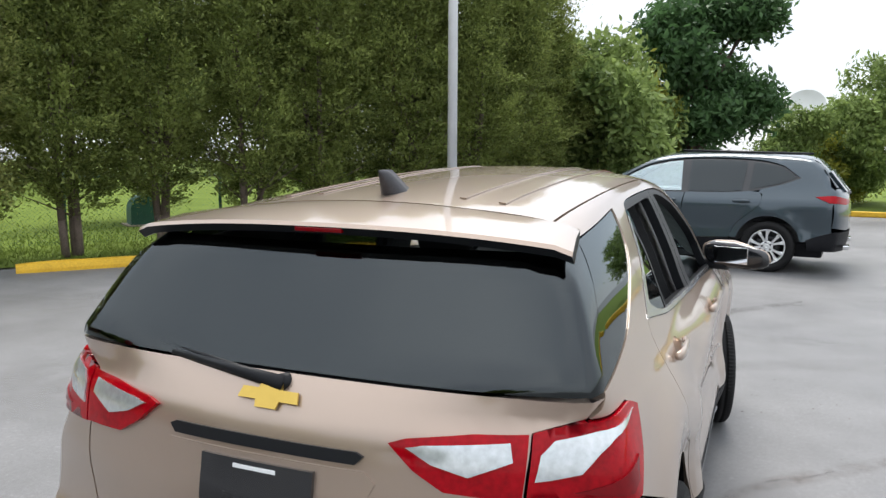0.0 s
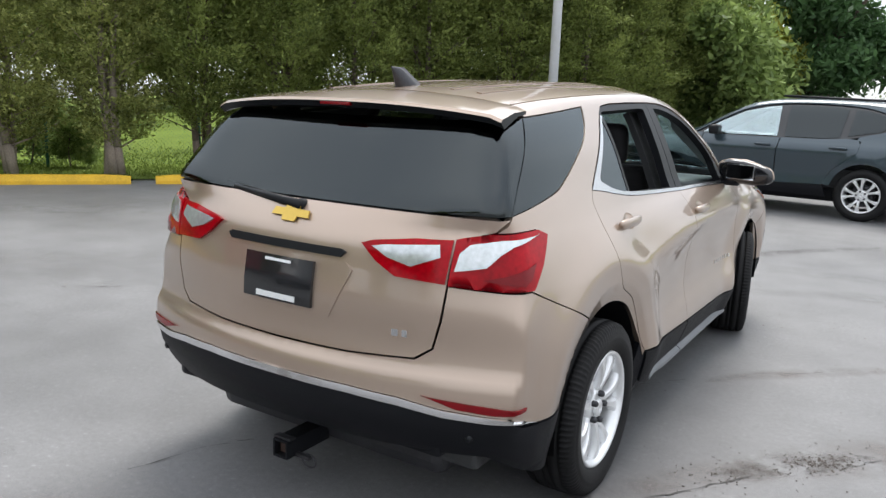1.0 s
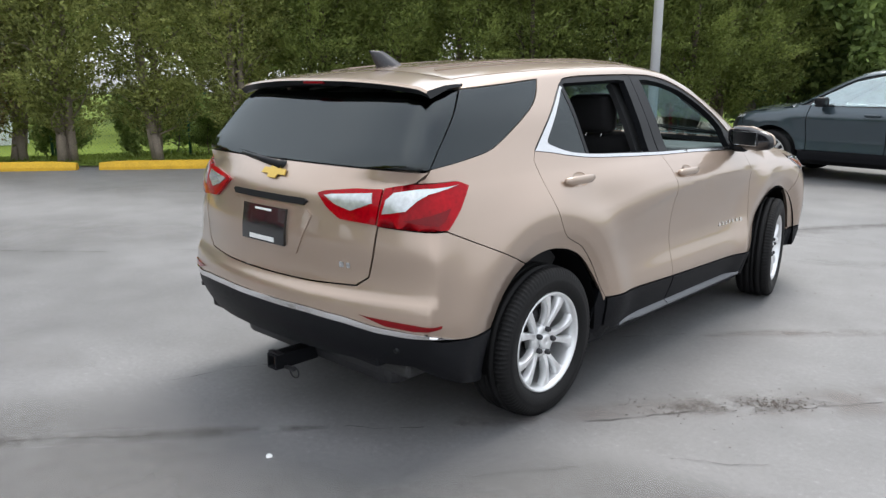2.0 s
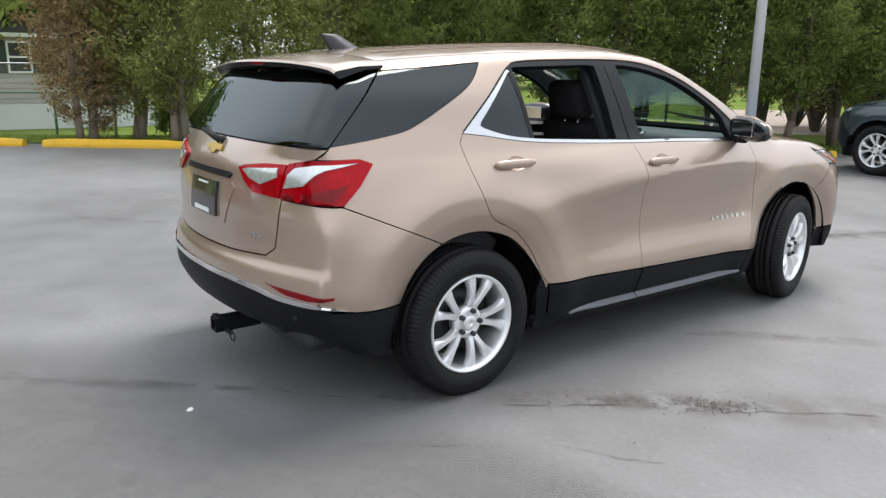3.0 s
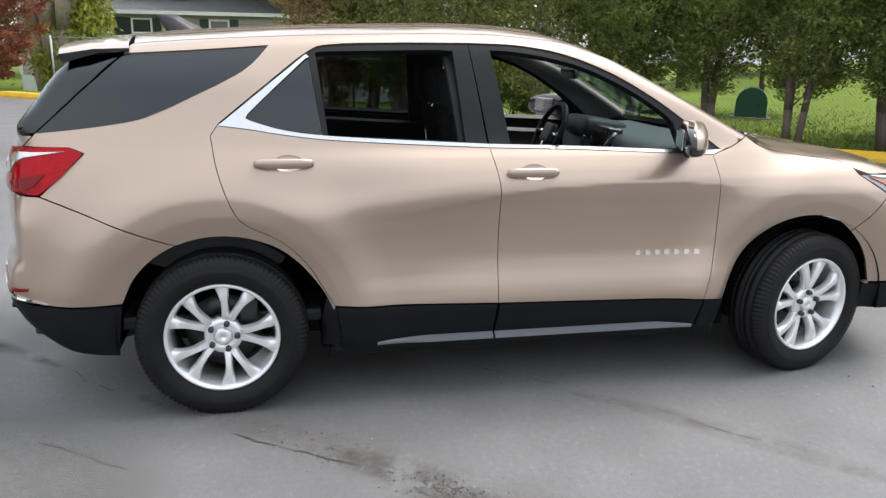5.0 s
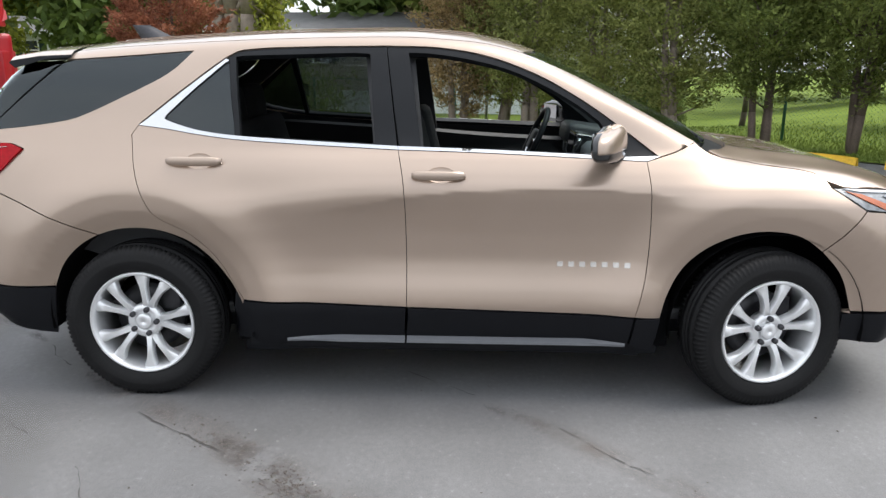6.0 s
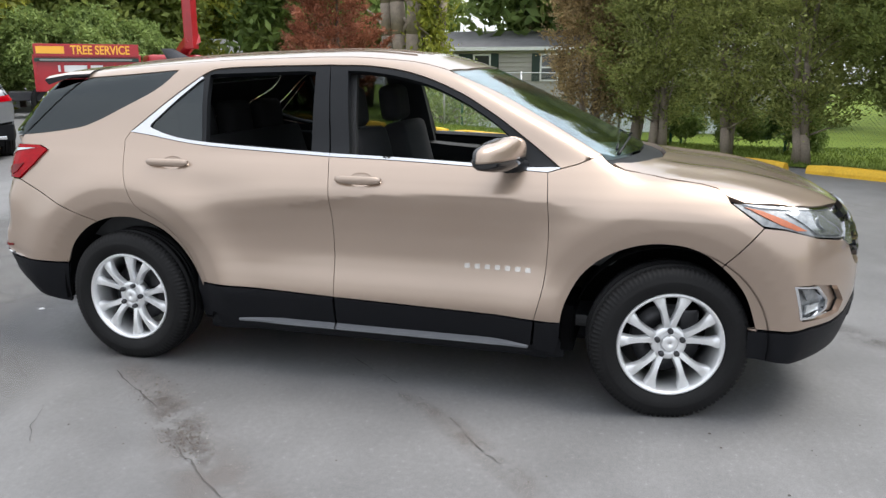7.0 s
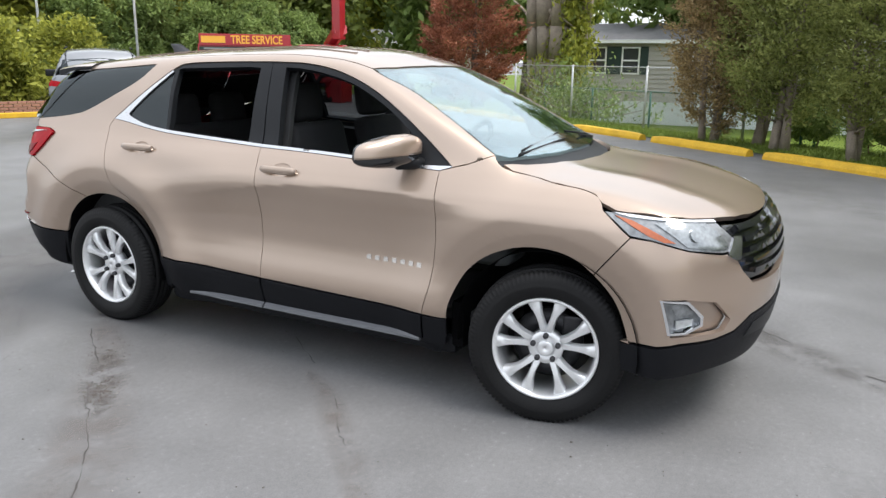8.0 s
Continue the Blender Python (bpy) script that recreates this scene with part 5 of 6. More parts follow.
    part("crown", quads_mesh("crown", v, np.arange(len(v)).reshape(-1, 4), mat or CEDAR), root)
    return root


def broadleaf(name, height, radius, low, clumps, mat, bark, size=.10, per=24, trunk=.14, squash=.8, category="tree"):
    """A tree or shrub with limbs and an uneven, gappy crown."""
    root = thing(name, "", category)
    bm = bmesh.new()
    limb_run(bm, (0, 0, -.05), (rng.normal(0, .1), rng.normal(0, .1), height * .6), trunk, trunk * .5, .12, 5)
    heads = []
    for k in range(9):
        a, z = rng.uniform(0, 2 * math.pi), rng.uniform(low, height * .72)
        q = (radius * .62 * math.cos(a), radius * .62 * math.sin(a), z + rng.uniform(.3, height * .2))
        limb_run(bm, (0, 0, z * .75), q, trunk * .4, trunk * .1, .12, 4)
        heads.append((*q, radius * rng.uniform(.35, .55)))
    heads.append((0, 0, height * .84, radius * .5))
    heads.append((0, 0, (low + height) / 2, radius * .62))
    part("trunk", bm, root, "", bark, True)
    c = []
    while len(c) < clumps:
        x, y, z, r = heads[rng.integers(len(heads))]
        d = rng.normal(0, 1, 3)
        d *= r * rng.uniform(.35, 1.0) ** .5 / np.linalg.norm(d)
        q = (x + d[0], y + d[1], z + d[2] * squash)
        if q[2] > low * .8:
            c.append(q)
    v, f = leaves(c, per, size, size * 1.6)
    part("crown", quads_mesh("crown", v, f, mat), root)
    return root


def set_tree(proto, at, turn, size, label, group=""):
    ob = copy_thing(proto, pose(at[0], at[1], height_at(at[0], at[1]), 0, 0, turn) @ Matrix.Diagonal((size, size, size, 1)))
    return tagged(ob, label, "", group)


def finish(proto, at, turn, size, label, group=""):
    proto.matrix_basis = pose(at[0], at[1], height_at(at[0], at[1]), 0, 0, turn) @ Matrix.Diagonal((size, size, size, 1))
    return tagged(proto, label, "", group)


CEDAR_LABEL = "tall dense green hedge cedar on the lawn edge"
# the third prototype wears the leaf colour with sunlight painted in
protos = [cedar(6.0, 1.08, .85, 420), cedar(6.5, 1.15, 1.0, 440, 2), cedar(5.9, 1.05, .7, 260, 3, CEDAR_LIT, PALE_BARK)]
brown = cedar(5.6, .95, .35, 240, 3, CEDAR_BROWN, PALE_BARK)
spots = [(1.15, 1.5), (2.25, 1.0), (3.85, 1.05), (5.3, .85), (6.75, 1.0), (8.0, 1.1), (9.5, 1.0), (10.9, 1.05), (12.35, 1.0), (13.65, .9), (15.1, 1.6), (16.5, 2.6), (11.6, 3.6), (14.6, 4.2)]
finish(brown, kp(.4, 1.0), 20, 1.0, "browning hedge cedar with bare lower stems", "hedge cedars")
used = set()
for k, (s, d) in enumerate(spots):
    kind = 2 if k < 4 else k % 2
    p = protos[kind]
    at, turn, size = kp(s, d), (k * 67) % 360, 1 + .05 * math.sin(k * 1.9)
    if kind in used:
        set_tree(p, at, turn, size, CEDAR_LABEL, "hedge cedars")
    else:
        used.add(kind)
        finish(p, at, turn, size, CEDAR_LABEL, "hedge cedars")



# ---- second hedge row, shrubs and far trees ----
def spread_out(proto, first_used, rows, label, group=""):
    for k, (x, y, size) in enumerate(rows):
        at, turn = (x, y, 0), (k * 83 + 31) % 360
        if k == 0 and not first_used:
            finish(proto, at, turn, size, label, group)
        else:
            set_tree(proto, at, turn, size, label, group)


far_a = broadleaf("broadleaf_tree", 11, 4.2, 2.2, 620, MAPLE, BARK, .26, 22, .22)
far_b = broadleaf("broadleaf_tree", 9, 3.6, 1.6, 560, CEDAR, BARK, .22, 22, .18)
spread_out(far_a, False, [(-34, -14, 1.1), (-30, -27, 1.0), (-24, -36, 1.0), (-38, -4, 1.2), (-37, 9, 1.15), (-30, 19, 1.0), (-54, -30, 1.5), (-14, -42, 1.1)], "large green broadleaf tree in the distance", "far trees")
spread_out(far_b, False, [(-29, -27, 1.2), (-27, -31, 1.1), (-50, -18, 1.5), (-36, -32, 1.4), (-20, -34, 1.2), (-34, 2, 1.2), (-48, -40, 1.6), (-10, -36, 1.1), (-3, -40, 1.2), (-44, 24, 1.2), (-40, 31, 1.2), (-37, 38, 1.3), (-32, 44, 1.2), (-26, 50, 1.3), (-19, 54, 1.2), (-47, 36, 1.4)], "dark green tree in the distance", "far trees")
olive = broadleaf("shrub", 4.2, 1.7, .3, 620, MAPLE, BARK, .10, 26, .05, .9, "shrub")
spread_out(olive, False, [(-4.1, 17.2, 1.0), (-2.6, 16.6, 1.05), (-5.6, 19.5, 1.2), (1.6, 23, .7), (3.2, 25.5, .8)], "tall olive-green shrub beyond the parked car", "shrubs")
twig = broadleaf("bare_shrub", 5.0, 1.3, .5, 150, RED_LEAF, BROWN_TWIG, .06, 18, .05, .9, "shrub")
for k in range(2):
    bm = bmesh.new()
    for j in range(46):
        a, z = rng.uniform(0, 6.28), rng.uniform(0, .4)
        rr = rng.uniform(.2, 1.2)
        limb_run(bm, (.1 * math.cos(a), .1 * math.sin(a), z), (rr * math.cos(a), rr * math.sin(a), rng.uniform(2.2, 5.6)), .018, .004, .12, 3)
    part("twig_mass", bm, twig, "", BROWN_TWIG)
spread_out(twig, False, [(-6.4, 16.6, 1.0), (-7.6, 17.8, 1.1)], "half-bare reddish brown shrub", "shrubs")
ivy = broadleaf("ivy_tree", 6.6, 1.9, .2, 900, IVY, BARK, .12, 30, .2)
finish(ivy, (-.7, 19.6, 0), 0, .92, "tree stump wholly overgrown with dark ivy")
vine = broadleaf("creeper", 3.4, .9, 1.2, 120, YELLOW_GREEN, BARK, .09, 22, .04, .9, "shrub")
spread_out(vine, False, [(-2.2, 18.4, 1.2), (-1.9, 18.6, .8)], "yellow-green creeper beside the ivy", "shrubs")
lime = broadleaf("shrub", 2.6, 1.4, .1, 420, YELLOW_GREEN, BARK, .09, 26, .04, .8, "shrub")
spread_out(lime, False, [(-6.9, -16.6, 1.0), (-9.2, -17.3, 1.0), (-11.6, -18.0, .95), (-4.6, -16.0, 1.0), (-14.2, -19.4, .8), (2.2, 24.5, .8), (3.8, 27, .9)], "yellow-green rounded shrub in a planting bed", "shrubs")
small = broadleaf("young_tree", 4.6, 1.3, 1.2, 330, MAPLE, BARK, .09, 24, .07)
spread_out(small, False, [(4.4, 23.5, 1.0), (5.8, 26, 1.1), (-12.6, 11.6, 1.0), (-15.2, 8.2, 1.1)], "young leafy tree on the grass", "young trees")
rust = cedar(7.0, 1.75, .3, 420, 2, RED_LEAF, BARK, 110, .055)
rust.name = "copper_tree"
finish(rust, (-20.2, -7.9, 0), 0, 1.0, "small tree with rust-red autumn foliage")

thicket = broadleaf("tall_shrub", 7.5, 3.0, .3, 620, YELLOW_GREEN, BARK, .17, 24, .12, .95)
spread_out(thicket, False, [(-13.2, -24.5, 1.0), (-16.3, -24.0, 1.05), (-19.4, -23.2, 1.0), (-22.5, -23.0, 1.1), (-32.9, -24, 1.2), (-46, -36, 1.5), (-52, -34, 1.6), (-50, -24, 1.6)], "dense olive hedge tree behind the flagpoles", "hedge behind the flagpoles")
spread_out(olive, True, [(-17.2, -20.6, .9), (-19.6, -19.8, .85), (-21.8, -18.4, .9), (-24.2, -18.0, .8), (-15.0, -21.4, .9)], "tall olive-green shrub behind the truck", "shrubs")
spread_out(far_b, True, [(-25.0, -22.0, .9), (-28.5, -23.0, .95)], "dark green tree in the distance", "far trees")

# cut trunks with hanging creeper, left of the house
stump = thing("pollarded_tree", "tall pale lopped trunks draped in drying creeper", "tree", (-26.7, -7.2, height_at(-26.7, -7.2)))
for x, y, lean, r in ((-.5, -1.5, .25, .27), (0, -.42, -.55, .34), (.2, .15, .25, .40), (-.2, 1.1, .5, .27)):
    bm = limb_run(bmesh.new(), (x, y * .6, -.05), (x + lean * .3, y + lean, 9.0), r * 1.15, r * .75, .14, 7)
    for j in range(3):
        z = rng.uniform(2.5, 6)
        limb_run(bm, (x, y * .85, z), (x + rng.normal(0, .5), y + rng.choice((-1, 1)) * rng.uniform(.5, 1.1), z + rng.uniform(.5, 1.3)), r * .3, r * .12, .1, 3)
    part("trunk", bm, stump, "", PALE_BARK, True)
c = [(rng.normal(.3, .35), .9 + rng.normal(0, .35), rng.uniform(1.4, 6.5)) for _ in range(150)]
c += [(rng.normal(.3, .3), rng.normal(0, .6), rng.uniform(.8, 2.6)) for _ in range(24)]
v, f = leaves(c, 26, .12, .18, 1.8, -1.2)
part("creeper", quads_mesh("creeper", v, f, YELLOW_GREEN), stump)
pile = thing("brush_pile", "heap of cut drooping green branches by the fence", "brush", kp(-7.6, 3.2))
c = [(rng.normal(0, .6), rng.normal(0, .85), abs(rng.normal(0, .6)) + .05) for _ in range(130)]
v, f = leaves(c, 24, .072, .17, 1.3, -1.0)
part("brushwood", quads_mesh("brushwood", v, f, MAPLE), pile)
bm = bmesh.new()
for k in range(14):
    a = rng.uniform(0, 6.28)
    limb_run(bm, (0, 0, .2), (1.4 * math.cos(a), 2.0 * math.sin(a), rng.uniform(.1, 1.3)), .03, .008, .2, 4)
part("branches", bm, pile, "", PALE_BARK)
spread_out(olive, True, [kp(1.7, 2.6)[:2] + (.34,), kp(3.1, 2.3)[:2] + (.30,), kp(4.5, 2.2)[:2] + (.26,), kp(3.7, 3.2)[:2] + (.36,)], "low leafy shrub under the hedge", "low shrubs")

# rough grass blades at the lawn edge
n = 26000
gs, gd = rng.uniform(-8, 15, n), .25 + rng.gamma(1.6, 1.6, n)
base = np.array([kp(a, b, .015) for a, b in zip(gs, gd)])
hgt = rng.uniform(.025, .075, n)
ang = rng.uniform(0, 6.28, n)
side = np.stack([np.cos(ang), np.sin(ang), np.zeros(n)], 1) * .012
lean = rng.normal(0, .03, (n, 3)) * (1, 1, 0)
up = np.stack([np.zeros(n), np.zeros(n), hgt], 1) + lean
v = np.stack([base - side, base + side, base + side * .3 + up, base - side * .3 + up], 1).reshape(-1, 3)
GRASS = leaf_material("grass_blades", (0.095, 0.135, 0.024), (0.175, 0.235, 0.05))
tagged(part("grass", quads_mesh("grass", v, np.arange(n * 4).reshape(-1, 4), GRASS)), "short green grass behind the parking blocks", "grass", kind="stuff")


# ---- chain-link fence ----
def wire(p, q, r=.0014):
    p, q = np.array(p, float), np.array(q, float)
    d = (q - p) / np.linalg.norm(q - p)
    a = np.cross(d, (0, 0, 1.0))
    a /= np.linalg.norm(a)
    b = np.cross(d, a)
    ring = [a * r, (-a * .5 + b * .87) * r, (-a * .5 - b * .87) * r]
    return [p + o for o in ring] + [q + o for o in ring]


def fence(s0, s1, d, high, steel, label, bay=2.6):
    root = thing("chain_link_fence", label, "fence", kind="")
    v, f = [], []
    pitch = .075
    k = 0
    u = s0 - high
    while u < s1 + high:
        for sgn in (1, -1):
            a, b = [u, .06], [u + sgn * high, high]
            lo, hi = min(a[0], b[0]), max(a[0], b[0])
            if hi > s0 and lo < s1:
                t0, t1 = 0.0, 1.0
                for bound, keep_low in ((s0, True), (s1, False)):
                    den = b[0] - a[0]
                    tt = (bound - a[0]) / den
                    if 0 < tt < 1:
                        if (den > 0) == keep_low:
                            t0 = max(t0, tt)
                        else:
                            t1 = min(t1, tt)
                if t1 - t0 > .03:
                    pa = [a[0] + (b[0] - a[0]) * t0, a[1] + (b[1] - a[1]) * t0]
                    pb = [a[0] + (b[0] - a[0]) * t1, a[1] + (b[1] - a[1]) * t1]
                    v += wire(kp(pa[0], d, pa[1]), kp(pb[0], d, pb[1]))
                    f += [(k, k + 1, k + 4, k + 3), (k + 1, k + 2, k + 5, k + 4), (k + 2, k, k + 3, k + 5)]
                    k += 6
        u += pitch
    part("mesh", mesh_of("mesh", v, f, steel), root)
    part("top_rail", rod(kp(s0, d, high), kp(s1, d, high), .013, .013, 8), root, "", steel, True)
    u = s0
    while u <= s1 + .01:
        part("post", rod(kp(u, d, -.1), kp(u, d, high + .04), .028, .028, 10), root, "", steel, True)
        u += bay
    return root


fence(-8.86, .65, 1.7, 1.48, GALV, "galvanised chain-link fence on round posts", 3.17)
fence(-9.0, 1.4, 2.9, .95, GREEN_STEEL, "low green chain-link fence on thin posts")
fence(1.5, 17.0, 2.4, 1.25, GREEN_STEEL, "green chain-link fence behind the hedge")

# ---- lamp post, posts, boxes ----
pole = thing("lamp_post", "tall off-white steel lamp post on a blue base", "lamp post", (-3.9, 9.75, 0))
part("base", rod((0, 0, -.05), (0, 0, .40), .39, .38, 32), pole, "round blue concrete base", BLUE_BASE, True)
part("flange", box((-.16, -.16, .40), (.16, .16, .46), .01), pole, "", POLE_WHITE)
part("shaft", rod((0, 0, .45), (0, 0, 9.0), .085, .07, 24), pole, "", POLE_WHITE, True)
redp = thing("marker_post", "short red steel post on gravel", "post", (-7.4, 17.4, 0))
part("post", rod((0, 0, -.05), (0, 0, .95), .06, .06, 14), redp, "", TRUCK_RED, True)
gb = thing("utility_box", "dark green arched utility cabinet on the grass", "utility box", (-11.6, 10.6, 0))
gb.matrix_world = pose(-11.6, 10.6, 0, 0, 0, 56)
arch = [(-.33, 0), (.33, 0)] + [(.33 * math.cos(a), .36 + .33 * math.sin(a)) for a in np.linspace(0, math.pi, 15)]
bm = bmesh.new()
ends = [[bm.verts.new((x, y, z)) for x, z in arch] for y in (-.26, .26)]
bm.faces.new(ends[0])
bm.faces.new(ends[1][::-1])
for i in range(len(arch)):
    j = (i + 1) % len(arch)
    bm.faces.new((ends[0][j], ends[0][i], ends[1][i], ends[1][j]))
bmesh.ops.recalc_face_normals(bm, faces=bm.faces)
part("pad", box((-.44, -.36, -.02), (.44, .36, .05), .01), gb, "weathered concrete pad", GRAVEL)
part("latch", box((.12, -.275, .30), (.20, -.26, .34), .003), gb, "", DARK_METAL)
part("cabinet", bm, gb, "", GREEN_STEEL)
for x, y, h in ((-13.42, -20.8, 9), (-15.8, -18.9, 9)):
    fp = thing("flagpole", "slim white flagpole behind the shrubs", "flagpole", (x, y, 0), "flagpoles")
    part("pole", rod((0, 0, -.05), (0, 0, h), .05, .03, 12), fp, "", POLE_WHITE, True)
lampost = thing("street_lamp", "dark post lantern far across the car park", "street lamp", (-29.5, -24.8, 0))
part("post", rod((0, 0, -.05), (0, 0, 3.5), .06, .05, 10), lampost, "", DARK_METAL, True)
part("lantern", rod((0, 0, 3.5), (0, 0, 4.05), .12, .2, 6), lampost, "", GREY_TRIM)
part("cap", rod((0, 0, 4.05), (0, 0, 4.25), .24, .04, 6), lampost, "", DARK_METAL)
dish = thing("satellite_dish", "white mesh satellite dish on a pole", "dish", (2.0, 24.4, 0))
dv, df = [], []
for k, rr in enumerate(np.linspace(.02, .62, 7)):
    for a in np.linspace(0, 2 * np.pi, 28, endpoint=False):
        dv.append((rr * math.cos(a), rr * rr * .45, rr * math.sin(a)))
for k in range(6):
    for a in range(28):
        df.append((k * 28 + a, k * 28 + (a + 1) % 28, (k + 1) * 28 + (a + 1) % 28, (k + 1) * 28 + a))
o = part("reflector", mesh_of("reflector", dv, df, WHITE), dish)
o.matrix_local = pose(0, 0, 3.0, 25, 0, 170)
part("mast", rod((0, .15, -.05), (0, .1, 3.0), .05, .04, 10), dish, "", GALV, True)

# ---- house ----
def frame_at(x, y, ux, uy):
    return Matrix(((ux, -uy, 0, x), (uy, ux, 0, y), (0, 0, 1, 0), (0, 0, 0, 1)))


def lap_wall(x0, x1, z0, z1, lap=.115, holes=()):
    """Lapped boards across x in the plane y = 0, facing -y."""
    v, f = [], []
    z = z0
    while z < z1 - .01:
        for a, b in [(x0, x1)]:
            spans = [(a, b)]
            for hx0, hx1, hz0, hz1 in holes:
                if z + lap > hz0 and z < hz1:
                    spans = [q for p in spans for q in ((p[0], min(p[1], hx0)), (max(p[0], hx1), p[1])) if q[1] - q[0] > .01]
            for p, q in spans:
                k = len(v)
                v += [(p, -.040, z + .012), (q, -.040, z + .012), (q, -.004, z + lap), (p, -.004, z + lap), (p, 0, z), (q, 0, z)]
                f += [(k, k + 1, k + 2, k + 3), (k + 4, k + 5, k + 1, k)]
        z += lap
    return v, f


def house_at(label, m, length, depth, eave, windows, roof_h, skirt=1.0, wall_mat=SIDING):
    root = tagged(new("house"), label, "house")
    root.matrix_world = m
    v, f = lap_wall(0, length, skirt, eave, .20, [(a - .42, a + .42, b - .60, b + .60) for a, b in windows])
    part("siding", mesh_of("siding", v, f, wall_mat, False), root)
    part("wall", box((0, .0, 0), (length, depth, eave)), root, "", wall_mat)
    part("skirting", box((-.02, -.04, 0), (length + .02, -.001, skirt), .004), root, "pale lattice skirting", SKIRT)
    bm = bmesh.new()
    e = .3
    pts = [(-e, -e, eave), (length + e, -e, eave), (length + e, depth / 2, eave + roof_h), (-e, depth / 2, eave + roof_h), (-e, depth + e, eave), (length + e, depth + e, eave)]
    pts += [(x, y, z + .12) for x, y, z in pts]
    vs = [bm.verts.new(p) for p in pts]
    for q in ((0, 1, 2, 3), (3, 2, 5, 4), (6, 9, 8, 7), (9, 10, 11, 8), (0, 6, 7, 1), (4, 5, 11, 10), (0, 3, 9, 6), (3, 4, 10, 9), (1, 7, 8, 2), (2, 8, 11, 5)):
        bm.faces.new([vs[i] for i in q])
    bmesh.ops.recalc_face_normals(bm, faces=bm.faces)
    part("roof", bm, root, "grey shingle roof", ROOF_GREY)
    part("fascia", box((-e, -e - .03, eave - .02), (length + e, -e, eave + .13), .004), root, "white fascia", WHITE)
    for x in (0, length):
        part("corner_trim", box((x - .06, -.06, skirt), (x + .06, -.041, eave), .004), root, "white corner trim", WHITE)
    for a, b in windows:
        w = part("window", box((a - .42, -.052, b - .60), (a + .42, -.0445, b + .60)), root, "", PANE)
        for lo, hi in (((a - .42, -.075, b - .60), (a - .35, -.053, b + .60)), ((a + .35, -.075, b - .60), (a + .42, -.053, b + .60)), ((a - .35, -.075, b + .53), (a + .35, -.053, b + .60)), ((a - .35, -.075, b - .60), (a + .35, -.053, b - .53)), ((a - .35, -.072, b - .03), (a + .35, -.053, b + .04))):
            part("window_frame", box(lo, hi), w, "", WHITE)
        for s in (-1, 1):
            x = a + s * .62
            part("shutter", box((x - .18, -.075, b - .61), (x + .18, -.042, b + .61), .006), root, "dark green louvred shutter", SHUTTER)
    return root


house_at("single-storey grey-sided mobile home with dark green shutters", pose(0, 0, -1.15) @ frame_at(-31.6, -10.2, .07, .9975), 18.5, 5.0, 3.55, [(3.4, 2.78), (4.95, 2.78), (8.1, 2.78), (13.0, 2.78)], .85)
house_at("distant pale house with a low grey roof", frame_at(-40.0, -25.9, -.55, .835), 9.5, 6.0, 2.5, [(2.2, 1.55), (6.4, 1.55)], .95, .3, WHITE)


# ---- parked SUVs ----
P_SIDE = knots([.15, .3, .42, .6, .78, .92, 1.0, 1.06, 1.2, 1.45, 1.62, 1.8], [.80, .87, .90, .885, .905, .915, .90, .87, .80, .70, .62, .52])
P_TOP = knots([-1.1, -.85, -.5, 0, .7, 1.3, 1.6, 1.85, 2.6, 2.72, 3.1, 3.45, 3.65, 3.85], [1.40, 1.555, 1.64, 1.685, 1.70, 1.685, 1.645, 1.555, 1.185, 1.15, 1.105, 1.03, .93, .70])
P_TAIL = knots([.15, .3, .5, .8, 1.0, 1.13, 1.2, 1.5, 1.7], [-.80, -.95, -1.0, -1.02, -1.0, -.97, -.92, -.70, -.52])
P_NOSE = knots([.15, .3, .5, .75, .9, 1.0, 1.15], [3.62, 3.72, 3.80, 3.80, 3.74, 3.60, 3.2])


def parked_shape(x, y, z):
    x = np.abs(x)
    w = P_SIDE(z) - .10 * ease(2.6, 3.8, y) * ease(.8, 1.1, z)
    for axle in (0.0, 2.863):
        w = w + .025 * np.exp(-((np.hypot(y - axle, z - .37) - .44) / .09) ** 2)
    f = soft_max(x - w, z - (P_TOP(y) - .11 * x * x), .05)
    f = soft_max(f, (y - (P_NOSE(z) - .40 * (x / .92) ** 2.6)) * .9, .05)
    return soft_max(f, ((P_TAIL(z) + .14 * (x / .85) ** 2.6) - y) * .9, .05)


pskin = Skin(parked_shape, 0.3, 2.4)


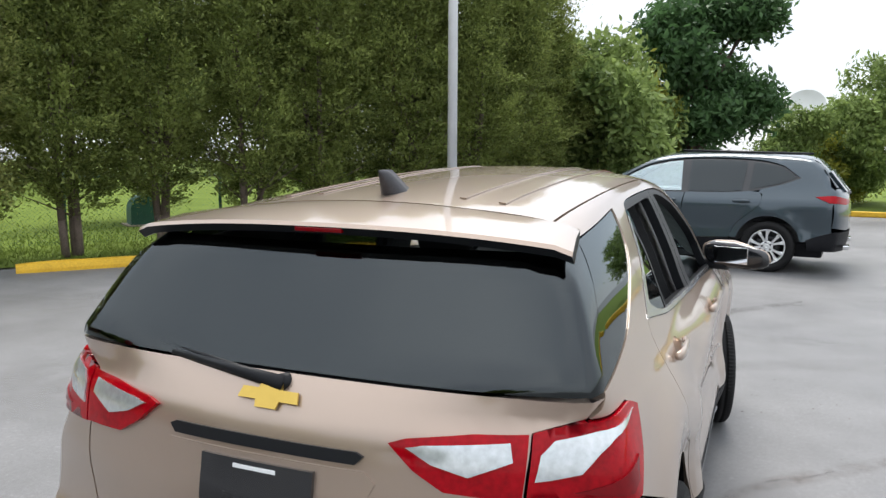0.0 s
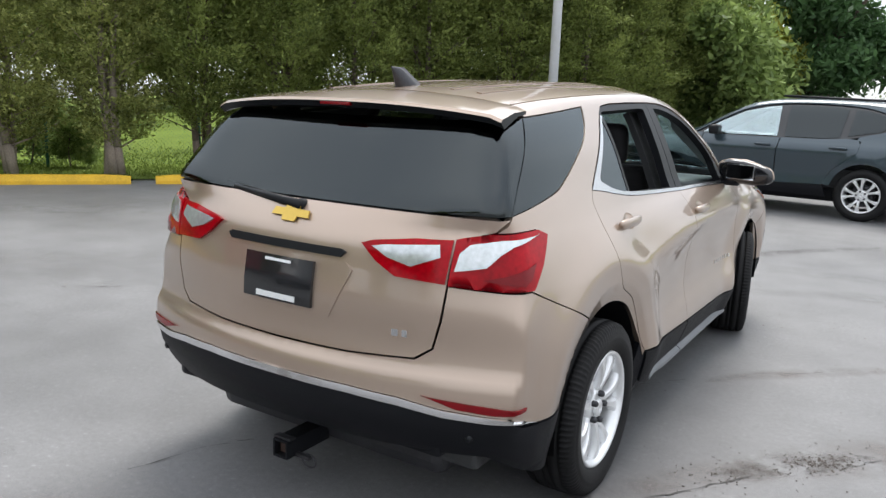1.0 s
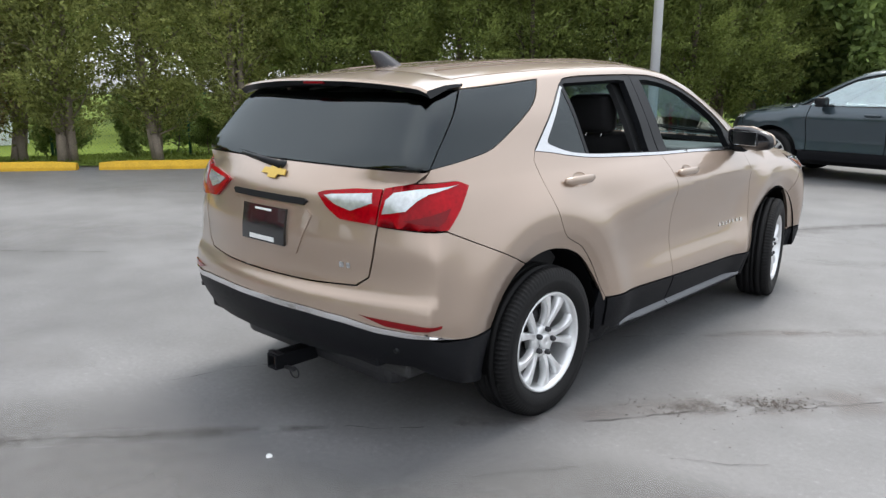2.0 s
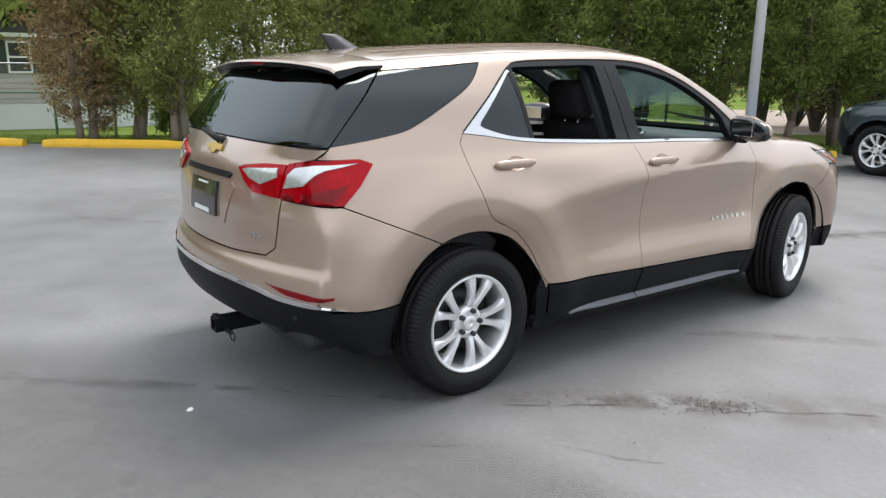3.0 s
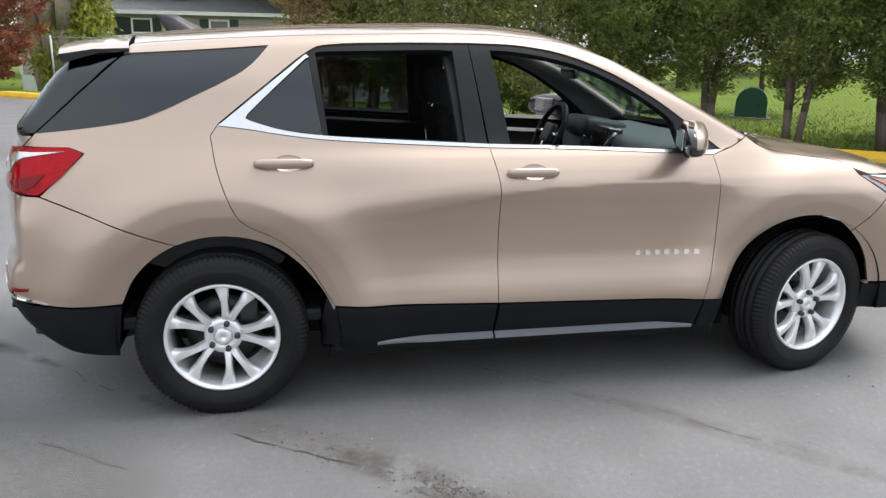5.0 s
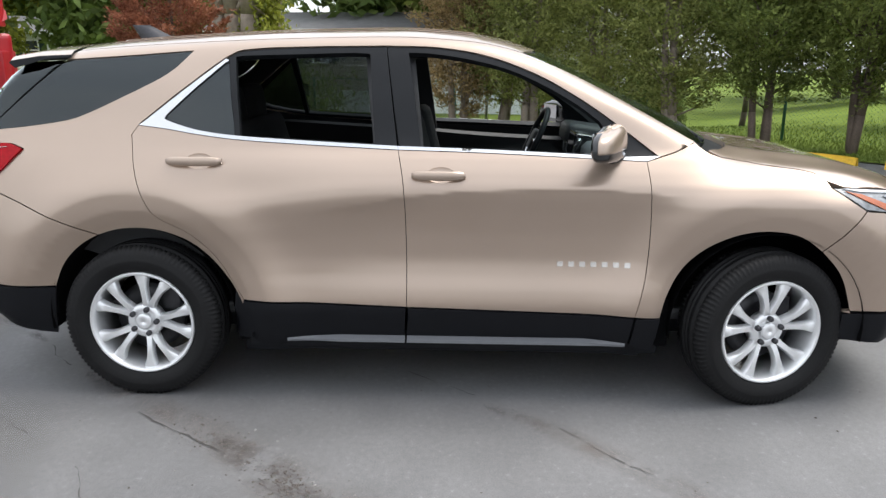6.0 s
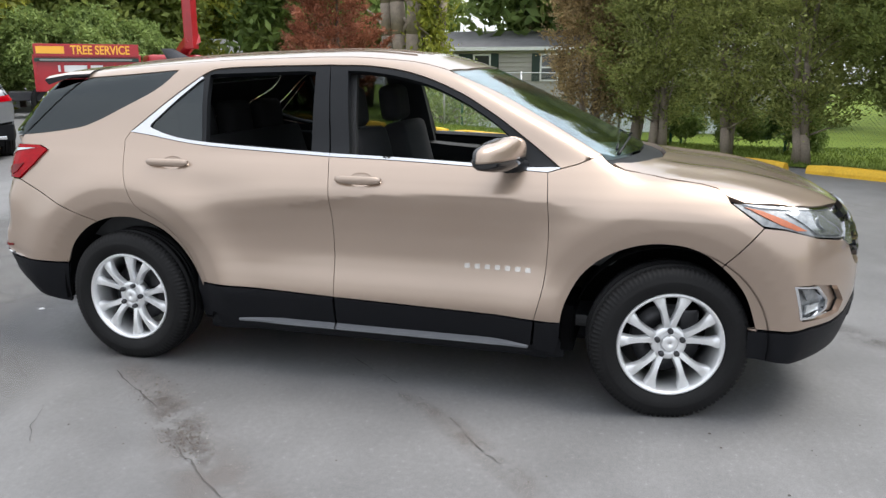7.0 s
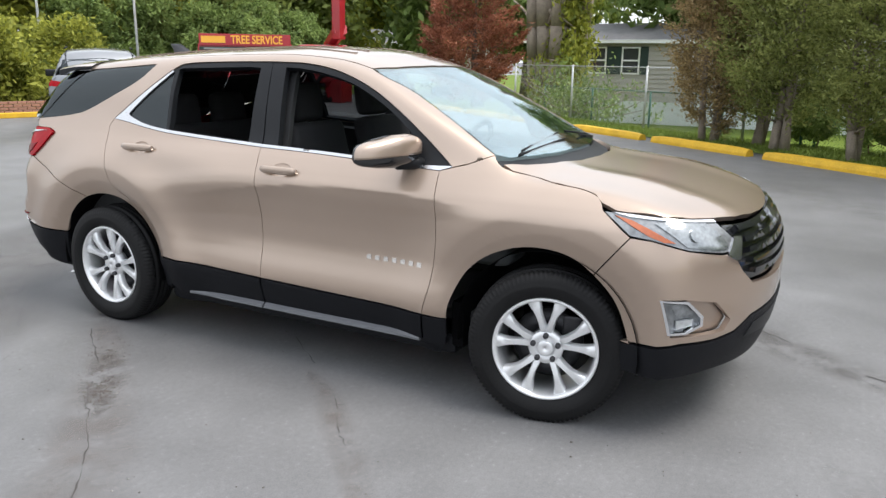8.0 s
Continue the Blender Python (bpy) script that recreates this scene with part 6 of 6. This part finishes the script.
def parked_suv(label, body, m, name="parked_suv"):
    """A mid-size SUV: sides, doors, glasshouse, nose and tail, four wheels."""
    root = tagged(new(name), label, "car")
    root.matrix_world = m

    def pp(nm, view, outline, mat, parent=None, label="", **kw):
        for i in (0, 1):
            part(nm, pskin.panel(nm, view, outline, mat, mirror=bool(i), **kw), parent or root, label)

    def one(nm, view, outline, mat, parent=None, label="", **kw):
        return part(nm, pskin.panel(nm, view, outline, mat, **kw), parent or root, label)

    arch = lambda yc, a0, a1: [(yc + .43 * math.cos(a), .37 + .43 * math.sin(a)) for a in np.linspace(radians(a0), radians(a1), 18)]
    door_r = curve([(.10, 1.10), (.12, .95), (.22, .86), (.42, .68), (.52, .48)])
    top_z = lambda y: float(pskin.at("top", [(.56, y)])[0][0, 2])
    rail = [(y, top_z(y)) for y in np.linspace(-.72, 1.60, 24)]
    # glasshouse outlines
    dlo_top = curve([(2.42, 1.135), (2.1, 1.315), (1.75, 1.495), (1.4, 1.575), (1.0, 1.605), (.5, 1.60), (.1, 1.565), (-.15, 1.50)])
    belt = curve([(2.42, 1.12), (1.9, 1.105), (1.2, 1.105), (.6, 1.115), (.25, 1.145), (-.15, 1.24), (-.38, 1.33)])
    pp("rear_quarter", "side", rail + curve([(1.66, 1.60), (1.95, 1.45), (2.25, 1.31), (2.60, 1.15)]) + [(2.46, 1.12)] + dlo_top + belt[::-1][:18] + [(.15, 1.13)] + door_r + arch(0, 14, 168) + [(-.43, .45), (-.62, .50), (-.80, .60), (-.80, .95), (-.85, 1.14), (-.76, 1.22)], body, depth=.03, step=.08)
    pp("rear_door", "side", [(.13, 1.125)] + [p for p in belt[::-1] if .28 < p[0] < 1.15] + [(1.16, 1.10), (1.19, .9), (1.19, .45), (.53, .47)] + door_r[::-1][:-1], body, depth=.03, step=.08)
    pp("front_door", "side", [(1.17, 1.10), (1.9, 1.10), (2.30, 1.112), (2.33, .9), (2.30, .45), (1.20, .45), (1.20, .9)], body, depth=.03, step=.08)
    pp("wing", "side", [(2.34, .9), (2.31, 1.115), (2.45, 1.115), (2.60, 1.145), (2.9, 1.10), (3.3, 1.035), (3.42, .98), (3.45, .78), (3.30, .55)] + arch(2.863, 25, 170) + [(2.31, .45)], body, depth=.03, step=.08)
    pp("cladding", "side", [(2.40, .44), (.50, .46), (.46, .30), (2.42, .30)], CLADDING, depth=.03, off=.004, step=.1)
    pp("side_glass", "side", [(1.22, 1.125), (1.9, 1.12), (2.32, 1.13), (2.1, 1.29), (1.75, 1.47), (1.4, 1.55), (1.24, 1.565)], CLEAR_GLASS, depth=.004, off=-.01, step=.08)
    pp("side_glass", "side", [(1.12, 1.125), (1.12, 1.575), (.5, 1.57), (.33, 1.55), (.38, 1.15), (.6, 1.128)], DARK_GLASS, depth=.004, off=-.01, step=.08)
    pp("side_glass", "side", [(.28, 1.17), (.24, 1.545), (.1, 1.53), (-.15, 1.47), (-.33, 1.35), (-.1, 1.25)], DARK_GLASS, depth=.004, off=-.01, step=.08)
    pp("pillar", "side", dlo_top + belt[::-1], BLACK_GLOSS, depth=.008, off=-.022, step=.1, holes=[[(1.24, 1.135), (1.9, 1.13), (2.28, 1.135), (2.1, 1.28), (1.75, 1.46), (1.4, 1.54), (1.26, 1.555)]])
    one("roof", "top", sym([(0, -.74), (.56, -.70), (.56, .4), (.56, 1.62), (.3, 1.68), (0, 1.70)]), body, depth=.03, step=.1)
    one("windscreen", "top", sym([(0, 1.72), (.3, 1.70), (.55, 1.655), (.66, 2.1), (.76, 2.5), (.5, 2.60), (0, 2.66)]), CLEAR_GLASS, depth=.004, off=-.004, step=.1)
    one("bonnet", "top", sym([(0, 2.72), (.5, 2.66), (.79, 2.60), (.78, 3.0), (.74, 3.35), (.5, 3.55), (0, 3.62)]), body, depth=.03, step=.08)
    FR = lambda *p: pskin.around("front", p)
    RR = lambda *p: pskin.around("rear", p)
    one("front_bumper", "front", sym(FR((0, 3.8, .98), (.5, 3.6, .97), (.80, 3.3, .97), (.88, 3.30, .78), (.89, 3.28, .56), (.87, 3.28, .36), (0, 3.7, .26))), BLACK_TRIM, depth=.03, step=.08)
    for i in (0, 1):
        part("headlamp", pskin.panel("headlamp", "front", FR((.55, 3.6, .93), (.82, 3.3, .95), (.82, 3.3, .90), (.55, 3.62, .88)), CLEAR_LENS, depth=.01, off=.01, step=.05, mirror=bool(i)), root, "slim headlamp")
        part("tail_lamp", pskin.panel("tail_lamp", "rear", RR((.30, -.98, 1.02), (.6, -.95, 1.06), (.84, -.80, 1.10), (.88, -.60, 1.08), (.86, -.72, 1.0), (.6, -.96, .97), (.32, -1.0, .98)), RED_LENS, depth=.02, off=.008, step=.04, mirror=bool(i)), root, "slim red tail lamp")
    one("tailgate", "rear", sym(RR((0, -1.0, .62), (.6, -.95, .62), (.86, -.78, .66), (.86, -.78, 1.14), (.70, -.80, 1.19), (0, -.92, 1.19))), body, depth=.03, step=.08)
    one("rear_glass", "rear", sym(RR((0, -.92, 1.205), (.68, -.80, 1.205), (.60, -.62, 1.46), (0, -.70, 1.50))), DARK_GLASS, depth=.004, step=.08)
    one("spoiler", "top", sym([(0, -.76), (.55, -.72), (.50, -.93), (0, -.98)]), body, depth=.03, off=.025, step=.06)
    one("rear_bumper", "rear", sym(RR((0, -1.0, .60), (.6, -.97, .60), (.87, -.80, .60), (.88, -.46, .48), (.86, -.48, .34), (0, -.95, .30))), CLADDING, depth=.03, off=.005, step=.08)
    for s in (1, -1):
        part("exhaust_tip", box((s * .62 - .10, -1.03, .36), (s * .62 + .10, -.95, .42), .015), root, "", CHROME)
        part("roof_rail", rod((s * .58, -.45, 1.665), (s * .60, 1.25, 1.705), .018, .018, 8), root, "", BLACK_TRIM, True)
        part("door_mirror", soft_block((s * .98 - .11, 2.02, 1.10), (s * .98 + .11, 2.16, 1.24), 0, .04), root, "", BLACK_TRIM, True)
        part("door_handle", box((s * .93 - .02, .25, .985), (s * .93 + .02, .48, 1.015), .012), root, "", body)
        part("door_handle", box((s * .93 - .02, 1.28, .98), (s * .93 + .02, 1.50, 1.01), .012), root, "", body)
        for y in (0, 2.863):
            w = wheel(root, s * .80, y, .362, 0 if s > 0 else 180, 14, TYRE_FAR)
            w.matrix_local = pose(s * .80, y, .362, 0, 0, 0 if s > 0 else 180) @ Matrix.Diagonal((1.06, 1.062, 1.062, 1))
    part("underbody", box((-.70, -.7, .22), (.70, 3.5, .42), .03), root, "", CLADDING)
    part("cabin_floor", box((-.72, -.6, .42), (.72, 2.5, .70), .05), root, "", PLASTIC)
    for x in (-.38, .38):
        seat = part("front_seat", soft_block((x - .25, 1.15, .64), (x + .25, 1.32, 1.24), 12, .06), root, "", CLOTH, True)
        head_rest(seat, x, 1.08, 1.27, 8)
    return root


parked_suv("dark blue-grey mid-size SUV parked across the car park", PAINT_BLUE, pose(1.166, 10.23, 0, 0, 0, 84.3))
parked_suv("silver SUV parked by the shrubs, seen from behind", PAINT_SILVER, pose(-6.5, -9.2, 0, 0, 0, 141.5))
parked_suv("white SUV parked beside the shrubs", WHITE, pose(-3.9, -11.0, 0, 0, 0, 150))
parked_suv("white SUV parked far across the lot", WHITE, pose(-31.7, -33.0, 0, 0, 0, -50))

# ---- red tree-service truck with a crane ----
truck = tagged(new("truck"), "red tree-service chip truck with yellow lettering", "truck")
truck.matrix_world = frame_at(-15.7, -16.6, -.66, .75) @ Matrix.Diagonal((1, 1, 1.12, 1))
part("chip_box", box((.5, 0, .75), (3.68, 2.2, 1.78), .03), truck, "red steel chip box", TRUCK_RED)
for x in (.55, 1.32, 2.09, 2.86, 3.62):
    part("rib", box((x - .05, -.05, .8), (x + .05, -.002, 1.7), .01), truck, "", TRUCK_RED)
part("top_board", box((.55, -.06, 1.72), (3.62, -.003, 2.07), .01), truck, "red top board", TRUCK_RED)
part("stripe", box((.55, -.066, 1.58), (3.6, -.051, 1.68)), truck, "", SHUTTER)
part("cab", soft_block((3.9, .05, .6), (5.7, 2.15, 1.8), 0, .15), truck, "", TRUCK_RED, True)
part("chassis", box((-.3, .3, .5), (5.8, 1.9, .75), .02), truck, "", DARK_METAL)
for x in (.8, 4.9):
    for y in (.15, 2.05):
        w = part("truck_wheel", TYRE_FAR, truck)
        w.matrix_local = pose(x, y, .48, 0, 0, 90) @ Matrix.Diagonal((1.1, 1.41, 1.41, 1))
text = bpy.data.curves.new("lettering", "FONT")
text.body = "TREE SERVICE"
text.size, text.extrude, text.offset = .34, .004, .008
text.materials.append(SIGN_YELLOW)
o = new("lettering", text)
o.parent = truck
o.matrix_local = pose(1.60, -.066, 1.79, 90, 0, 0)
bpy.context.view_layer.update()
me = bpy.data.meshes.new_from_object(o.evaluated_get(bpy.context.evaluated_depsgraph_get()))
bpy.data.objects.remove(o)
o = part("lettering", me, truck, "yellow painted words")
o.matrix_local = pose(1.60, -.066, 1.79, 90, 0, 0) @ Matrix.Diagonal((.84, 1, 1, 1))
part("name_bar", box((.62, -.07, 1.80), (1.42, -.061, 2.0)), truck, "", SIGN_YELLOW)
part("number_bar", box((1.2, -.012, 1.30), (2.5, -.003, 1.48)), truck, "", WHITE)
part("line_bar", box((.7, -.072, 1.605), (3.4, -.067, 1.655)), truck, "", GREY_TRIM)
crane = thing("crane", "red folding crane arm behind the truck", "crane", (-19.4, -12.8, 0))
part("pedestal", box((-.35, -.35, 0), (.35, .35, 1.5), .05), crane, "", TRUCK_RED)
part("lower_arm", rod((-1.2, -1.5, 1.75), (.32, .36, 2.55), .20, .26, 6), crane, "", TRUCK_RED)
part("upright", box((.15, .1, 2.2), (.49, .45, 7.0), .03), crane, "", TRUCK_RED)
part("cylinder", rod((.0, -.1, 2.3), (.15, -.02, 5.5), .07, .07, 10), crane, "", CHROME, True)

# ---- brick planter and kerbs by the shrubs ----
planter = thing("brick_planter", "low red brick planting bed wall with a yellow kerb", "planter", (-7.9, -15.1, 0))
bm = box((-.10, -.05, 0), (.10, .05, .065), .006)
BRICK_ME = bpy.data.meshes.new("brick")
bm.to_mesh(BRICK_ME)
bm.free()
BRICK_ME.materials.append(BRICK)
for course in range(5):
    for k in range(34):
        b = part("brick", BRICK_ME, planter)
        b.matrix_local = pose(-3.6 + k * .215 + (course % 2) * .107, .0 + rng.normal(0, .004), .02 + course * .075, 0, 0, rng.normal(0, .6))
planter.matrix_world = pose(-7.9, -15.1, 0, 0, 0, 164)
kb = thing("yellow_kerb", "yellow painted kerb beside the planting bed", "kerb", (-7.8, -14.7, 0))
kb.matrix_world = pose(-7.8, -14.75, 0, 0, 0, 164)
part("kerb", box((-6, -.08, 0), (4, .08, .13), .02), kb, "", YELLOW)
for k in range(4):
    kb = thing("parking_block", "yellow painted concrete parking block on asphalt", "kerb", (3.0, 20.6, 0), "parking blocks behind the parked car")
    kb.matrix_world = pose(2.1 + k * 2.7, 20.6 - k * .12, 0, 0, 0, -2.5)
    part("block", box((0, -.11, 0), (2.4, .11, .14), .03), kb, "", YELLOW)
verge = [(-3, 21.0), (40, 19.6), (60, 60), (-10, 60), (-8, 24)]
vv, vt = fill(dense(verge, 3.0), [], 3.0)
tagged(part("lawn_far", mesh_of("lawn_far", [(x, y, .02) for x, y in vv], [tuple(t) for t in vt], LAWN, False)), "green verge beyond the parked car", "grass", kind="structure")

# ---- cracks, stains, painted shade and litter on the asphalt ----
def crack(path, w, name="asphalt_crack", label="dark open crack in the asphalt"):
    """A ragged thin strip that follows a run of points on the ground."""
    p = np.array(curve(path, .035))
    n = len(p)
    t = np.gradient(p, axis=0)
    t /= np.linalg.norm(t, axis=1)[:, None]
    s = np.stack([-t[:, 1], t[:, 0]], 1)
    wob = np.cumsum(rng.normal(0, .006, n))
    wob -= np.linspace(0, wob[-1], n)
    p = p + s * wob[:, None]
    ww = .75 * w * rng.uniform(.25, 1.3, n) * (.3 + .7 * np.abs(np.sin(np.arange(n) * .31 + 1)))
    a, b = p + s * ww[:, None], p - s * ww[:, None] * rng.uniform(.4, 1.2, n)[:, None]
    v = [(x, y, .0035) for x, y in np.vstack([a, b])]
    hold = np.sin(np.arange(n) * .21 + w * 400) + np.sin(np.arange(n) * .057 + 2) + rng.normal(0, .35, n)
    f = [(i, n + i, n + i + 1, i + 1) for i in range(n - 1) if hold[i] > -.35]
    return tagged(part(name, mesh_of(name, v, f, TAR, False)), label, "crack", kind="structure")


crack([(-3.0, -4.6), (-1.6, -3.0), (-.6, -1.8), (.1, -.95), (.5, -.5), (.85, -.1), (1.05, .14), (1.34, .55), (1.55, .77), (1.68, .93), (1.97, 1.21), (2.4, 1.6), (3.3, 2.5), (4.6, 3.9)], .005)
crack([(.55, 1.15), (.8, 1.44), (1.06, 1.72), (1.19, 1.85), (1.38, 2.0), (1.74, 2.37), (2.3, 2.95), (3.2, 4.1)], .0035)
crack([(1.0, -.7), (1.1, -.55), (1.35, -.2), (1.45, -.1), (1.8, .2)], .003)
crack([(-1.4, 2.9), (-.8, 3.56), (-.55, 3.8), (-.39, 4.11), (.42, 5.74), (.93, 6.54), (1.55, 7.0), (3, 8)], .010)
crack([(-4.6, -.6), (-3.8, .11), (-3.58, .41), (-3.22, .78), (-2.4, 1.7)], .010)
crack([(-6.76, 2.25), (-5.96, 3.21), (-4.5, 5.0), (-3.2, 6.7)], .012)
crack([(-.75, -1.0), (-.69, -.82), (-.63, -.62), (-.5, -.45)], .004)
CRUMB = material("crumbled_asphalt", (0.10, 0.088, 0.080), 0.95, scale=30.0, vary=0.5, fine=160.0, bump=0.8)
GRIT = material("grey_grit", (0.20, 0.195, 0.19), 0.95, scale=30.0, vary=0.4)
def crumbs(name, centre, along, across, count, size, mat, label, turn=50):
    """Loose chips of stone pressed into the ground."""
    v, f = [], []
    ca, sa = math.cos(radians(turn)), math.sin(radians(turn))
    for _ in range(count):
        a, b = rng.normal(0, along), rng.normal(0, across)
        x, y = centre[0] + a * ca - b * sa, centre[1] + a * sa + b * ca
        r = size * rng.uniform(.4, 1.5)
        k = len(v)
        q = rng.uniform(0, 6.28)
        for j in range(5):
            an = q + j * 1.257
            rr = r * rng.uniform(.6, 1.2)
            v.append((x + rr * math.cos(an), y + rr * math.sin(an), .002))
        v.append((x, y, .003 + r * .45))
        f += [(k + j, k + (j + 1) % 5, k + 5) for j in range(5)]
    return tagged(part(name, mesh_of(name, v, f, mat, False)), label, "gravel", kind="stuff")


crumbs("crumbled_patch", (1.60, .80), .08, .045, 190, .005, CRUMB, "patch of dark crumbled asphalt along the crack")
crumbs("crumbled_patch", (1.30, .48), .16, .05, 120, .005, CRUMB, "dark crumbs strewn along the crack")
crumbs("grit", (1.45, .7), .5, .12, 110, .005, GRIT, "pale grit strewn along the crack")
crumbs("grit", (2.2, 1.2), 2.0, 1.6, 150, .004, CRUMB, "scattered stones on the asphalt")
crumbs("grit", (3.2, 4.0), 1.6, 1.2, 70, .004, CRUMB, "scattered stones on the asphalt")
crumbs("grit", (1.3, 3.9), .7, .5, 45, .006, CRUMB, "scattered dry leaf bits on the asphalt")
crumbs("paper_scrap", (.29, -1.13), .004, .004, 2, .018, WHITE, "white scrap on the asphalt")


def stain_material(name, colour, cover, grain=5.0, low=.40, high=.68):
    """A thin stain or painted shade, strongest along its middle, with ragged gaps."""
    mat = bpy.data.materials.new(name)
    mat.use_nodes = True
    n, l = mat.node_tree.nodes, mat.node_tree.links
    b = n["Principled BSDF"]
    b.inputs["Base Color"].default_value, b.inputs["Roughness"].default_value = (*colour, 1), .8
    t, mx, no, mr, co = n.new("ShaderNodeBsdfTransparent"), n.new("ShaderNodeMixShader"), n.new("ShaderNodeTexNoise"), n.new("ShaderNodeMapRange"), n.new("ShaderNodeTexCoord")
    no.inputs["Scale"].default_value, no.inputs["Detail"].default_value, no.inputs["Roughness"].default_value = grain, 9.0, .68
    mr.inputs["From Min"].default_value, mr.inputs["From Max"].default_value = low, high
    mr.inputs["To Max"].default_value = cover
    uv, across, dist, soft, amount = n.new("ShaderNodeSeparateXYZ"), n.new("ShaderNodeMath"), n.new("ShaderNodeMath"), n.new("ShaderNodeMapRange"), n.new("ShaderNodeMath")
    across.operation, dist.operation, amount.operation = "SUBTRACT", "ABSOLUTE", "MULTIPLY"
    across.inputs[1].default_value = .5
    soft.inputs["From Min"].default_value, soft.inputs["From Max"].default_value = .5, .08
    soft.interpolation_type = "SMOOTHSTEP"
    l.new(co.outputs["UV"], uv.inputs["Vector"])
    l.new(uv.outputs["X"], across.inputs[0])
    l.new(across.outputs[0], dist.inputs[0])
    l.new(dist.outputs[0], soft.inputs["Value"])
    l.new(co.outputs["Object"], no.inputs["Vector"])
    l.new(no.outputs["Fac"], mr.inputs["Value"])
    l.new(mr.outputs["Result"], amount.inputs[0])
    l.new(soft.outputs["Result"], amount.inputs[1])
    l.new(amount.outputs[0], mx.inputs["Fac"])
    l.new(t.outputs["BSDF"], mx.inputs[1])
    l.new(b.outputs["BSDF"], mx.inputs[2])
    l.new(mx.outputs["Shader"], n["Material Output"].inputs["Surface"])
    return mat


STAIN = stain_material("dark_asphalt_stain", (0.075, 0.067, 0.063), .5)
BROWN = stain_material("brown_worn_asphalt", (0.148, 0.121, 0.107), .42)
PALE = stain_material("pale_worn_asphalt", (0.235, 0.232, 0.232), .35)


def stain(path, w, mat, z, label):
    p = np.array(curve(path, .08))
    n = len(p)
    t = np.gradient(p, axis=0)
    t /= np.linalg.norm(t, axis=1)[:, None]
    s = np.stack([-t[:, 1], t[:, 0]], 1)
    k = np.sin(np.linspace(0, math.pi, n)) ** .5 * w * (1 + .25 * np.sin(np.arange(n) * .23 + w * 9))
    v = [(x, y, z) for x, y in np.vstack([p + s * k[:, None], p - s * k[:, None]])]
    me = mesh_of("asphalt_stain_or_shade", v, [(i, n + i, n + i + 1, i + 1) for i in range(n - 1)], mat, False)
    layer = me.uv_layers.new(name="UVMap")
    for loop in me.loops:
        j = loop.vertex_index
        layer.data[loop.index].uv = (0.0 if j < n else 1.0, (j % n) / n)
    return tagged(part("asphalt_stain_or_shade", me), label, "stain", kind="structure")


stain([(.6, -.4), (.95, .03), (1.34, .55), (1.6, .82), (1.97, 1.21), (2.6, 1.8), (3.4, 2.6)], .22, BROWN, .0018, "brownish worn band along the crack")
stain([(1.2, .38), (1.45, .66), (1.62, .84), (1.8, 1.02)], .10, STAIN, .0026, "dark crumbled stain on the crack")
stain([(-3.0, -4.6), (-1.6, -3.0), (-.6, -1.8), (.3, -.75)], .10, STAIN, .0018, "dark stained band on the asphalt")
stain([(.9, 1.5), (1.19, 1.85), (1.74, 2.37), (2.5, 3.1)], .10, BROWN, .0016, "brownish stained band on the asphalt")
stain([(-2.5, 2.0), (-1.4, 2.9), (-.55, 3.8), (.42, 5.7), (1.5, 7.2)], .22, STAIN, .0016, "wide dark patch band on the asphalt")
for path, w, z in (([(2.2, -.6), (2.7, .3), (2.9, 1.4), (2.6, 2.6)], .45, .0012), ([(-6.5, -2.0), (-5.0, .2), (-3.4, 1.6), (-2.2, 3.4)], .9, .0012), ([(-8.0, 1.4), (-6.0, 3.8), (-4.6, 6.2)], .8, .0010), ([(-1.0, 4.6), (.4, 5.0), (2.0, 5.2)], .25, .0010), ([(.6, 3.9), (1.6, 4.4), (2.8, 4.7)], .3, .0014), ([(-3.5, -2.4), (-2.2, -1.6), (-1.2, -1.2)], .35, .0022)):
    stain(path, w, PALE, z, "pale worn patch on the asphalt")
# the car's broad soft shadow, painted into the ground as a darker band
CAR_SHADE = stain_material("car_shade_asphalt", (0.118, 0.116, 0.115), .8, 1.2, .15, .6)
stain([(-3.4, -4.4), (-1.2, -2.6), (.6, -1.5), (1.7, -.7), (2.5, .1)], 1.0, CAR_SHADE, .0007, "darker stretch of asphalt with the car's soft shade painted in")
